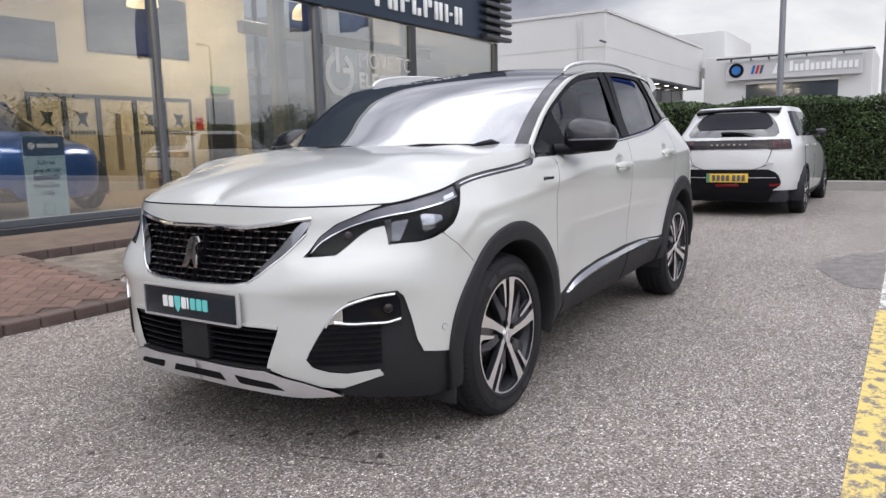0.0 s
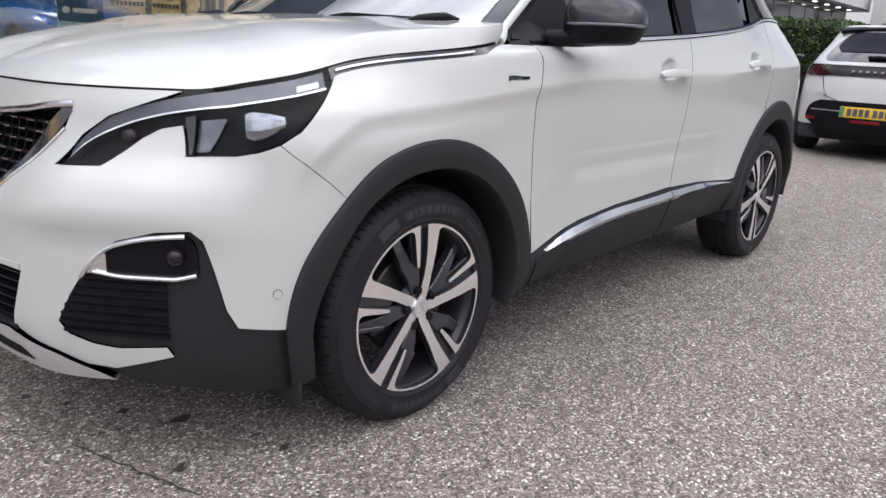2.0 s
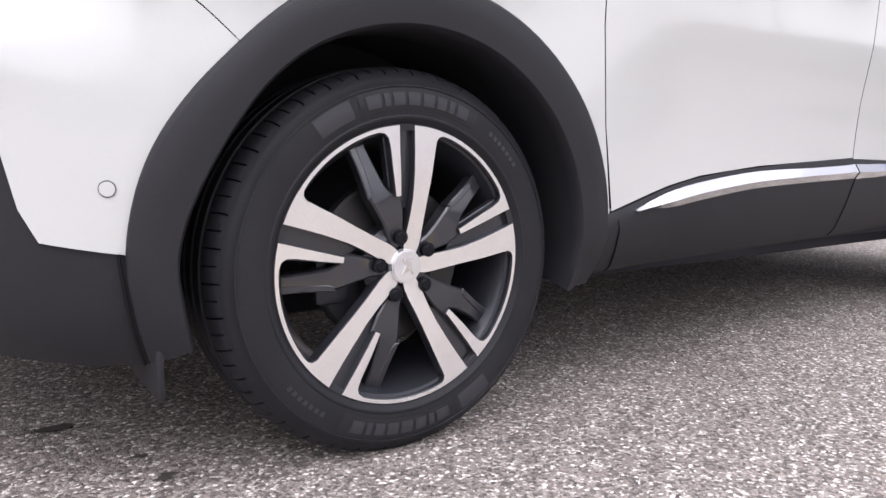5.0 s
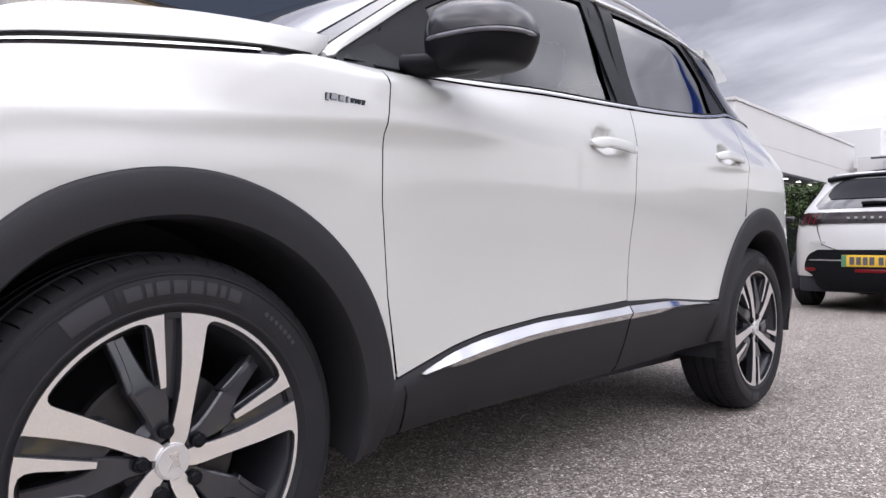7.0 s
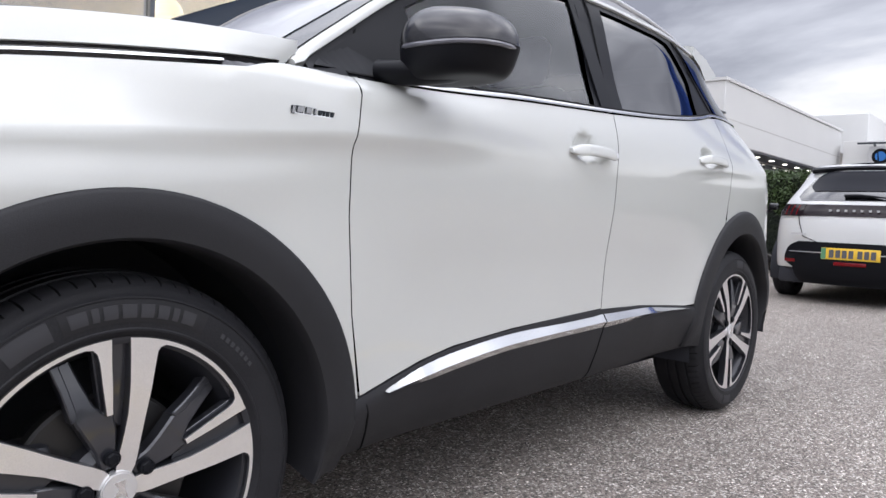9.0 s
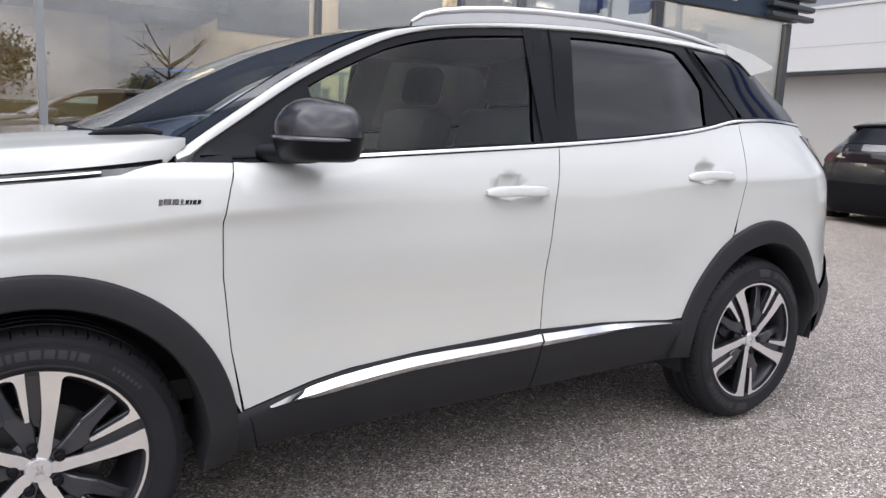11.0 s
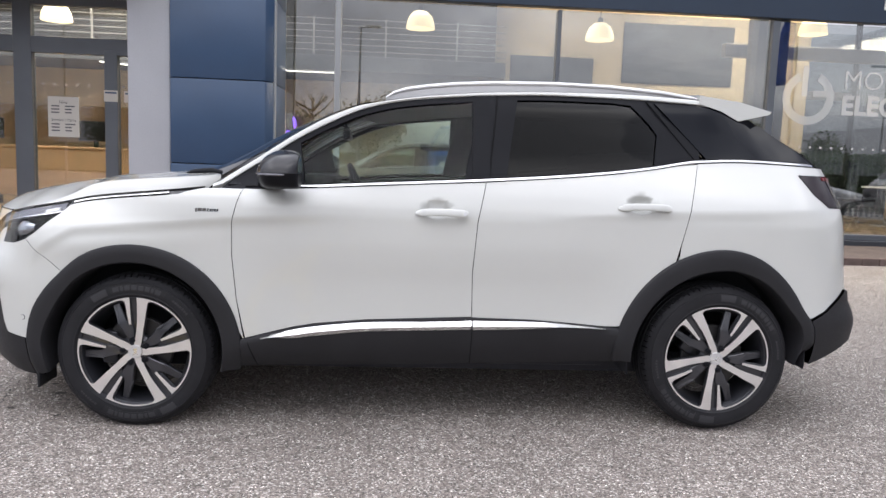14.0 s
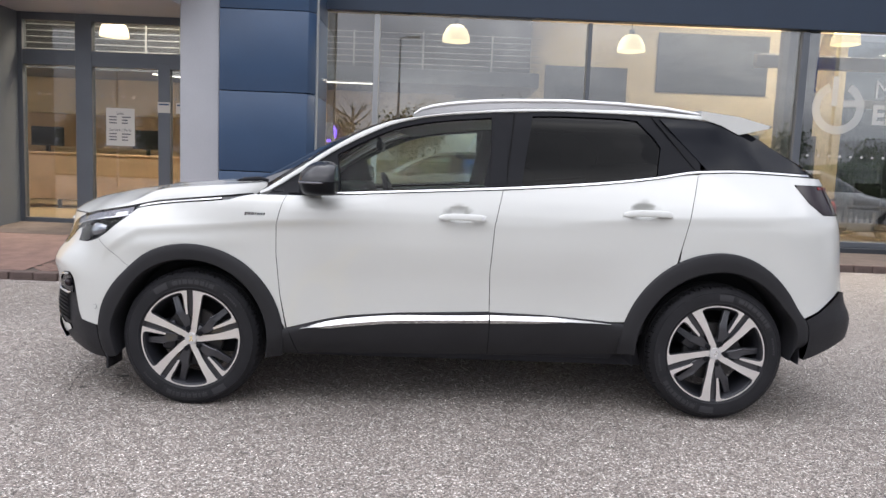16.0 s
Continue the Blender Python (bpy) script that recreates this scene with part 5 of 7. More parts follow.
        casting("spoke_branch", polar(arm, turn), lambda r: .010 + .022 * max(0, (r - .128) / .10) ** 1.2 + .006 * max(0, (.09 - r) / .05), .030, .0035, anthracite, anthracite, rim)
        casting("branch_bevel", polar([(.150, 33.8), (.19, 31.6), (.2290, 30.6), (.2300, 34.4), (.19, 35.6), (.1615, 37.6), (.140, 40), (.1405, 36)], turn), lambda r: .0085 + .022 * max(0, (r - .128) / .10) ** 1.2, .024, .0022, anthracite, anthracite, rim)
        casting("channel_floor", polar([(.10, 4), (.17, 3), (.2470, 4.5), (.2470, 19), (.17, 19.5), (.128, 20)], turn), lambda r: .014 + .006 * (.25 - r) / .12, .016, .001, anthracite, anthracite, rim)
        n_a = radians(turn + 20)
        cx, cz = .054 * math.cos(n_a), .054 * math.sin(n_a)
        bm = rod_bm((cx, .004, cz), (cx, .034, cz), .0128, .0138, seg=24)
        add_rod(bm, (cx, .0015, cz), (cx, .006, cz), .0085, .0128, seg=6)
        part("wheel_nut", bm, satin_black, rim)
    bm = bmesh.new()
    bmesh.ops.create_cone(bm, cap_ends=True, segments=40, radius1=.0325, radius2=.0295, depth=.012, matrix=pose(0, .009, 0, 90, 0, 0))
    bmesh.ops.bevel(bm, geom=[e for e in bm.edges if abs(e.verts[0].co.y - e.verts[1].co.y) < 1e-5 and e.verts[0].co.y < .005], offset=.002, segments=2, affect="EDGES")
    part("centre_cap", bm, satin_silver, rim)
    part("cap_mark", prism_bm([(-.012, -.016), (.004, -.008), (.014, -.016), (.008, .004), (.010, .016), (-.010, .014), (-.002, .002)], .0022, .0045), chrome, rim)
    v, f = lathe([(.02, .06), (.145, .06), (.150, .065), (.150, .085), (.02, .09)], 60)
    obj("brake_disc", v, f, material("brake_steel", (.050, .049, .050), rough=.40, metal=.7), rim)
    part("brake_calliper", box_bm(-.160, .042, -.065, -.088, .12, .085, bevel=.014), barrel_dark, rim)
    v, f = lathe([(.01, .020), (.058, .020), (.074, .034), (.078, .07)], 40)
    obj("hub", v, f, barrel_dark, rim)
    return rim


wheel_f = make_wheel(82)
wheel_f.parent, wheel_f.matrix_local = suv, pose(.001, -.868, .329)
wheel_f.name = "wheel"
others = ((2.675, -1, 46), (0, 1, 82), (2.675, 1, 46))
for x, s, turn in others:
    c = copy_thing(wheel_f, Matrix.Identity(4))
    c.parent = suv
    if s < 0:
        c.matrix_local = pose(x, -.866, .343) @ pose(0, 0, 0, 0, 82 - turn, 0)
    else:
        c.matrix_local = pose(x, .866, .343 if x > 1 else .331, 0, 0, 180)

# ---------------------------------------------------------------- ground


def ground_z(x, y):
    """The tarmac climbs a little towards the showroom and towards the far end."""
    return -(.010 + .012 * (1 - ease(x, .4, 2.3))) * (1 - ease(x, 3, 6)) * (1 - ease(y, 1.8, 3.0)) + .15 * ease(y, 2.4, 5.4) * (1 + 0 * x) + .10 * ease(x, 3.5, 9.5) * (1 - ease(y, 3.0, 6.0))


def tarmac_material():
    """Stone chippings of mixed tone, each with a dark joint round it, in worn bitumen."""
    m = bpy.data.materials.new("tarmac")
    m.use_nodes = True
    nt, b = m.node_tree, m.node_tree.nodes["Principled BSDF"]
    N = nt.nodes.new
    co = N("ShaderNodeTexCoord")
    warp, wv = N("ShaderNodeTexNoise"), N("ShaderNodeVectorMath")
    warp.inputs["Scale"].default_value, warp.inputs["Detail"].default_value = 90, 2
    wv.operation = "MULTIPLY_ADD"
    wv.inputs[1].default_value = (.009, .009, .0)
    nt.links.new(co.outputs["Object"], warp.inputs["Vector"])
    nt.links.new(warp.outputs["Color"], wv.inputs[0])
    nt.links.new(co.outputs["Object"], wv.inputs[2])

    def noise(scale, detail, rough=.5):
        n = N("ShaderNodeTexNoise")
        n.inputs["Scale"].default_value, n.inputs["Detail"].default_value, n.inputs["Roughness"].default_value = scale, detail, rough
        nt.links.new(co.outputs["Object"], n.inputs["Vector"])
        return n.outputs["Fac"]

    def cells(scale, feature):
        v = N("ShaderNodeTexVoronoi")
        v.feature = feature
        v.inputs["Scale"].default_value = scale
        nt.links.new(wv.outputs[0], v.inputs["Vector"])
        return v

    def span(value, a, b_, c, d):
        r = N("ShaderNodeMapRange")
        r.inputs["From Min"].default_value, r.inputs["From Max"].default_value = a, b_
        r.inputs["To Min"].default_value, r.inputs["To Max"].default_value = c, d
        nt.links.new(value, r.inputs["Value"])
        return r.outputs[0]

    def times(a, b_):
        q = N("ShaderNodeMath")
        q.operation = "MULTIPLY"
        nt.links.new(a, q.inputs[0])
        nt.links.new(b_, q.inputs[1])
        return q.outputs[0]
    chips, edge, small = cells(150, "F1"), cells(150, "DISTANCE_TO_EDGE"), cells(330, "F1")
    sep, sep2 = N("ShaderNodeSeparateColor"), N("ShaderNodeSeparateColor")
    nt.links.new(chips.outputs["Color"], sep.inputs[0])
    nt.links.new(small.outputs["Color"], sep2.inputs[0])
    ramp = N("ShaderNodeValToRGB")
    cr_ = ramp.color_ramp
    cr_.elements[0].position, cr_.elements[0].color = .06, (.100, .088, .080, 1)
    cr_.elements[1].position, cr_.elements[1].color = .97, (.80, .76, .71, 1)
    for at, tone_c in ((.34, (.240, .206, .184, 1)), (.72, (.332, .286, .255, 1)), (.88, (.50, .455, .415, 1))):
        cr_.elements.new(at).color = tone_c
    nt.links.new(sep.outputs[0], ramp.inputs[0])
    k = times(span(edge.outputs["Distance"], .02, .13, .55, 1.08), span(sep2.outputs[1], 0, 1, .80, 1.20))
    k = times(k, span(noise(.55, 5), .3, .7, .88, 1.14))
    k = times(k, span(noise(11, 3), .3, .7, .90, 1.10))
    k = times(k, span(noise(3.2, 8, .7), .61, .72, 1.0, .50))
    k = times(k, span(noise(34, 4, .6), .66, .72, 1.0, .45))
    stones = cells(105, "F1")
    sep3 = N("ShaderNodeSeparateColor")
    nt.links.new(stones.outputs["Color"], sep3.inputs[0])
    pale = times(span(sep3.outputs[0], .84, .90, 0, 1), span(stones.outputs["Distance"], .22, .42, 1, 0))
    k = times(k, span(pale, 0, 1, 1.0, 2.3))
    pit = times(span(sep3.outputs[1], .82, .88, 0, 1), span(stones.outputs["Distance"], .20, .42, 1, 0))
    k = times(k, span(pit, 0, 1, .97, .30))
    sc = N("ShaderNodeVectorMath")
    sc.operation = "SCALE"
    nt.links.new(ramp.outputs[0], sc.inputs[0])
    nt.links.new(k, sc.inputs["Scale"])
    nt.links.new(sc.outputs[0], b.inputs["Base Color"])
    bn = N("ShaderNodeBump")
    bn.inputs["Strength"].default_value, bn.inputs["Distance"].default_value = .6, .004
    nt.links.new(span(edge.outputs["Distance"], .0, .25, 0, 1), bn.inputs["Height"])
    nt.links.new(bn.outputs[0], b.inputs["Normal"])
    b.inputs["Roughness"].default_value = .82
    return m


def worn_paint(name, colour, keep):
    """Road paint with bare patches of stone."""
    m = bpy.data.materials.new(name)
    m.use_nodes = True
    nt, b = m.node_tree, m.node_tree.nodes["Principled BSDF"]
    co, n1, r, mx = nt.nodes.new("ShaderNodeTexCoord"), nt.nodes.new("ShaderNodeTexNoise"), nt.nodes.new("ShaderNodeMapRange"), nt.nodes.new("ShaderNodeMix")
    n1.inputs["Scale"].default_value, n1.inputs["Detail"].default_value, n1.inputs["Roughness"].default_value = 14, 10, .75
    nt.links.new(co.outputs["Object"], n1.inputs["Vector"])
    r.inputs["From Min"].default_value, r.inputs["From Max"].default_value = keep - .04, keep + .04
    nt.links.new(n1.outputs["Fac"], r.inputs["Value"])
    mx.data_type = "RGBA"
    nt.links.new(r.outputs[0], mx.inputs[0])
    mx.inputs[6].default_value, mx.inputs[7].default_value = (*colour, 1), (.17, .155, .145, 1)
    nt.links.new(mx.outputs[2], b.inputs["Base Color"])
    b.inputs["Roughness"].default_value = .75
    return m


tarmac = tarmac_material()
gx = np.unique(np.concatenate([[-900, -300, -120, -60, -30, -15, -10], np.arange(-8, 16.01, .5), [18, 22, 30, 60, 120, 300, 900]]))
gy = np.unique(np.concatenate([[-900, -300, -120, -60, -30, -15], np.arange(-8, 8.01, .4), [9, 12, 20, 40, 120, 300, 900]]))
GX, GY = np.meshgrid(gx, gy, indexing="ij")
gp = np.stack([GX, GY, ground_z(GX, GY)], -1)
tagged(obj("ground", gp.reshape(-1, 3), grid_faces(len(gx), len(gy)), tarmac), "light grey stone-chipped tarmac forecourt with dark stains", "ground", kind="structure")


def stripe(x0, y0, x1, y1, mat, label):
    xs = np.linspace(x0, x1, 14)
    p = np.array([[(x, y, float(ground_z(x, y)) + .004) for y in np.linspace(y0, y1, 4)] for x in xs])
    tagged(obj("parking_line", p.reshape(-1, 3), grid_faces(14, 4), mat), label, "road marking", kind="structure")


yellow = worn_paint("worn_yellow_paint", (.66, .50, .16), .53)
white_line = worn_paint("worn_white_paint", (.66, .65, .62), .52)
stripe(-3.2, -1.345, 2.72, -1.225, yellow, "worn yellow painted line on the tarmac")
stripe(2.78, -1.345, 6.9, -1.235, white_line, "faded white parking line on the tarmac")
stripe(.42, -4.6, .54, -1.345, yellow, "worn yellow cross line on the tarmac")

stain_mat = material("oil_stain", (.050, .043, .039), rough=.7, var=.3, vscale=30)
rng = random.Random(5)
spots = ((-.53, .485, .028), (-.62, .637, .016), (-.40, .168, .016), (-.65, .265, .022), (-.415, .273, .010), (-.72, .79, .012), (-.79, .91, .014), (-.85, 1.40, .022), (-.94, 1.0, .012), (-1.18, 1.26, .016), (-.54, 1.05, .014), (-.75, 1.36, .018), (1.14, .18, .008), (1.28, .27, .008), (1.09, .48, .010), (.42, .35, .008), (-.36, -.53, .008))
for k, (x, y, r) in enumerate(spots):
    pts = [(x + r * (.35 + 1.5 * rng.random()) * math.cos(a), y + r * (.25 + .9 * rng.random()) * math.sin(a)) for a in np.linspace(0, 2 * math.pi, 14, endpoint=False)]
    obj_s = obj("oil_stain", [(a, b, float(ground_z(a, b)) + .0035) for a, b in pts], [tuple(range(14))], stain_mat, smooth=False)
    tagged(obj_s, "small dark oil stain soaked into the tarmac", "stain", "oil stains", kind="structure")
# a patch of darker tarmac beside the white line
damp = material("damp_tarmac", (.165, .150, .140), rough=.6, var=.3, vscale=9, grain=.75, gscale=150, bump=.5)
pts = dense([(5.15, -1.235), (3.50, -1.235), (3.46, -1.10), (3.56, -.98), (3.95, -.84), (4.40, -.70), (4.66, -.78), (4.85, -.90), (5.05, -.98)], .05)
pts = [(a + rng.uniform(-.025, .025), b + rng.uniform(0, .03)) for a, b in pts]
tagged(obj("damp_patch", [(a, b, float(ground_z(a, b)) + .004) for a, b in pts], [tuple(range(len(pts)))], damp, smooth=False), "darker ragged patch in the tarmac beside a parking line", "patch", kind="structure")
dirt = material("dirty_tarmac", (.125, .110, .098), rough=.85, var=.45, vscale=5, grain=.6, gscale=130, bump=.5)
pts = dense([(.70, 5.36), (.70, 4.05), (1.4, 4.35), (2.4, 4.55), (3.6, 4.80), (4.6, 5.10), (5.0, 5.36)], .07)
xs_d = [(a + rng.uniform(-.03, .03), min(5.38, b + rng.uniform(-.05, .05))) for a, b in pts]
tagged(obj("dirt_patch", [(a, b, float(ground_z(a, b)) + .012) for a, b in xs_d], [tuple(range(len(xs_d)))], dirt, smooth=False), "dirty darker tarmac in the corner below the kerb", "patch", kind="structure")
crack = [(-.80 + .009 * k + .012 * rng.random(), .53 - .031 * k + .015 * rng.random()) for k in range(14)]
cv = []
for a, b in crack:
    w = .0015 + .004 * rng.random() ** 2
    cv += [(a, b - w, float(ground_z(a, b)) + .0035), (a + .004, b + w, float(ground_z(a, b)) + .0035)]
tagged(obj("tarmac_crack", cv, [(2 * k, 2 * k + 2, 2 * k + 3, 2 * k + 1) for k in range(13)], stain_mat, smooth=False), "short dark crack running through the tarmac", "crack", kind="structure")

# ---------------------------------------------------------------- paved apron with kerbs
brick_mat = material("clay_paver", (.150, .092, .076), rough=.85, var=.18, vscale=7, grain=.22, gscale=140, bump=.3, island=.22)
joint_mat = material("sandy_joint", (.070, .056, .048), rough=.95, var=.2, vscale=20)
kerb_mat = material("dark_brick_kerb", (.105, .074, .065), rough=.85, var=.2, vscale=6, grain=.2, gscale=120, bump=.3, island=.15)


def apron_z(y):
    return .105 + .145 * float(ease(y, 3.2, 5.6)) + .06 * float(ease(y, 5.4, 6.6))


ys_a = np.linspace(3.32, 5.42, 8)
p = np.array([[(x, y, apron_z(y) - .012) for y in ys_a] for x in (-9.0, .60)])
apron = obj("pavement", p.reshape(-1, 3), grid_faces(2, 8), joint_mat)
tagged(apron, "raised apron of red clay pavers laid in herringbone", "pavement", kind="structure")
apron.data.polygons.foreach_set("use_smooth", [False] * len(apron.data.polygons))
p = np.array([[(x, y, apron_z(y)) for y in (5.40, 5.9, 6.50)] for x in (-9.0, 13.0)])
strip_pave = obj("pavement", p.reshape(-1, 3), grid_faces(2, 3), material("paver_strip", (.075, .056, .050), rough=.88, var=.25, vscale=5, grain=.25, gscale=90, bump=.4))
tagged(strip_pave, "narrow paved strip along the showroom glass", "pavement", kind="structure")


def kerb(x0, x1, y, top, height, n_mesh, label, along="x"):
    k = thing("kerb", Matrix.Identity(4), label, "kerb", kind="structure")
    n = int(abs(x1 - x0) / .225)
    for i in range(n):
        o = new("kerb_block", n_mesh)
        o.parent = k
        a = x0 + (x1 - x0) * (i + .5) / n
        if along == "x":
            o.matrix_local = pose(a, y, top(a, y) - height) @ pose(0, 0, 0, rng.uniform(-.6, .6), rng.uniform(-.5, .5), rng.uniform(-.6, .6))
        else:
            o.matrix_local = pose(y, a, top(y, a) - height, math.degrees(math.atan((top(y, a + .1) - top(y, a - .1)) / .2)), 0, 0) @ pose(0, 0, 0, 0, 0, 90)
    return k


def block_mesh(name, w, d, h, mat, bevel=.008):
    bm = box_bm(-w / 2, -d / 2, 0, w / 2, d / 2, h, bevel=bevel, seg=1)
    me = bpy.data.meshes.new(name)
    bm.to_mesh(me)
    bm.free()
    me.materials.append(mat)
    return me


kb = block_mesh("kerb_block", .221, .125, .30, kerb_mat)
kerb(-9.0, .66, 3.32, lambda x, y: apron_z(y), .30, kb, "dark brick kerb at the apron's edge")
kerb(3.40, 5.36, .62, lambda x, y: apron_z(y), .30, kb, "dark brick kerb turning the apron's corner", along="y")
kerb(-9.0, 13.0, 5.42, lambda x, y: apron_z(5.44), .30, kb, "dark brick kerb below the showroom glass")
pav = block_mesh("paver", .1975, .0975, .05, brick_mat, .005)
# plain herringbone: rows of L-shaped pairs, stepped by one brick width
placed = []
for r in range(-40, 41):
    for c in range(-30, 31):
        x0, y0 = r * .1 + c * .4, r * .1
        for turn, cx, cy in ((0, x0 + .1, y0 + .05), (90, x0 + .25, y0)):
            placed.append((cx, cy, turn))
for cx, cy, turn in placed:
    a = radians(45)
    x, y = -1.1 + cx * math.cos(a) - cy * math.sin(a), 4.35 + cx * math.sin(a) + cy * math.cos(a)
    if -2.75 < x < .60 and 3.42 < y < 5.34 and len(apron.children) < 360:
        o = new("paver", pav)
        o.parent = apron
        slope = math.degrees(math.atan((apron_z(y + .1) - apron_z(y - .1)) / .2))
        o.matrix_local = pose(x, y, apron_z(y) - .05 + rng.uniform(-.0015, .0015), slope, 0, 0) @ pose(0, 0, 0, 0, 0, 45 + turn)
sail_v = np.array([[(x, y, apron_z(y) - .004) for y in (3.40, 3.9, 4.5, 5.36)] for x in (-9.0, -2.72)])
tagged(obj("pavement", sail_v.reshape(-1, 3), grid_faces(2, 4), brick_mat), "clay paving running on along the showroom", "pavement", kind="structure")

# ---------------------------------------------------------------- showroom
GLASS_Y, FLOOR_Z = 6.54, .34
fascia_blue = material("blue_cladding", (.026, .060, .125), rough=.38, var=.06, vscale=2, grain=.03, gscale=60, coat=.15)
fascia_dark = material("navy_fascia", (.010, .023, .047), rough=.46, var=.06, vscale=2)
grey_panel = material("grey_cladding", (.37, .38, .405), rough=.45, var=.05, vscale=1.5, grain=.03, gscale=60)
grey_frame = material("grey_aluminium", (.105, .115, .13), rough=.4, metal=.3, var=.06, vscale=3)
light_frame = material("pale_aluminium", (.34, .35, .36), rough=.38, metal=.4, var=.05, vscale=3)
dark_frame = material("dark_aluminium", (.045, .050, .058), rough=.4, metal=.3)
cream = material("cream_plaster", (.56, .47, .33), rough=.85, var=.05, vscale=1.2, grain=.03, gscale=50)
floor_tan = material("tan_floor_tile", (.30, .215, .125), rough=.32, var=.10, vscale=1.0)
ceil_mat = material("ceiling_white", (.55, .54, .52), rough=.9, var=.03)
door_glass = thin_glass("entrance_glass", (.82, .84, .84), gloss=.07)
shop_glass = thin_glass("showroom_glass", (.73, .75, .75), gloss=.20)
wood = material("honey_wood", (.52, .35, .21), rough=.45, var=.14, vscale=4, grain=.08, gscale=60)
warm_glow = material("lamp_shade_glow", (.9, .82, .62), rough=.5, emit=(1.0, .80, .48), strength=1.3)
tube_glow = material("strip_lamp_glow", (.95, .95, .95), rough=.5, emit=(1.0, .94, .84), strength=3.2)
far_pane = material("dim_pane", (.20, .17, .12), rough=.2)
poster_grey = material("grey_poster", (.040, .045, .055), rough=.5, var=.3, vscale=1.5)
paper = material("white_paper", (.52, .50, .46), rough=.8)
ink = material("printed_ink", (.10, .10, .11), rough=.8)
decal = material("frosted_decal", (.62, .63, .63), rough=.55)
dn = decal.node_tree
veil, see = dn.nodes.new("ShaderNodeMixShader"), dn.nodes.new("ShaderNodeBsdfTransparent")
veil.inputs[0].default_value = .38
dn.links.new(see.outputs[0], veil.inputs[1])
dn.links.new(dn.nodes["Principled BSDF"].outputs[0], veil.inputs[2])
dn.links.new(veil.outputs[0], dn.nodes["Material Output"].inputs["Surface"])


def solid(name, x0, y0, z0, x1, y1, z1, mat, label, kind="structure", category="", bevel=.006):
    ob = part(name, box_bm(x0, y0, z0, x1, y1, z1, bevel=bevel, seg=1), mat, angle=30)
    return tagged(ob, label, category or name.split("_")[0], kind=kind)


solid("floor", -9.0, 6.60, FLOOR_Z - .2, 11.9, 14.0, FLOOR_Z, floor_tan, "polished tan showroom floor", category="floor")
solid("wall_back", -9.0, 11.8, FLOOR_Z, 9.6, 12.0, 5.4, cream, "cream plastered back wall of the showroom", category="wall")
solid("wall_side", -9.2, 6.6, FLOOR_Z, -9.0, 14.0, 5.4, cream, "cream side wall of the showroom", category="wall")
solid("ceiling", -9.2, 6.5, 5.4, 12.0, 14.0, 5.6, ceil_mat, "white showroom ceiling", category="ceiling")
solid("roof", -10, 6.62, 5.62, 12.0, 14.2, 5.8, grey_panel, "flat grey roof of the showroom", category="roof")
solid("mezzanine", -9.0, 9.6, 2.72, 2.95, 11.8, 2.98, grey_frame, "grey edged mezzanine floor inside the showroom", category="floor")
solid("mezzanine_wall", -9.0, 11.1, 2.98, 2.95, 11.2, 5.4, cabin_dark, "dark glazed offices above the mezzanine", category="wall")
rail = thing("mezzanine_rail", Matrix.Identity(4), "slim steel guard rail along the mezzanine", "railing")
for k in range(6):
    part("rail_bar", rod_bm((-9.0, 9.62, 3.06 + k * .105), (2.95, 9.62, 3.06 + k * .105), .008, seg=6), light_frame, rail)
for k in range(10):
    part("rail_post", box_bm(-8.9 + k * 1.22, 9.605, 2.98, -8.87 + k * 1.22, 9.635, 3.62), light_frame, rail)
solid("fascia", -.36, 6.46, 3.29, 12.1, 6.60, 5.5, fascia_dark, "deep navy fascia above the showroom glass", category="fascia")
solid("sill", -.36, 6.40, FLOOR_Z - .16, 12.0, 6.66, FLOOR_Z + .03, dark_frame, "dark metal sill below the showroom glass", category="sill")
solid("sill", -.36, 6.46, FLOOR_Z + .03, 12.0, 6.62, FLOOR_Z + .11, grey_frame, "grey bottom rail of the showroom glazing", category="sill")
glaz = [-.36, .33, 3.20, 6.12, 8.72, 11.95]
for k in range(5):
    a, b = glaz[k], glaz[k + 1]
    pane = part("window_%d" % (k + 1), box_bm(a + .03, GLASS_Y - .008, FLOOR_Z + .10, b - .03, GLASS_Y + .008, 3.26), shop_glass, angle=30)
    pane.visible_shadow = False
    tagged(pane, "tall clear showroom pane reflecting the sky", "window", kind="structure")
for k, (x, w, mt, lab) in enumerate(((.33, .075, light_frame, "pale aluminium mullion"), (3.20, .055, grey_frame, "slim grey mullion"), (6.12, .10, grey_frame, "grey mullion beside a dark post"), (8.72, .16, dark_frame, "broad dark mullion"), (11.92, .14, dark_frame, "dark corner post"))):
    solid("mullion", x - w / 2, GLASS_Y - .06, FLOOR_Z + .1, x + w / 2, GLASS_Y + .10, 3.26, mt, lab + " of the showroom glazing", category="mullion")
solid("post", 6.22, 6.70, FLOOR_Z, 6.42, 6.90, 5.4, dark_frame, "dark steel post behind the showroom glass", category="post")
solid("post", 6.36, 7.6, FLOOR_Z, 6.62, 7.86, 5.4, light_frame, "pale round-edged post inside the showroom", category="post", bevel=.06)
end_pane = part("window_6", box_bm(11.93, 6.62, FLOOR_Z + .1, 11.945, 13.9, 4.6), shop_glass)
end_pane.visible_shadow = False
tagged(end_pane, "glazed end wall of the showroom", "window", kind="structure")
rear_pane = part("window_7", box_bm(9.62, 13.9, FLOOR_Z + .1, 11.9, 13.915, 4.6), shop_glass)
rear_pane.visible_shadow = False
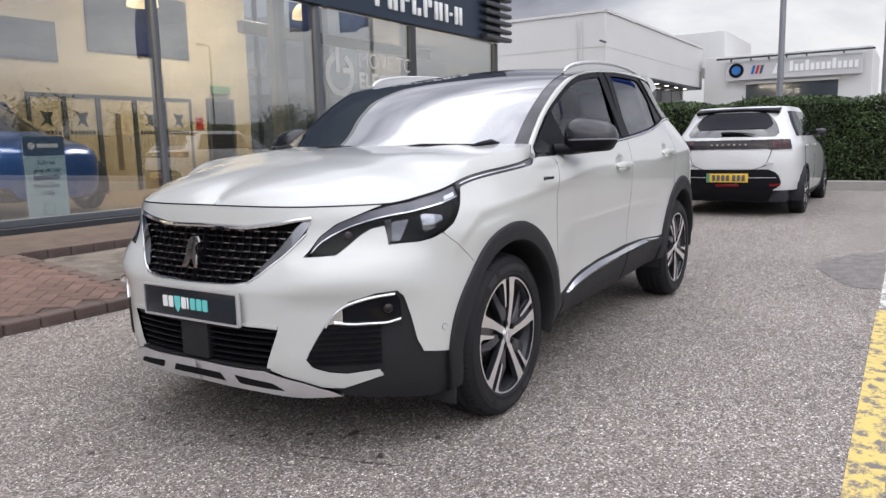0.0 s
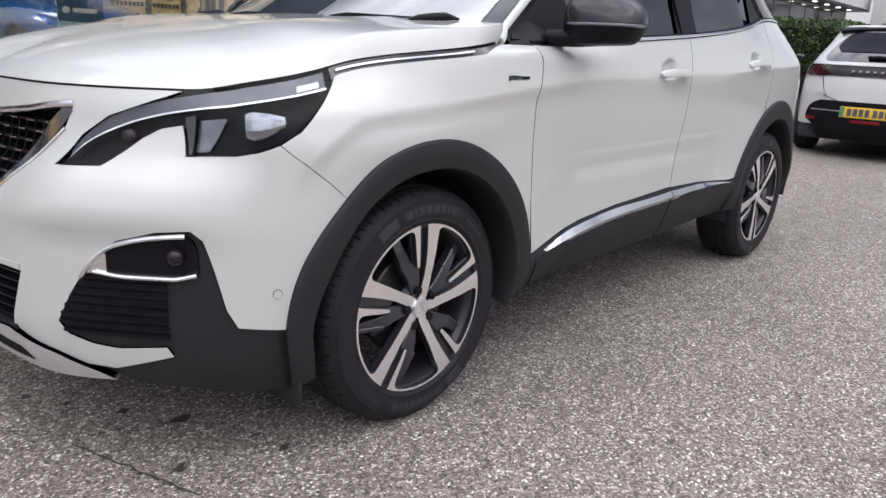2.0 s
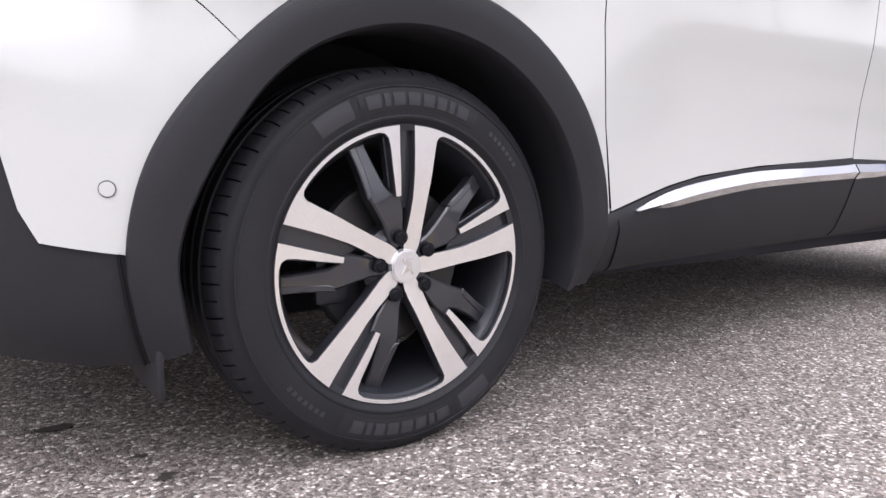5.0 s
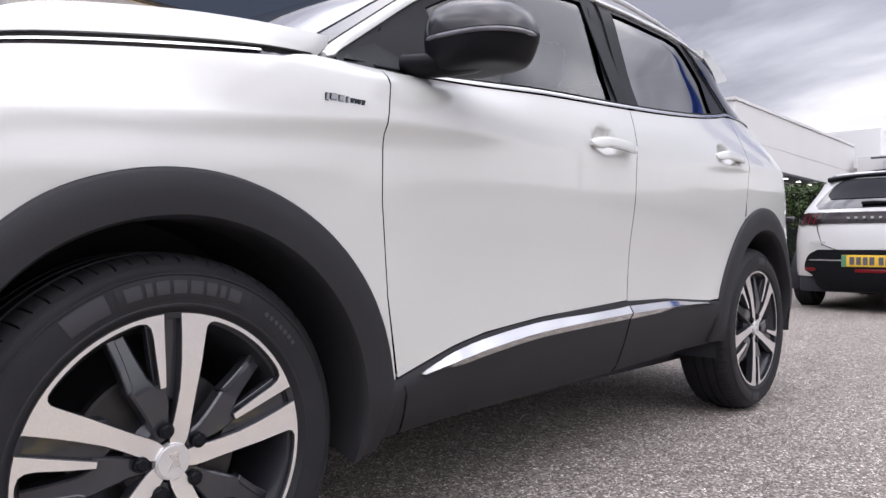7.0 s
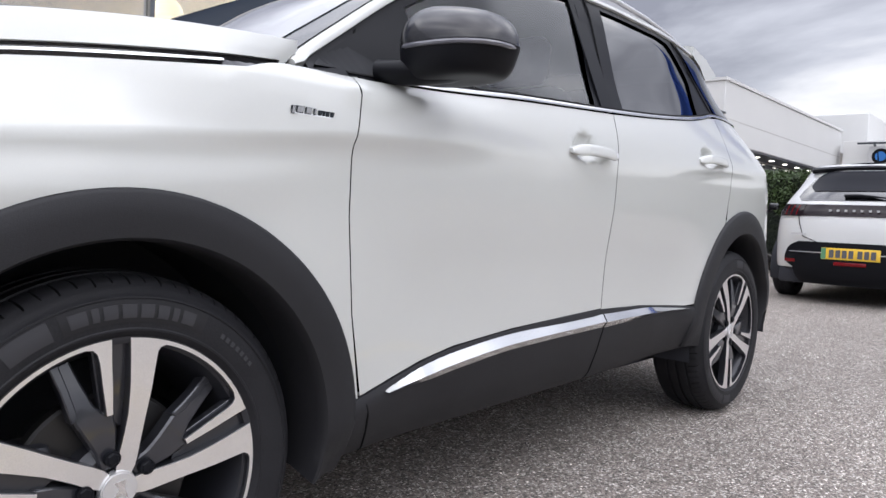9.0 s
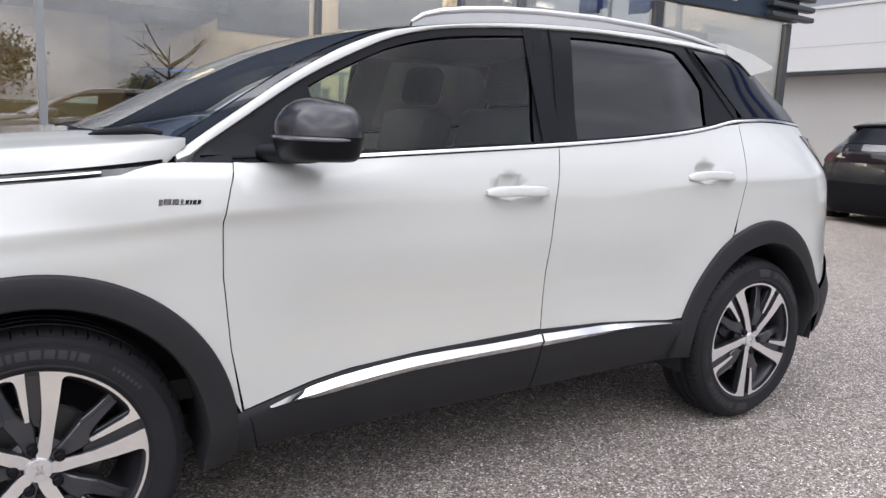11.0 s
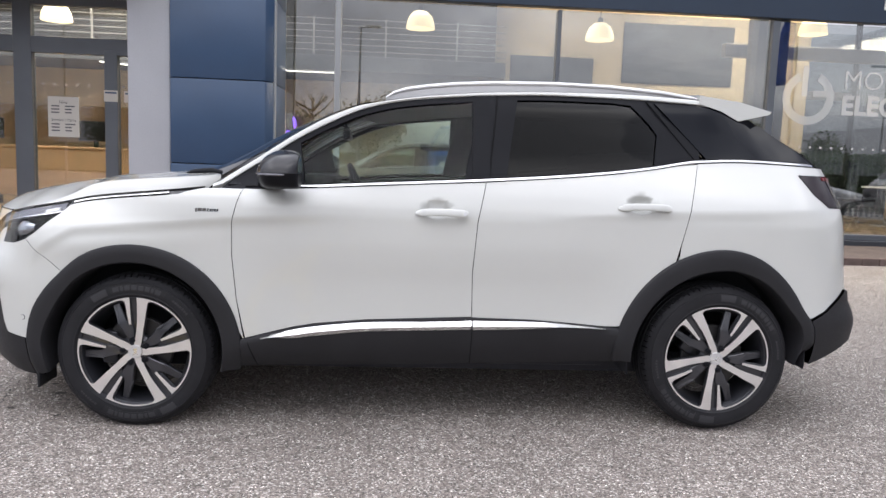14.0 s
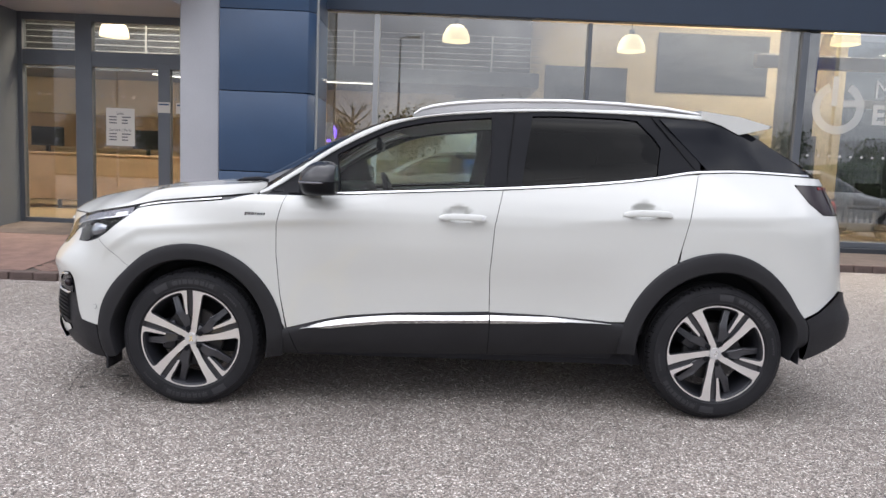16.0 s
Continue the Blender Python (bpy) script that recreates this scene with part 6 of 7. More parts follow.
tagged(rear_pane, "glazed rear corner of the showroom", "window", kind="structure")
for y in (9.0, 11.4, 13.9):
    solid("mullion", 11.88, y - .05, FLOOR_Z, 11.99, y + .05, 5.4, dark_frame, "dark mullion of the glazed end wall", category="mullion")
solid("transom", 6.2, 8.2, 3.05, 11.9, 8.35, 3.25, light_frame, "pale steel transom inside the showroom", category="beam")
solid("transom", 9.6, 13.86, 3.05, 11.95, 13.96, 3.25, light_frame, "pale transom of the rear glazing", category="beam")

def words(text, m, size, mat, parent, name="lettering", bold=0.0):
    cu = bpy.data.curves.new(name, "FONT")
    cu.body, cu.size, cu.extrude, cu.offset = text, size, .0012, bold
    tmp = new(name, cu)
    bpy.context.view_layer.update()
    me = bpy.data.meshes.new_from_object(tmp.evaluated_get(bpy.context.evaluated_depsgraph_get()))
    bpy.data.objects.remove(tmp)
    me.materials.clear()
    me.materials.append(mat)
    # each letter is a piece of its own
    root = list(range(len(me.vertices)))

    def find(i):
        while root[i] != i:
            root[i] = root[root[i]]
            i = root[i]
        return i
    for e in me.edges:
        a, b = e.vertices
        root[find(a)] = find(b)
    groups = {}
    for f in me.polygons:
        groups.setdefault(find(f.vertices[0]), []).append(tuple(f.vertices))
    for faces in (groups.values() if size > .1 else [[tuple(f.vertices) for f in me.polygons]]):
        used = sorted({i for f in faces for i in f})
        at = {i: k for k, i in enumerate(used)}
        piece = bpy.data.meshes.new(name)
        piece.from_pydata([me.vertices[i].co[:] for i in used], [], [tuple(at[i] for i in f) for f in faces])
        piece.materials.append(mat)
        ob = new(name, piece)
        ob.parent = parent
        ob.matrix_local = m
    bpy.data.meshes.remove(me)


# sign on the fascia, as plain shapes, with end fins
sign = thing("fascia_sign", Matrix.Identity(4), "row of pale raised shapes on the navy fascia", "sign")
for k in range(8):
    x = 7.55 + k * .37
    part("letter_block", box_bm(x, 6.425, 3.46, x + .10, 6.46, 3.80, bevel=.006), shape_white, sign)
    part("letter_block", box_bm(x + .16, 6.425, 3.46 if k % 2 else 3.66, x + .26, 6.46, 3.80 if k % 3 else 3.60, bevel=.006), shape_white, sign)
for k in range(6):
    solid("fin", 11.2, 6.30, 3.30 + k * .17, 12.35, 6.47, 3.39 + k * .17, dark_frame, "horizontal dark fin at the fascia's end", category="fin", bevel=.02)

# glass decal
badge = thing("window_decal", pose(6.66, GLASS_Y - .012, 2.28), "white frosted ring mark and words on the showroom glass", "decal")
ring = []
for k in range(41):
    a = radians(115 + 310 * k / 40)
    ring.append([(r * math.cos(a), d, r * math.sin(a)) for r in (.25, .36) for d in (0,)])
obj("ring_mark", np.array(ring).reshape(-1, 3), grid_faces(41, 2), decal, badge, smooth=False)
part("ring_bar", box_bm(-.10, -.002, .02, -.02, .002, .42), decal, badge)
part("ring_bar", box_bm(.06, -.002, .02, .36, .002, .10), decal, badge)


words("MOVE TO", pose(.47, -.002, .14, 90, 0, 0), .36, decal, badge, bold=-.004)
words("ELECTRIC", pose(.47, -.002, -.20, 90, 0, 0), .36, decal, badge, bold=.012)
dots = thing("window_decal", pose(0, GLASS_Y - .012, 1.30), "row of small frosted dots across the glass", "decal")
dot_me = bpy.data.meshes.new("dot")
bmd = bmesh.new()
bmesh.ops.create_cone(bmd, cap_ends=True, segments=12, radius1=.017, radius2=.017, depth=.003, matrix=pose(0, 0, 0, 90, 0, 0))
bmd.to_mesh(dot_me)
dot_me.materials.append(decal)
for k in range(16):
    o = new("dot", dot_me)
    o.parent = dots
    o.matrix_local = pose(6.3 + k * .15, 0, .32)

door_dots = thing("window_decal", pose(0, 6.405, 2.02), "row of small frosted dots across the entrance glass", "decal")
for k in range(16):
    if not (k in (5, 6, 12)):
        o = new("dot", dot_me)
        o.parent = door_dots
        o.matrix_local = pose(-4.30 + k * .14, 0, 0)

# entrance: canopy, column, blue tower, sliding doors
tower = thing("blue_tower", Matrix.Identity(4), "tall tower clad in matt blue metal panels", "cladding", kind="structure")
for k, (z0, z1) in enumerate(((-.05, .11), (.12, 1.10), (1.11, 2.08), (2.09, 3.06), (3.07, 4.04), (4.05, 5.02), (5.03, 6.8))):
    part("panel", prism_bm([(-1.50, 5.54), (-.42, 5.54), (-.345, 5.66), (-.345, 6.6), (-1.50, 6.6)], z0, z1, "xy", bevel=.006), fascia_blue, tower)
part("core", box_bm(-1.49, 5.58, -.05, -.445, 6.5, 6.7), gap_black, tower)
part("edge_trim", box_bm(-.350, 5.70, .0, -.325, 5.76, 6.7), light_frame, tower)
solid("column", -2.0, 5.60, .05, -1.515, 6.4, 6.4, grey_panel, "square grey clad column beside the entrance", category="column", bevel=.01)
solid("column", -5.2, 5.55, .05, -4.42, 6.4, 6.4, material("slate_cladding", (.13, .145, .165), rough=.45, var=.05, vscale=1.5), "broad slate grey clad column at the entrance", category="column", bevel=.01)
solid("canopy", -9.0, 5.20, 3.08, -1.99, 6.40, 3.55, grey_panel, "grey clad canopy over the entrance", category="canopy")
solid("canopy", -9.0, 5.0, 3.55, -1.50, 6.5, 6.4, grey_panel, "grey clad upper wall over the entrance", category="wall")
ent = thing("door_1", Matrix.Identity(4), "grey framed glass entrance doors, closed", "door", kind="structure")
EY = 6.42
for x0, x1, z0, z1 in ((-3.66, -3.44, .2, 3.1), (-2.56, -2.40, .2, 2.46), (-4.45, -2.0, 2.40, 2.60), (-4.45, -4.36, .2, 3.1), (-2.10, -2.0, .2, 3.1), (-4.45, -2.0, 2.98, 3.1), (-4.45, -2.0, .24, .36)):
    flat = .006 if x1 - x0 > 1 else 0
    part("door_frame", box_bm(x0 + flat, EY - .05 + flat, z0, x1 - flat, EY + .06 - flat, z1, bevel=.004, seg=1), grey_frame, ent)
for x0, x1, z0, z1 in ((-4.36, -3.66, .36, 2.4), (-3.44, -2.56, .36, 2.4), (-2.40, -2.10, .36, 2.4), (-4.36, -3.66, 2.6, 2.98), (-3.44, -2.10, 2.6, 2.98)):
    q = part("pane", box_bm(x0, EY - .006, z0, x1, EY + .006, z1), door_glass, ent)
    q.visible_shadow = False
notice = thing("notice", pose(-3.08, EY - .012, 1.62), "white printed opening hours notice stuck on the door", "notice")
part("sheet", box_bm(-.19, -.002, -.25, .19, 0, .25), paper, notice)
words("Sales", pose(-.055, -.003, .165, 90, 0, 0), .052, ink, notice)
words("Service / Parts", pose(-.15, -.003, -.055, 90, 0, 0), .052, ink, notice)
for k, z in enumerate((.125, .085, .045, -.10, -.14, -.18)):
    for a, b in ((-.15, -.05), (.02, .14 if k % 3 == 0 else .10)):
        part("text_bar", box_bm(a, -.004, z, b, -.0025, z + .016), ink, notice)
for x, dy in ((-2.48, .052), (-2.25, .008)):
    nt2 = thing("notice", pose(x, EY - dy, 1.90), "small white and blue notice stuck on the door frame", "notice")
    part("sheet", box_bm(-.085, -.002, -.07, .085, 0, .07), paper, nt2)
    part("text_bar", box_bm(-.07, -.004, .03, .07, -.0025, .05), fascia_blue, nt2)

# inside: desk, lamps, posters, doors, chairs
desk = thing("reception_desk", Matrix.Identity(4), "long honey wood reception desk on the showroom floor", "desk")
part("counter_front", box_bm(-6.4, 8.6, FLOOR_Z + .14, -2.3, 9.3, 1.22, bevel=.02), wood, desk)
for x in (-6.3, -5.1, -3.9, -2.45):
    part("leg", box_bm(x, 8.66, FLOOR_Z, x + .05, 8.71, FLOOR_Z + .14), dark_frame, desk)
part("counter_top", box_bm(-6.45, 8.55, 1.22, -2.25, 9.35, 1.26, bevel=.008), wood, desk)
for x in (-5.4, -3.7, -2.75):
    mon = thing("monitor", pose(x, 8.95, 1.26, 0, 0, 6), "black desktop monitor standing on the desk", "monitor", "desk monitors")
    part("screen", box_bm(-.26, -.02, .10, .26, .02, .42, bevel=.006), satin_black, mon)
    part("stand", box_bm(-.03, -.02, 0, .03, .03, .14), satin_black, mon)
    part("foot", box_bm(-.10, -.08, 0, .10, .08, .012), satin_black, mon)


def pendant(x, y, z):
    L = thing("pendant_lamp", pose(x, y, z), "glowing cream dome pendant lamp hung on a cord", "lamp", "showroom pendants")
    v, f = lathe([(.035, .20), (.10, .185), (.16, .13), (.20, .05), (.215, -.06), (.205, -.06), (.19, .05), (.15, .12), (.09, .17)], 28)
    obj("shade", [(a, c, b) for a, b, c in v], f, warm_glow, L)
    part("cap", rod_bm((0, 0, .19), (0, 0, .27), .04), satin_black, L)
    part("cord", rod_bm((0, 0, .27), (0, 0, 5.38 - z), .006, seg=6), satin_black, L)


for x, y, z in ((-3.85, 8.0, 3.12), (-1.3, 8.0, 3.14), (1.42, 8.0, 3.26), (4.14, 8.0, 3.22), (7.47, 8.0, 3.46)):
    pendant(x, y, z)
# fill light added to brighten the interior; no such fittings hang here
room = new("room_fill", bpy.data.lights.new("room_fill", "AREA"))
for k, (x, y, e) in enumerate(((-3.6, 8.6, 600), (1.4, 8.9, 250), (7.9, 9.2, 380))):
    lp = new("room_fill", bpy.data.lights.new("room_fill", "AREA"))
    lp.data.energy, lp.data.size, lp.data.color = e, 2.2, (1.0, .86, .66)
    lp.matrix_world = pose(x, y, 5.3)
bpy.data.objects.remove(room)
for a, b in (((-3.9, 9.65, 2.70), (-3.0, 10.4, 2.70)), ((-3.0, 10.4, 2.70), (-1.6, 10.4, 2.70)), ((-1.25, 9.75, 2.70), (.0, 9.75, 2.70))):
    L = part("strip_lamp", rod_bm(a, b, .011, seg=8), tube_glow)
    tagged(L, "slim white linear lamp fixed below the mezzanine", "lamp", "strip lamps")
for x0, x1, z0, z1, lab in ((3.35, 5.05, 2.75, 3.45, "wide"), (5.65, 7.95, 3.0, 4.2, "large")):
    P = thing("poster", Matrix.Identity(4), "%s dark grey framed poster on the cream wall" % lab, "poster")
    part("print", box_bm(x0 + .03, 11.765, z0 + .03, x1 - .03, 11.78, z1 - .03), poster_grey, P)
    part("border", box_bm(x0, 11.775, z0, x1, 11.80, z1), dark_frame, P)
pale_door = material("pale_door", (.52, .44, .31), rough=.6, var=.06, vscale=3)
for k, (x, x2) in enumerate(((4.39, 5.05), (5.05, 5.72), (5.72, 6.50), (6.50, 7.19), (7.19, 7.87))):
    plain = k == 2
    D = thing("door_%d" % (k + 2), Matrix.Identity(4), "plain cream inner door with a narrow slit window, closed" if plain else "pale glazed inner panel with a grey emblem, in a grey frame", "door", kind="structure")
    part("leaf", box_bm(x + .05, 11.74, FLOOR_Z, x2 - .05, 11.79, 2.12, bevel=.004), cream if plain else pale_door, D)
    for a, b, c, d in ((x, FLOOR_Z, x + .048, 2.19), (x2 - .048, FLOOR_Z, x2, 2.19), (x + .048, 2.12, x2 - .048, 2.19)):
        part("jamb", box_bm(a, 11.72, b, c, 11.80, d), grey_frame, D)
    m0 = (x + x2) / 2
    if plain:
        part("slit_window", box_bm(m0 - .06, 11.732, .75, m0 + .06, 11.738, 1.85), far_pane, D)
        part("handle", box_bm(x2 - .16, 11.69, 1.30, x2 - .10, 11.74, 1.40), satin_silver, D)
    else:
        part("emblem_plate", prism_bm([(m0 - .12, 1.60), (m0 - .03, 1.66), (m0 + .10, 1.58), (m0 + .06, 1.74), (m0 + .12, 1.86), (m0 - .02, 1.84), (m0 - .12, 1.88), (m0 - .05, 1.72)], 11.73, 11.738), poster_grey, D)
        for j in range(7):
            part("text_bar", box_bm(m0 - .245 + j * .072, 11.732, 1.45, m0 - .195 + j * .072, 11.738, 1.52), poster_grey, D)
dk = thing("door_7", Matrix.Identity(4), "dark open doorway with a grey frame in the back wall", "door", kind="structure")
part("opening", box_bm(8.38, 11.77, FLOOR_Z, 9.0, 11.79, 2.15), cabin_dark, dk)
for a, b, c, d in ((8.32, FLOOR_Z, 8.38, 2.2), (9.0, FLOOR_Z, 9.06, 2.2), (8.32, 2.15, 9.06, 2.22)):
    part("jamb", box_bm(a, 11.72, b, c, 11.80, d), grey_frame, dk)
part("exit_box", box_bm(8.45, 11.70, 2.32, 8.95, 11.79, 2.50, bevel=.01), material("exit_green", (.16, .30, .16), rough=.5), dk)
ext = thing("fire_extinguisher", pose(9.30, 11.3, FLOOR_Z), "red fire extinguisher standing by the back wall", "extinguisher")
red = material("signal_red", (.50, .02, .02), rough=.35, coat=.3)
part("cylinder", rod_bm((0, 0, .02), (0, 0, .46), .08, seg=20), red, ext)
part("neck", rod_bm((0, 0, .46), (0, 0, .56), .08, .02, seg=20), red, ext)
part("valve", box_bm(-.05, -.02, .56, .06, .02, .61), satin_black, ext)
tagged(part("fire_notice", box_bm(8.02, 11.775, 1.55, 8.20, 11.79, 1.80), red), "small red fire notice on the cream wall", "notice")


def office_chair(x, y, turn):
    c = thing("meeting_chair", pose(x, y, FLOOR_Z, 0, 0, turn), "black cantilever meeting chair on bent steel legs", "chair", "meeting chairs")
    part("seat", box_bm(-.24, -.24, .43, .24, .24, .49, bevel=.02), satin_black, c)
    part("backrest", box_bm(-.23, .20, .52, .23, .25, .95, bevel=.02), satin_black, c)
    for s in (-1, 1):
        v, f = tube([(s * .23, .22, .90), (s * .23, .20, .46), (s * .23, -.22, .44), (s * .23, -.24, .02), (s * .23, .22, .02)], .012, 8)
        obj("leg_frame", v, f, chrome, c)


office_chair(9.62, 10.75, 160)
office_chair(10.30, 10.85, -170)
office_chair(11.0, 9.9, -60)
tb = thing("meeting_table", pose(10.35, 10.0, FLOOR_Z), "white round meeting table on a steel foot", "table")
part("tabletop", rod_bm((0, 0, .72), (0, 0, .75), .45, seg=32), shape_white, tb)
part("stem", rod_bm((0, 0, .02), (0, 0, .72), .035), satin_silver, tb)
part("foot", rod_bm((0, 0, 0), (0, 0, .02), .25, seg=24), satin_silver, tb)
glow_sign = thing("wall_emblem", pose(-.97, 11.05, 1.86), "small violet backlit emblem hung inside the glass", "emblem")
violet = material("violet_glow", (.2, .1, .6), emit=(.30, .16, 1.0), strength=2.5)
v, f = tube([(.13 * math.cos(a), 0, .155 * math.sin(a)) for a in np.linspace(0, 2 * math.pi, 24)], .03, 8)
obj("halo", v, f, violet, glow_sign)
part("mark", prism_bm([(-.14, -.2), (-.05, -.2), (.0, -.05), (.08, -.2), (.16, -.2), (.08, .02), (.1, .2), (-.1, .2), (-.05, .0)], -.03, .03), satin_silver, glow_sign)
solid("wall_inner", -1.5, 11.08, FLOOR_Z, 1.48, 11.14, 2.7, cream, "cream inner wall below the mezzanine", category="wall")
brown_panel = material("brown_panelling", (.34, .245, .155), rough=.55, var=.10, vscale=2, grain=.06, gscale=40)
solid("wall_panel", -9.0, 11.02, FLOOR_Z, -1.52, 11.10, 2.02, brown_panel, "warm brown wall panelling behind the reception desk", category="wall")
solid("bulkhead", -9.0, 10.96, 2.03, -1.52, 11.10, 2.71, cream, "cream bulkhead above the brown panelling", category="wall")

# free-standing notice by the glass
st = thing("floor_sign", pose(1.895, 6.9, FLOOR_Z), "pale blue free-standing notice with a navy head", "sign")
pale_blue = material("pale_blue_board", (.52, .74, .88), rough=.45)
navy = material("navy_board", (.05, .11, .24), rough=.45)
part("board", prism_bm(rounded([(-.235, .01), (.235, .01), (.235, .98), (-.235, .98)], .03), -.012, .0, "xz"), pale_blue, st)
part("head", prism_bm(rounded([(-.235, .76), (.235, .76), (.235, .98), (-.235, .98)], .03), -.016, -.012, "xz"), navy, st)
part("foot", box_bm(-.22, -.12, 0, .22, .12, .012), satin_silver, st)
part("text_bar", box_bm(-.08, -.020, .85, .16, -.016, .895), shape_white, st)
part("brand_dot", rod_bm((-.145, -.020, .872), (-.145, -.016, .872), .038, seg=20), shape_white, st)
for k, tx in enumerate(("Talk to", "one of our", "", "Specialists", "today")):
    if tx:
        w = {"Talk to": .20, "one of our": .28, "Specialists": .31, "today": .16}[tx]
        words(tx, pose(-w / 2, -.014, .66 - k * .085, 90, 0, 0), .072, navy, st, bold=.001)
    else:
        part("text_bar", box_bm(-.15, -.016, .49, .15, -.012, .54), navy, st)
v, f = tube([(.065 * math.cos(a), -.014, .16 + .065 * math.sin(a)) for a in np.linspace(0, 2 * math.pi, 25)], .004, 6)
obj("round_mark", v, f, navy, st)

# ---------------------------------------------------------------- smaller parked cars
HB_U = [0, .25, .48, .66, .80, .92, 1.15, 1.7, 2.6, 3.4, 3.9, 4.15, 4.4, 4.65, 4.95]
HB_X = [0, .006, .04, .11, .21, .32, .55, 1.1, 2.0, 2.8, 3.30, 3.53, 3.75, 3.93, 4.05]
HB_Y = [0, .25, .47, .63, .735, .785, .835, .86, .87, .865, .835, .78, .66, .46, 0]


def hskin(u, z, off=0.0):
    """Skin of a small hatchback's left half: tail at x = 0, nose ahead."""
    def base(u, z):
        wr, wf = 1 - ease(u, .55, 1.9), ease(u, 2.3, 3.7)
        rr = glide(z, [.18, .30, .45, .70, .90, .98, 1.04, 1.20, 1.34, 1.44], [.10, .03, 0, .012, .05, .09, .13, .29, .42, .56])
        ff = glide(z, [.18, .30, .45, .66, .78, .88, .97, 1.2, 1.36, 1.44], [-.08, -.02, 0, -.02, -.12, -.50, -.98, -1.38, -1.72, -1.95])
        nn = glide(z, [.18, .26, .40, .66, .90, 1.0, 1.2, 1.36, 1.44], [-.09, -.035, -.01, 0, -.016, -.050, -.145, -.215, -.275])
        y = glide(u, HB_U, HB_Y)
        return np.stack([glide(u, HB_U, HB_X) + rr * wr + ff * wf, y + nn * np.clip(y / .6, 0, 1), z + 0 * y], -1)
    u, z = np.broadcast_arrays(np.asarray(u, float), np.asarray(z, float))
    p, e = base(u, z), 2e-3
    n = np.cross(base(u + e, z) - base(u - e, z), base(u, z + e) - base(u, z - e))
    n /= np.linalg.norm(n, axis=-1, keepdims=True) + 1e-12
    n = np.where((n[..., 1:2] * p[..., 1:2] + n[..., 0:1] * (p[..., 0:1] - 2)) < 0, -n, n)
    return p + n * np.asarray(off, float)[..., None]


def hatchback(m, body_mat, roof_mat, label, detail):
    car = thing("hatchback", m, label, "car")

    def patch(name, us, zs, mat, parent, off=0.0, sides=(-1, 1), join=False, tag=""):
        U, Z = np.meshgrid(us, zs, indexing="ij") if np.ndim(us) == 1 else (us, zs)
        p = hskin(U, Z, off)
        f = grid_faces(*U.shape)
        if join:
            q = np.concatenate([on_side(p[::-1], -1), on_side(p[1:], 1)])
            return obj(name, q.reshape(-1, 3), grid_faces(*q.shape[:2]), mat, parent, tag)
        for s in sides:
            o = obj(name, on_side(p, s).reshape(-1, 3), f, mat, parent, tag)
        return o
    us = np.linspace(0, 4.95, 90)
    zs = np.concatenate([np.linspace(.20, .9, 16), np.linspace(.92, 1.02, 6), np.linspace(1.06, 1.43, 10)])
    U, Z = np.meshgrid(us, zs, indexing="ij")
    p = hskin(U, Z)
    flat = p.reshape(-1, 3)
    keep = []
    for q in grid_faces(*U.shape):
        c = flat[list(q)].mean(0)
        if c[2] < .70 and (math.hypot(c[0] - .76, c[2] - .31) < .345 or math.hypot(c[0] - 3.30, c[2] - .31) < .345):
            continue
        if c[2] < .33 and c[0] < .45:
            continue
        keep.append(q)
    n = len(flat)
    obj("body", np.concatenate([on_side(flat, -1), on_side(flat, 1)]), keep + [tuple(i + n for i in q) for q in keep], body_mat, car)
    top = hskin(us, np.full(90, 1.428))
    rows = [on_side(top, -1) * [1, k, 1] + [0, 0, .016 * (1 - k * k)] for k in np.linspace(1, -1, 9)]
    q = np.stack(rows, 1)
    obj("roof", q.reshape(-1, 3), grid_faces(90, 9), roof_mat, car)
    patch("side_glass", np.linspace(1.0, 3.0, 24), np.linspace(1.03, 1.36, 6), dark_glass, car, .004)
    patch("screen", np.linspace(3.6, 4.95, 16), np.linspace(1.0, 1.38, 6), gloss_black, car, .004, join=False)
    zr = np.linspace(1.030, 1.345, 9)
    ur = np.linspace(0, 1, 16)[:, None] * glide(zr, [1.04, 1.07, 1.16, 1.28, 1.345], [.62, .69, .70, .66, .56])[None]
    patch("rear_screen", ur, np.broadcast_to(zr, ur.shape), hatch_glass, car, .005, join=True, tag="dark rear screen")
    zk = np.linspace(1.125, 1.335, 8)
    uk = np.linspace(0, 1, 16)[:, None] * glide(zk, [1.12, 1.14, 1.18, 1.28, 1.335], [.52, .565, .645, .635, .55])[None]
    patch("screen_band", uk, np.broadcast_to(zk, uk.shape), hatch_band, car, .012, join=True, tag="black band round the top of the rear screen")
    sp = []
    for yk in np.linspace(-1, 1, 15):
        y, back, dz = .53 * yk, .085 * yk * yk, -.022 * yk * yk
        sp += [(.68 + back, y, 1.440 + dz), (.43 + back, y, 1.398 + dz), (.415 + back, y, 1.386 + dz), (.45 + back, y, 1.352 + dz), (.66 + back, y, 1.39 + dz)]
    obj("spoiler", sp, grid_faces(15, 5, wrap_m=True) + [tuple(range(5)), tuple(range(74, 69, -1))], satin_black, car, angle=35)
    zb_h = np.linspace(.20, .612, 12)
    ub_h = np.linspace(0, 1, 14)[:, None] * np.interp(zb_h, [.20, .36, .395, .44, .56, .612], [.56, .58, .66, .68, .62, .50])[None]
    patch("rear_bumper", ub_h, np.broadcast_to(zb_h, ub_h.shape), satin_black, car, .008, join=True, tag="black lower rear bumper")
    patch("sill_trim", np.linspace(1.2, 3.0, 14), np.linspace(.19, .27, 3), satin_black, car, .006)
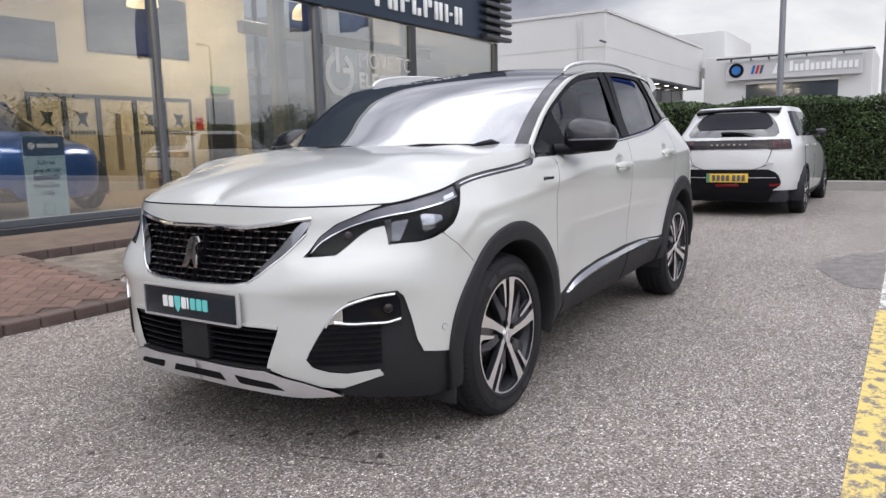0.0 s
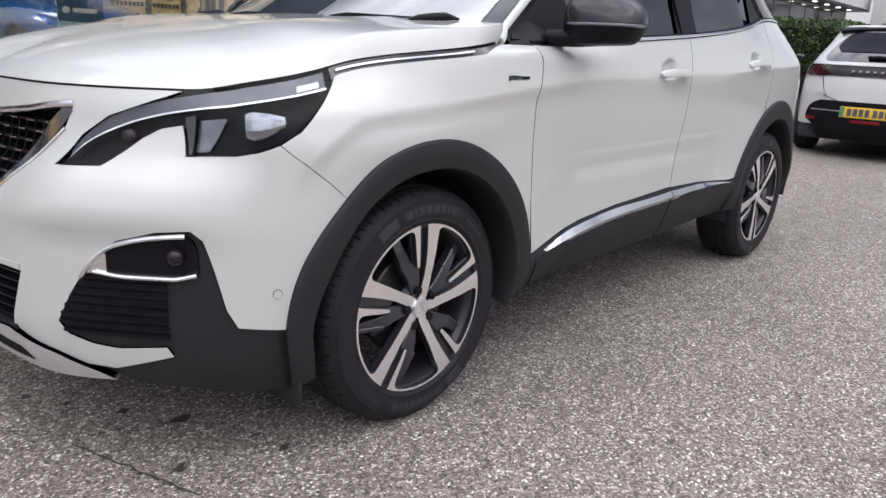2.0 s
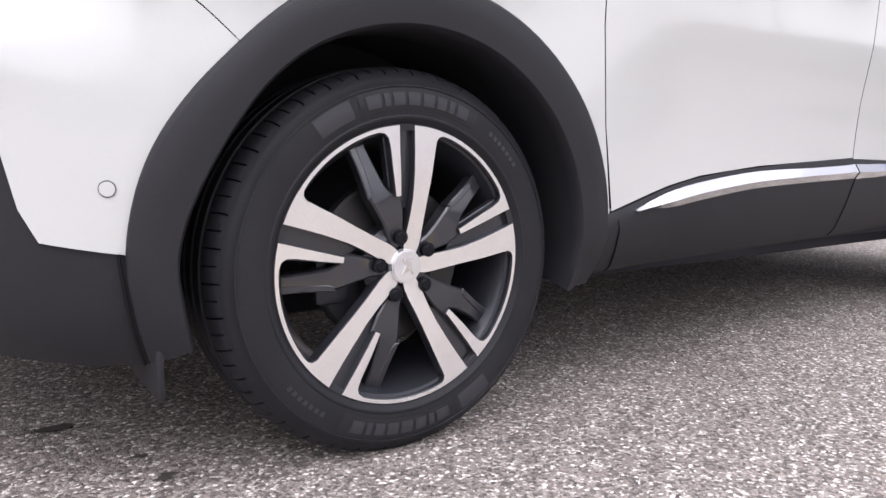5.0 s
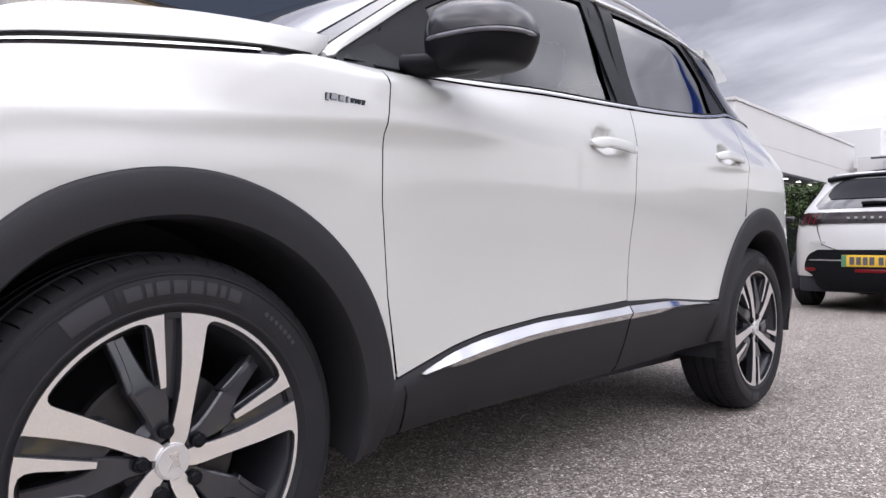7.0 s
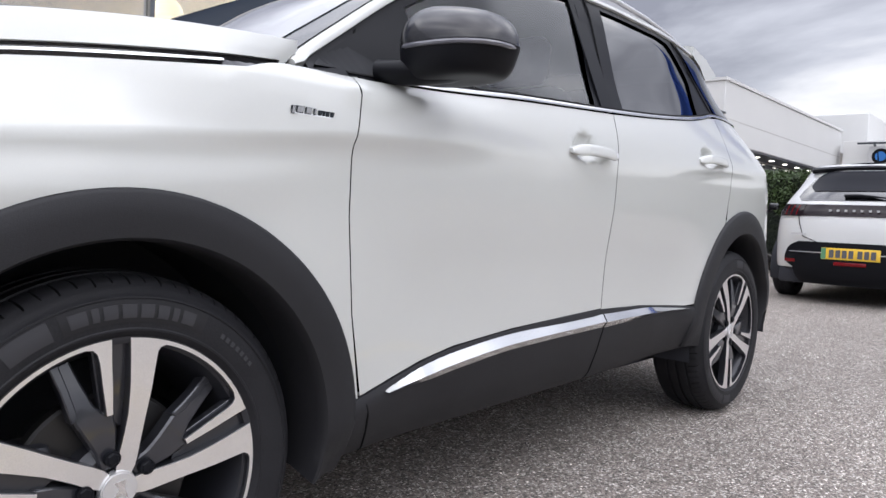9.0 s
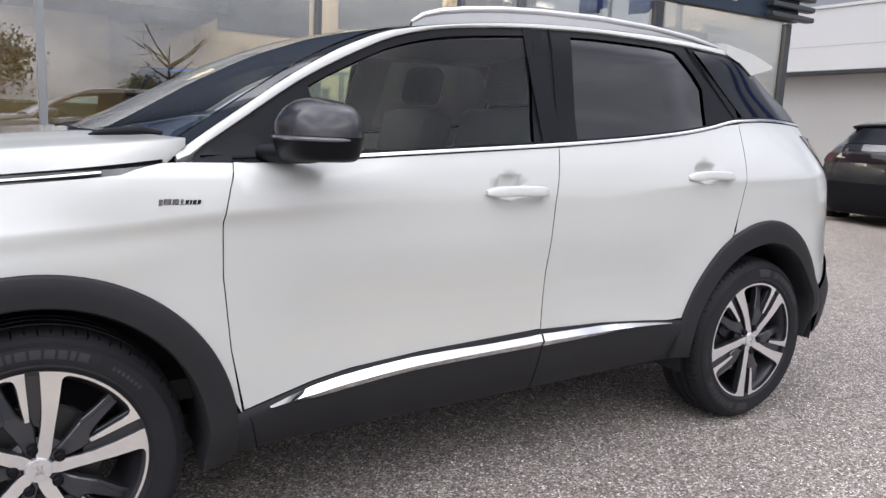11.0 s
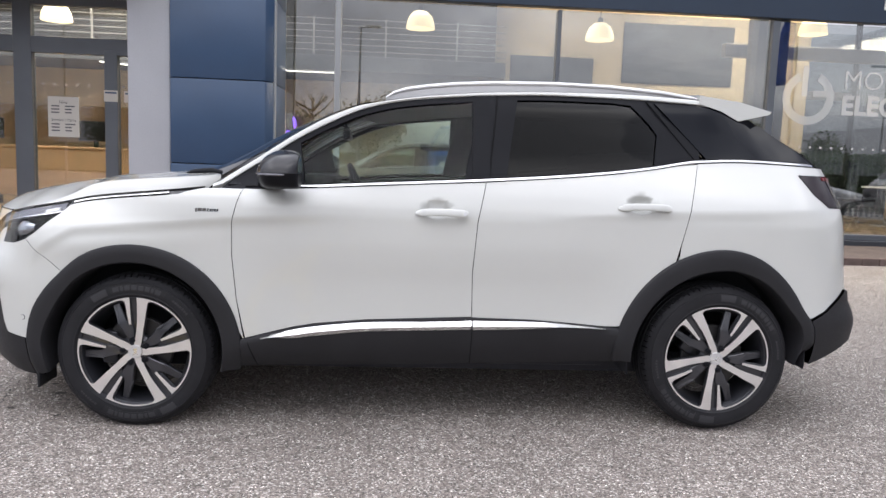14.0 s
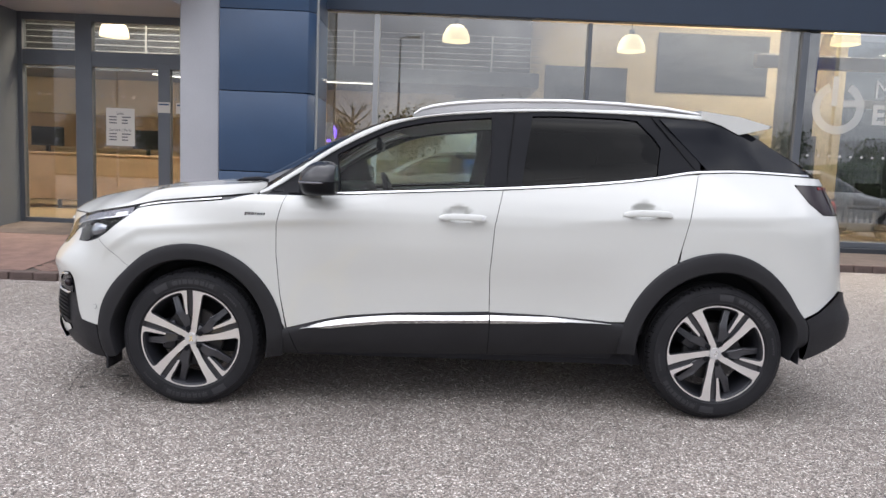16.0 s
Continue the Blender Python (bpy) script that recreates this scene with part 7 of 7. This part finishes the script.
    band = patch("light_bar", np.linspace(0, .52, 12), np.linspace(.872, .985, 4), lamp_smoke, car, .010, join=True, tag="gloss black bar between the tail lights")
    for s in (-1, 1):
        tl = patch("tail_light", np.linspace(.50, .80, 8), np.linspace(.865, .985, 5), lamp_smoke, car, .014, sides=(s,), tag="smoked tail light with red claws")
        for k in range(3):
            patch("light_claw", np.linspace(.56 + k * .07, .575 + k * .07, 3), np.linspace(.875, .975, 3), lamp_red, tl, .017, sides=(s,))
        patch("reflector", np.linspace(.53, .66, 4), np.linspace(.398, .430, 3), lamp_red, car, .018, sides=(s,))
        v, f = tube([hskin(2.75, 1.0, .0) * [1, s, 1], hskin(2.75, 1.02, .06) * [1, s, 1]], .025, 8)
        mir = obj("door_mirror", v, f, gloss_black, car)
        c = hskin(2.75, 1.03, .10) * [1, s, 1]
        part("mirror_cap", box_bm(-.06, -.075, -.05, .06, .075, .055, bevel=.03, seg=3, m=Matrix.Translation(c)), gloss_black, mir)
        for x in (.76, 3.30):
            ring = [[(x + r * math.cos(t), s * y, .31 + r * math.sin(t)) for r, y in ((.35, .865), (.35, .60), (.04, .60))] for t in np.radians(np.linspace(-20, 200, 24))]
            obj("arch_liner", np.array(ring).reshape(-1, 3), grid_faces(24, 3), liner, car)
            ring = [[hskin(np.array(float(np.interp(x + r * math.cos(t), HB_X, HB_U))), np.array(max(.20, .31 + r * math.sin(t))), o) * [1, s, 1] for r, o in ((.335, -.02), (.337, .004), (.344, .005), (.346, -.004))] for t in np.radians(np.linspace(-8, 188, 36))]
            obj("arch_trim", np.array(ring).reshape(-1, 3), grid_faces(36, 4), cladding, car)
    if detail:
        for a, b, zlo, zhi in ((.02, .52, .58, .862),):
            for s in (-1, 1):
                v, f = tube([hskin(.0, .60, .002) * [1, s, 1], hskin(.30, .605, .002) * [1, s, 1], hskin(.46, .66, .002) * [1, s, 1], hskin(.52, .80, .002) * [1, s, 1], hskin(.54, .86, .002) * [1, s, 1]], .0045, 6)
                obj("tailgate_seam", v, f, gap_black, car)
        for k in range(7):
            part("light_bar_mark", box_bm(-.012, -.012, -.010, .0, .012, .010, m=Matrix.Translation(Vector((.035, .21 - k * .07, .93)))), satin_silver, band)
        wip = [hskin(abs(y), z, .026) * [1, 1 if y >= 0 else -1, 1] for y, z in ((.13, 1.062), (.0, 1.066), (-.12, 1.062), (-.26, 1.050), (-.34, 1.044))]
        v, f = tube(wip, [.026, .027, .020, .012, .008], 8, .6)
        obj("rear_wiper", v, f, satin_black, car)
        patch("bumper_line", np.linspace(.24, .60, 8), np.linspace(.502, .510, 2), satin_silver, car, .0125)
        v, f = tube([(.95, 0, 1.44), (.90, 0, 1.52), (.86, 0, 1.60)], [.012, .006, .004], 8)
        obj("aerial", v, f, satin_black, car)
        pl = part("number_plate", box_bm(-.012, -.26, .445, .0, .26, .56, bevel=.003), material("yellow_plate", (.78, .50, .045), rough=.4), car, "yellow plate with a green flash and dark bars")
        part("green_flash", box_bm(-.016, .215, .448, -.010, .258, .557), material("plate_green", (.10, .26, .14), rough=.4), pl)
        for k in range(7):
            y = .165 - k * .058 - (.02 if k > 3 else 0)
            part("plate_bar", box_bm(-.016, y - .021, .463, -.010, y + .021, .540), ink, pl)
        part("fog_light", box_bm(-.012, -.145, .385, .02, .145, .425, bevel=.012), lamp_red, car)
        for y0, y1 in ((.42, .56), (-.56, -.44)):
            part("tailgate_mark", box_bm(.008, y0, .675, .024, y1, .695), satin_silver, car)
        for s in (-1, 1):
            for hu in (1.35, 2.15):
                c = hskin(np.array(hu + .1), np.array(.90), .012) * [1, s, 1]
                part("door_handle", box_bm(-.09, -.012, -.012, .09, .012, .012, bevel=.008, m=Matrix.Translation(Vector(c))), body_mat, car)
        for s in (-1, 1):
            v, f = tube([hskin(1.30, z, .003) * [1, s, 1] for z in (.62, .75, .88, 1.02)], .003, 6)
            obj("door_seam", v, f, gap_black, car)
            v, f = tube([hskin(2.20, z, .003) * [1, s, 1] for z in (.30, .5, .75, 1.02)], .003, 6)
            obj("door_seam", v, f, gap_black, car)
    part("underbody", box_bm(.15, -.70, .18, 3.8, .70, .34, bevel=.03), liner, car)
    for x in (.76, 3.30):
        for s in (-1, 1):
            w = copy_thing(wheel_f, Matrix.Identity(4))
            w.parent = car
            w.matrix_local = (pose(x, -.86, .305) if s < 0 else pose(x, .86, .305, 0, 0, 180)) @ Matrix.Diagonal((.89, .89, .89, 1))
    return car


hatch_glass = material("tinted_hatch_glass", (.012, .012, .014), rough=.05, spec=1.0, coat=1.0)
hatch_band = material("black_screen_band", (.006, .007, .012), rough=.35, spec=.15)
white2 = material("plain_white_paint", (.62, .625, .62), rough=.35, coat=1.0, grain=.02, gscale=700)
black_paint = material("black_paint", (.012, .012, .014), rough=.25, coat=1.0)
blue_paint = material("bright_blue_paint", (.018, .11, .46), rough=.3, metal=.3, coat=1.0)
hatchback(pose(7.42, .665, .085), white2, satin_black, "white hatchback with black roof parked facing a hedge", True)
hatchback(pose(9.75, 3.62, .10), black_paint, gloss_black, "black hatchback parked beside the hedge", False)
hatchback(pose(2.40, 11.72, FLOOR_Z, 0, 0, -87) @ Matrix.Diagonal((1, 1, 1.08, 1)), blue_paint, gloss_black, "bright blue hatchback on show behind the glass", False)

# ---------------------------------------------------------------- hedge, kerb and the buildings beyond
leaf_mat = material("hedge_leaf", (.052, .085, .026), rough=.55, var=.35, vscale=3, island=0, grain=.3, gscale=25)
HX0, HX1, HTOP = 12.95, 14.3, 1.80
solid("hedge_kerb", 12.42, -40, -.05, 12.62, 5.2, .27, material("concrete_kerb", (.33, .31, .29), rough=.9, var=.12, vscale=3, grain=.15, gscale=60, bump=.3), "pale concrete kerb along the hedge", category="kerb", bevel=.012)
solid("hedge_bed", 12.6, -40, -.05, 14.6, 5.2, .14, joint_mat, "bare soil bed below the hedge", category="soil")


def leaves(n, boxes, size, seed):
    """Small folded leaves scattered through the outer skin of a clipped hedge."""
    r = np.random.RandomState(seed)
    verts, faces = [], []
    for x0, x1, y0, y1, z0, z1, share in boxes:
        k = int(n * share)
        c = np.stack([r.uniform(x0, x1, k), r.uniform(y0, y1, k), r.uniform(z0, z1, k)], -1)
        lump = .05 * np.sin(c[:, 1] * 2.3) + .04 * np.sin(c[:, 1] * 5.1 + 1) + .03 * np.sin(c[:, 2] * 6 + c[:, 1] * 3)
        c[:, 0] += lump
        c[:, 2] += lump * .7 * (c[:, 2] > 1.5)
        d = r.normal(size=(k, 3))
        d /= np.linalg.norm(d, axis=1, keepdims=True)
        e = np.cross(d, r.normal(size=(k, 3)))
        e /= np.linalg.norm(e, axis=1, keepdims=True)
        s = size * r.uniform(.6, 1.3, (k, 1))
        b = len(verts)
        q = np.stack([c - d * s, c + e * s * .55, c + d * s, c - e * s * .55], 1)
        verts += list(q.reshape(-1, 3))
        faces += [(b + 4 * i, b + 4 * i + 1, b + 4 * i + 2, b + 4 * i + 3) for i in range(k)]
    return verts, faces


# near-black box stands in for the shade deep inside the foliage
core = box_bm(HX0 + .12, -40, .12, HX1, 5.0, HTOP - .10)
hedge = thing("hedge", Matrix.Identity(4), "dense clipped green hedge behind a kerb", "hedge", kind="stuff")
part("shade_core", core, material("hedge_core", (.012, .016, .008), rough=.95), hedge, smooth=False)
v, f = leaves(60000, ((HX0 - .03, HX0 + .14, -7, 5.0, .16, HTOP, .62), (HX0, HX1, -7, 5.0, HTOP - .12, HTOP + .05, .26), (HX0, HX1, 4.9, 5.08, .16, HTOP, .04), (HX0 - .03, HX0 + .14, -24, -7, .2, HTOP, .05), (HX0, HX1, -24, -7, HTOP - .1, HTOP + .05, .03)), .030, 4)
obj("leaf_mass", v, f, leaf_mat, hedge, smooth=False)

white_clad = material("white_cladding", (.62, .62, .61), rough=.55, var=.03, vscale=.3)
# the white cladding again, with the shade below the overhang put into its colour
shade_clad = material("shaded_white_cladding", (.46, .45, .43), rough=.6, var=.04, vscale=.3)
far_glass = material("far_glazing", (.05, .06, .07), rough=.1, coat=.5)
bld = thing("far_showroom", Matrix.Identity(4), "large white clad showroom beyond the hedge", "building")
part("upper_wall", box_bm(24, 8.4, 3.7, 39, 40, 5.75, bevel=.02, seg=1), white_clad, bld)
part("roof_edge", box_bm(23.95, 8.35, 5.75, 39.05, 40, 5.85), white_clad, bld)
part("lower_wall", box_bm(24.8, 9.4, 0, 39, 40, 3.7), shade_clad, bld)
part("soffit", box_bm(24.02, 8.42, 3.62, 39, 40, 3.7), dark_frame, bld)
for k in range(7):
    part("window", box_bm(25.2 + k * 1.9, 9.36, .5, 26.95 + k * 1.9, 9.40, 3.55), far_glass, bld)
for k in range(8):
    part("downlight", rod_bm((25.5 + k * 1.7, 8.9, 3.60), (25.5 + k * 1.7, 8.9, 3.62), .10), tube_glow, bld)
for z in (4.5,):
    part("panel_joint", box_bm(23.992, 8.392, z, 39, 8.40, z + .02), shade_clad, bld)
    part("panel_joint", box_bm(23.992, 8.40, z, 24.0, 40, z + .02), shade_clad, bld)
for y in (9.3, 9.5):
    part("downpipe", rod_bm((23.95, y, 3.7), (23.95, y, 5.5), .03, seg=8), white_clad, bld)
part("camera_arm", box_bm(23.4, 8.34, 4.62, 24.0, 8.40, 4.68), dark_frame, bld)
part("roof_plant", box_bm(42, 7.9, 5.0, 50, 11.2, 7.05, bevel=.03, seg=1), white_clad, bld)
pv = thing("sign_pavilion", Matrix.Identity(4), "low white pavilion with a long pale sign board", "building")
part("front_wall", box_bm(38.2, .4, 0, 46, 8.1, 5.2, bevel=.02, seg=1), white_clad, pv)
part("entrance", box_bm(38.14, 1.8, 0, 38.3, 6.0, 3.70), far_glass, pv)
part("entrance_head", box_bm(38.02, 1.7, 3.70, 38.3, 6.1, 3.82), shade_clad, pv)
part("sign_rail", box_bm(37.7, .3, 4.98, 37.82, 7.4, 5.06), dark_frame, pv)
board = part("sign_board", box_bm(37.9, .8, 3.92, 38.05, 6.95, 4.88, bevel=.01, seg=1), material("pale_board", (.55, .55, .56), rough=.4, var=.04, vscale=1), pv)
for y in (6.7, 5.75, 4.9, 4.1, 3.2, 1.6):
    part("sign_bracket", box_bm(37.7, y - .03, 4.88, 37.95, y + .03, 5.02), dark_frame, board)
part("round_mark", rod_bm((37.86, 6.45, 4.42), (37.9, 6.45, 4.42), .36, seg=28), gap_black, board)
part("round_core", rod_bm((37.84, 6.45, 4.42), (37.87, 6.45, 4.42), .22, seg=28), material("mark_blue", (.02, .15, .45)), board)
for k, (a, mt) in enumerate(((5.75, "mark_blue"), (5.55, "mark_red"), (5.35, "mark_ink"))):
    cm = bpy.data.materials.get(mt) or material(mt, (.5, .03, .03) if mt == "mark_red" else (.06, .06, .12))
    part("slant_mark", prism_bm([(a, 4.2), (a - .12, 4.2), (a - .22, 4.62), (a - .10, 4.62)], 37.86, 37.9, "yz"), cm, board)
part("slant_mark", prism_bm([(4.75, 4.15), (4.55, 4.15), (4.35, 4.66), (4.55, 4.66)], 37.86, 37.9, "yz"), shape_white, board)
for k in range(13):
    y = 3.95 - k * .235
    part("word_bar", box_bm(37.86, y - .15, 4.22, 37.9, y, 4.72 if k in (0, 3, 8) else 4.55), shape_white, board)

# flag poles with blue banners
pole_mat = material("galvanised_steel", (.30, .31, .33), rough=.45, metal=.6, var=.05, vscale=2)
flag_mat = material("blue_banner_cloth", (.020, .065, .30), rough=.75, var=.12, vscale=2)


def flag_pole(x, y, lo, sway, wide=.95, top=8.3):
    fp = thing("flag_pole", pose(x, y, 0), "tall grey pole with a limp bright blue flag", "flagpole", "flag poles")
    part("shaft", rod_bm((0, 0, 0), (0, 0, top + .15), .075, .045, seg=16), pole_mat, fp)
    part("base", rod_bm((0, 0, 0), (0, 0, .25), .13, .10, seg=16), pole_mat, fp)
    bm = bmesh.new()
    bmesh.ops.create_uvsphere(bm, u_segments=16, v_segments=10, radius=.09, matrix=Matrix.Translation((0, 0, top + .22)))
    part("knob", bm, pole_mat, fp)
    p = []
    for a in np.linspace(0, 1, 14):
        col = []
        for b in np.linspace(lo, top, 26):
            w = .10 + (wide - .10) * float(ease(top - b, 0, 2.4))
            col.append((sway * math.sin(a * 7 + b * .8) * (.3 + a) * w, -.07 - a * w, b - .10 * a))
        p.append(col)
    fl = obj("banner", np.array(p).reshape(-1, 3), grid_faces(14, 26), flag_mat, fp, "limp bright blue cloth flag")
    mod = fl.modifiers.new("thick", "SOLIDIFY")
    mod.thickness = .006


flag_pole(14.6, 1.08, 4.5, .16)
flag_pole(14.6, -.85, 4.7, .20)
flag_pole(14.6, -8.5, 4.5, .16)

# a row of trees and lamp posts across the forecourt, seen in the glass
tree_leaf = material("far_tree_leaf", (.050, .070, .028), rough=.7, var=.35, vscale=.8)
bark = material("bark", (.06, .048, .038), rough=.9, var=.3, vscale=6)
r2 = random.Random(11)


def tree(x, y, h, bare, seed):
    r = random.Random(seed)
    t = thing("tree", pose(x, y, 0), "bare branched young tree" if bare else "bushy green tree with an uneven crown", "tree", "boundary trees")
    v, f = tube([(0, 0, 0), (.05, .03, h * .25), (-.04, .05, h * .5), (.02, 0, h * .8)], [h * .022, h * .018, h * .013, h * .005], 8)
    obj("trunk", v, f, bark, t)
    tips = []
    for k in range(12 if bare else 9):
        a, z0 = r.uniform(0, 6.28), h * r.uniform(.28, .7)
        L = h * r.uniform(.18, .34)
        e = (L * math.cos(a), L * math.sin(a), z0 + L * r.uniform(.5, 1.0))
        v, f = tube([(0, 0, z0), (e[0] * .5, e[1] * .5, z0 + (e[2] - z0) * .4), e], [h * .009, h * .006, h * .002], 6)
        obj("limb", v, f, bark, t)
        tips.append(e)
    rr = np.random.RandomState(seed)
    if bare:
        tw_v, tw_f = [], []
        for e in tips * 3:
            b = [e[i] + r.uniform(-.2, .2) * h * .6 for i in range(3)]
            vv, ff = tube([tuple(c * .8 for c in e[:2]) + (e[2] * .92,), tuple(b)], [.012, .004], 4)
            o = len(tw_v)
            tw_v += vv
            tw_f += [tuple(i + o for i in q) for q in ff]
        obj("twigs", tw_v, tw_f, bark, t)
    n = 150 if bare else 3200
    c = []
    for _ in range(n):
        e = tips[rr.randint(len(tips))]
        q = rr.normal(size=3) * h * (.10 if bare else .125)
        c.append((e[0] * .8 + q[0], e[1] * .8 + q[1], max(h * .22, e[2] + q[2])))
    c = np.array(c)
    d = rr.normal(size=(n, 3))
    d /= np.linalg.norm(d, axis=1, keepdims=True)
    e2 = np.cross(d, rr.normal(size=(n, 3)))
    e2 /= np.linalg.norm(e2, axis=1, keepdims=True)
    s = (.032 if bare else .13) * rr.uniform(.6, 1.3, (n, 1))
    q = np.stack([c - d * s, c + e2 * s * .6, c + d * s, c - e2 * s * .6], 1)
    obj("crown", q.reshape(-1, 3), [(4 * i, 4 * i + 1, 4 * i + 2, 4 * i + 3) for i in range(n)], tree_leaf, t, smooth=False)


for k in range(15):
    tree(-30 + k * 6.2 + r2.uniform(-1.5, 1.5), -36 + r2.uniform(-3, 3), r2.uniform(3.0, 4.8), False, 100 + k)
tree(5.2, -13.0, 4.6, True, 300)
tree(-2.6, -16.0, 4.8, True, 301)


def lamp_post(x, y, h, turn):
    lp2 = thing("street_lamp", pose(x, y, 0, 0, 0, turn), "slim grey lamp post with a flat head", "street lamp", "forecourt lamps")
    part("pole", rod_bm((0, 0, 0), (0, 0, h), .06, .04), pole_mat, lp2)
    part("arm", rod_bm((0, 0, h), (.35, 0, h + .03), .03), pole_mat, lp2)
    part("lamp_head", box_bm(.2, -.10, h + .0, .75, .10, h + .10, bevel=.03), pole_mat, lp2)


for x, y, t in ((-.35, -11.0, 0), (22.0, -14.5, 180), (-12.0, -14.0, 0)):
    lamp_post(x, y, 6.0, t)
solid("boundary_hedge", -40, -29.0, 0, 60, -28.0, 1.7, leaf_mat, "far boundary hedge across the forecourt", category="hedge", bevel=.1)
tagged(bpy.data.objects["boundary_hedge"], kind="stuff")
# palisade fence behind the showroom's glazed corner
fence = thing("palisade_fence", Matrix.Identity(4), "grey steel palisade fence behind the showroom", "fence")
for k in range(44):
    part("pale", prism_bm([(11.6 + k * .16 - .035, 0), (11.6 + k * .16 + .035, 0), (11.6 + k * .16 + .035, 2.0), (11.6 + k * .16, 2.12), (11.6 + k * .16 - .035, 2.0)], 17.0, 17.02), pole_mat, fence, smooth=False)
for z in (.5, 1.6):
    part("fence_rail", box_bm(11.4, 17.02, z, 18.8, 17.06, z + .05), pole_mat, fence)
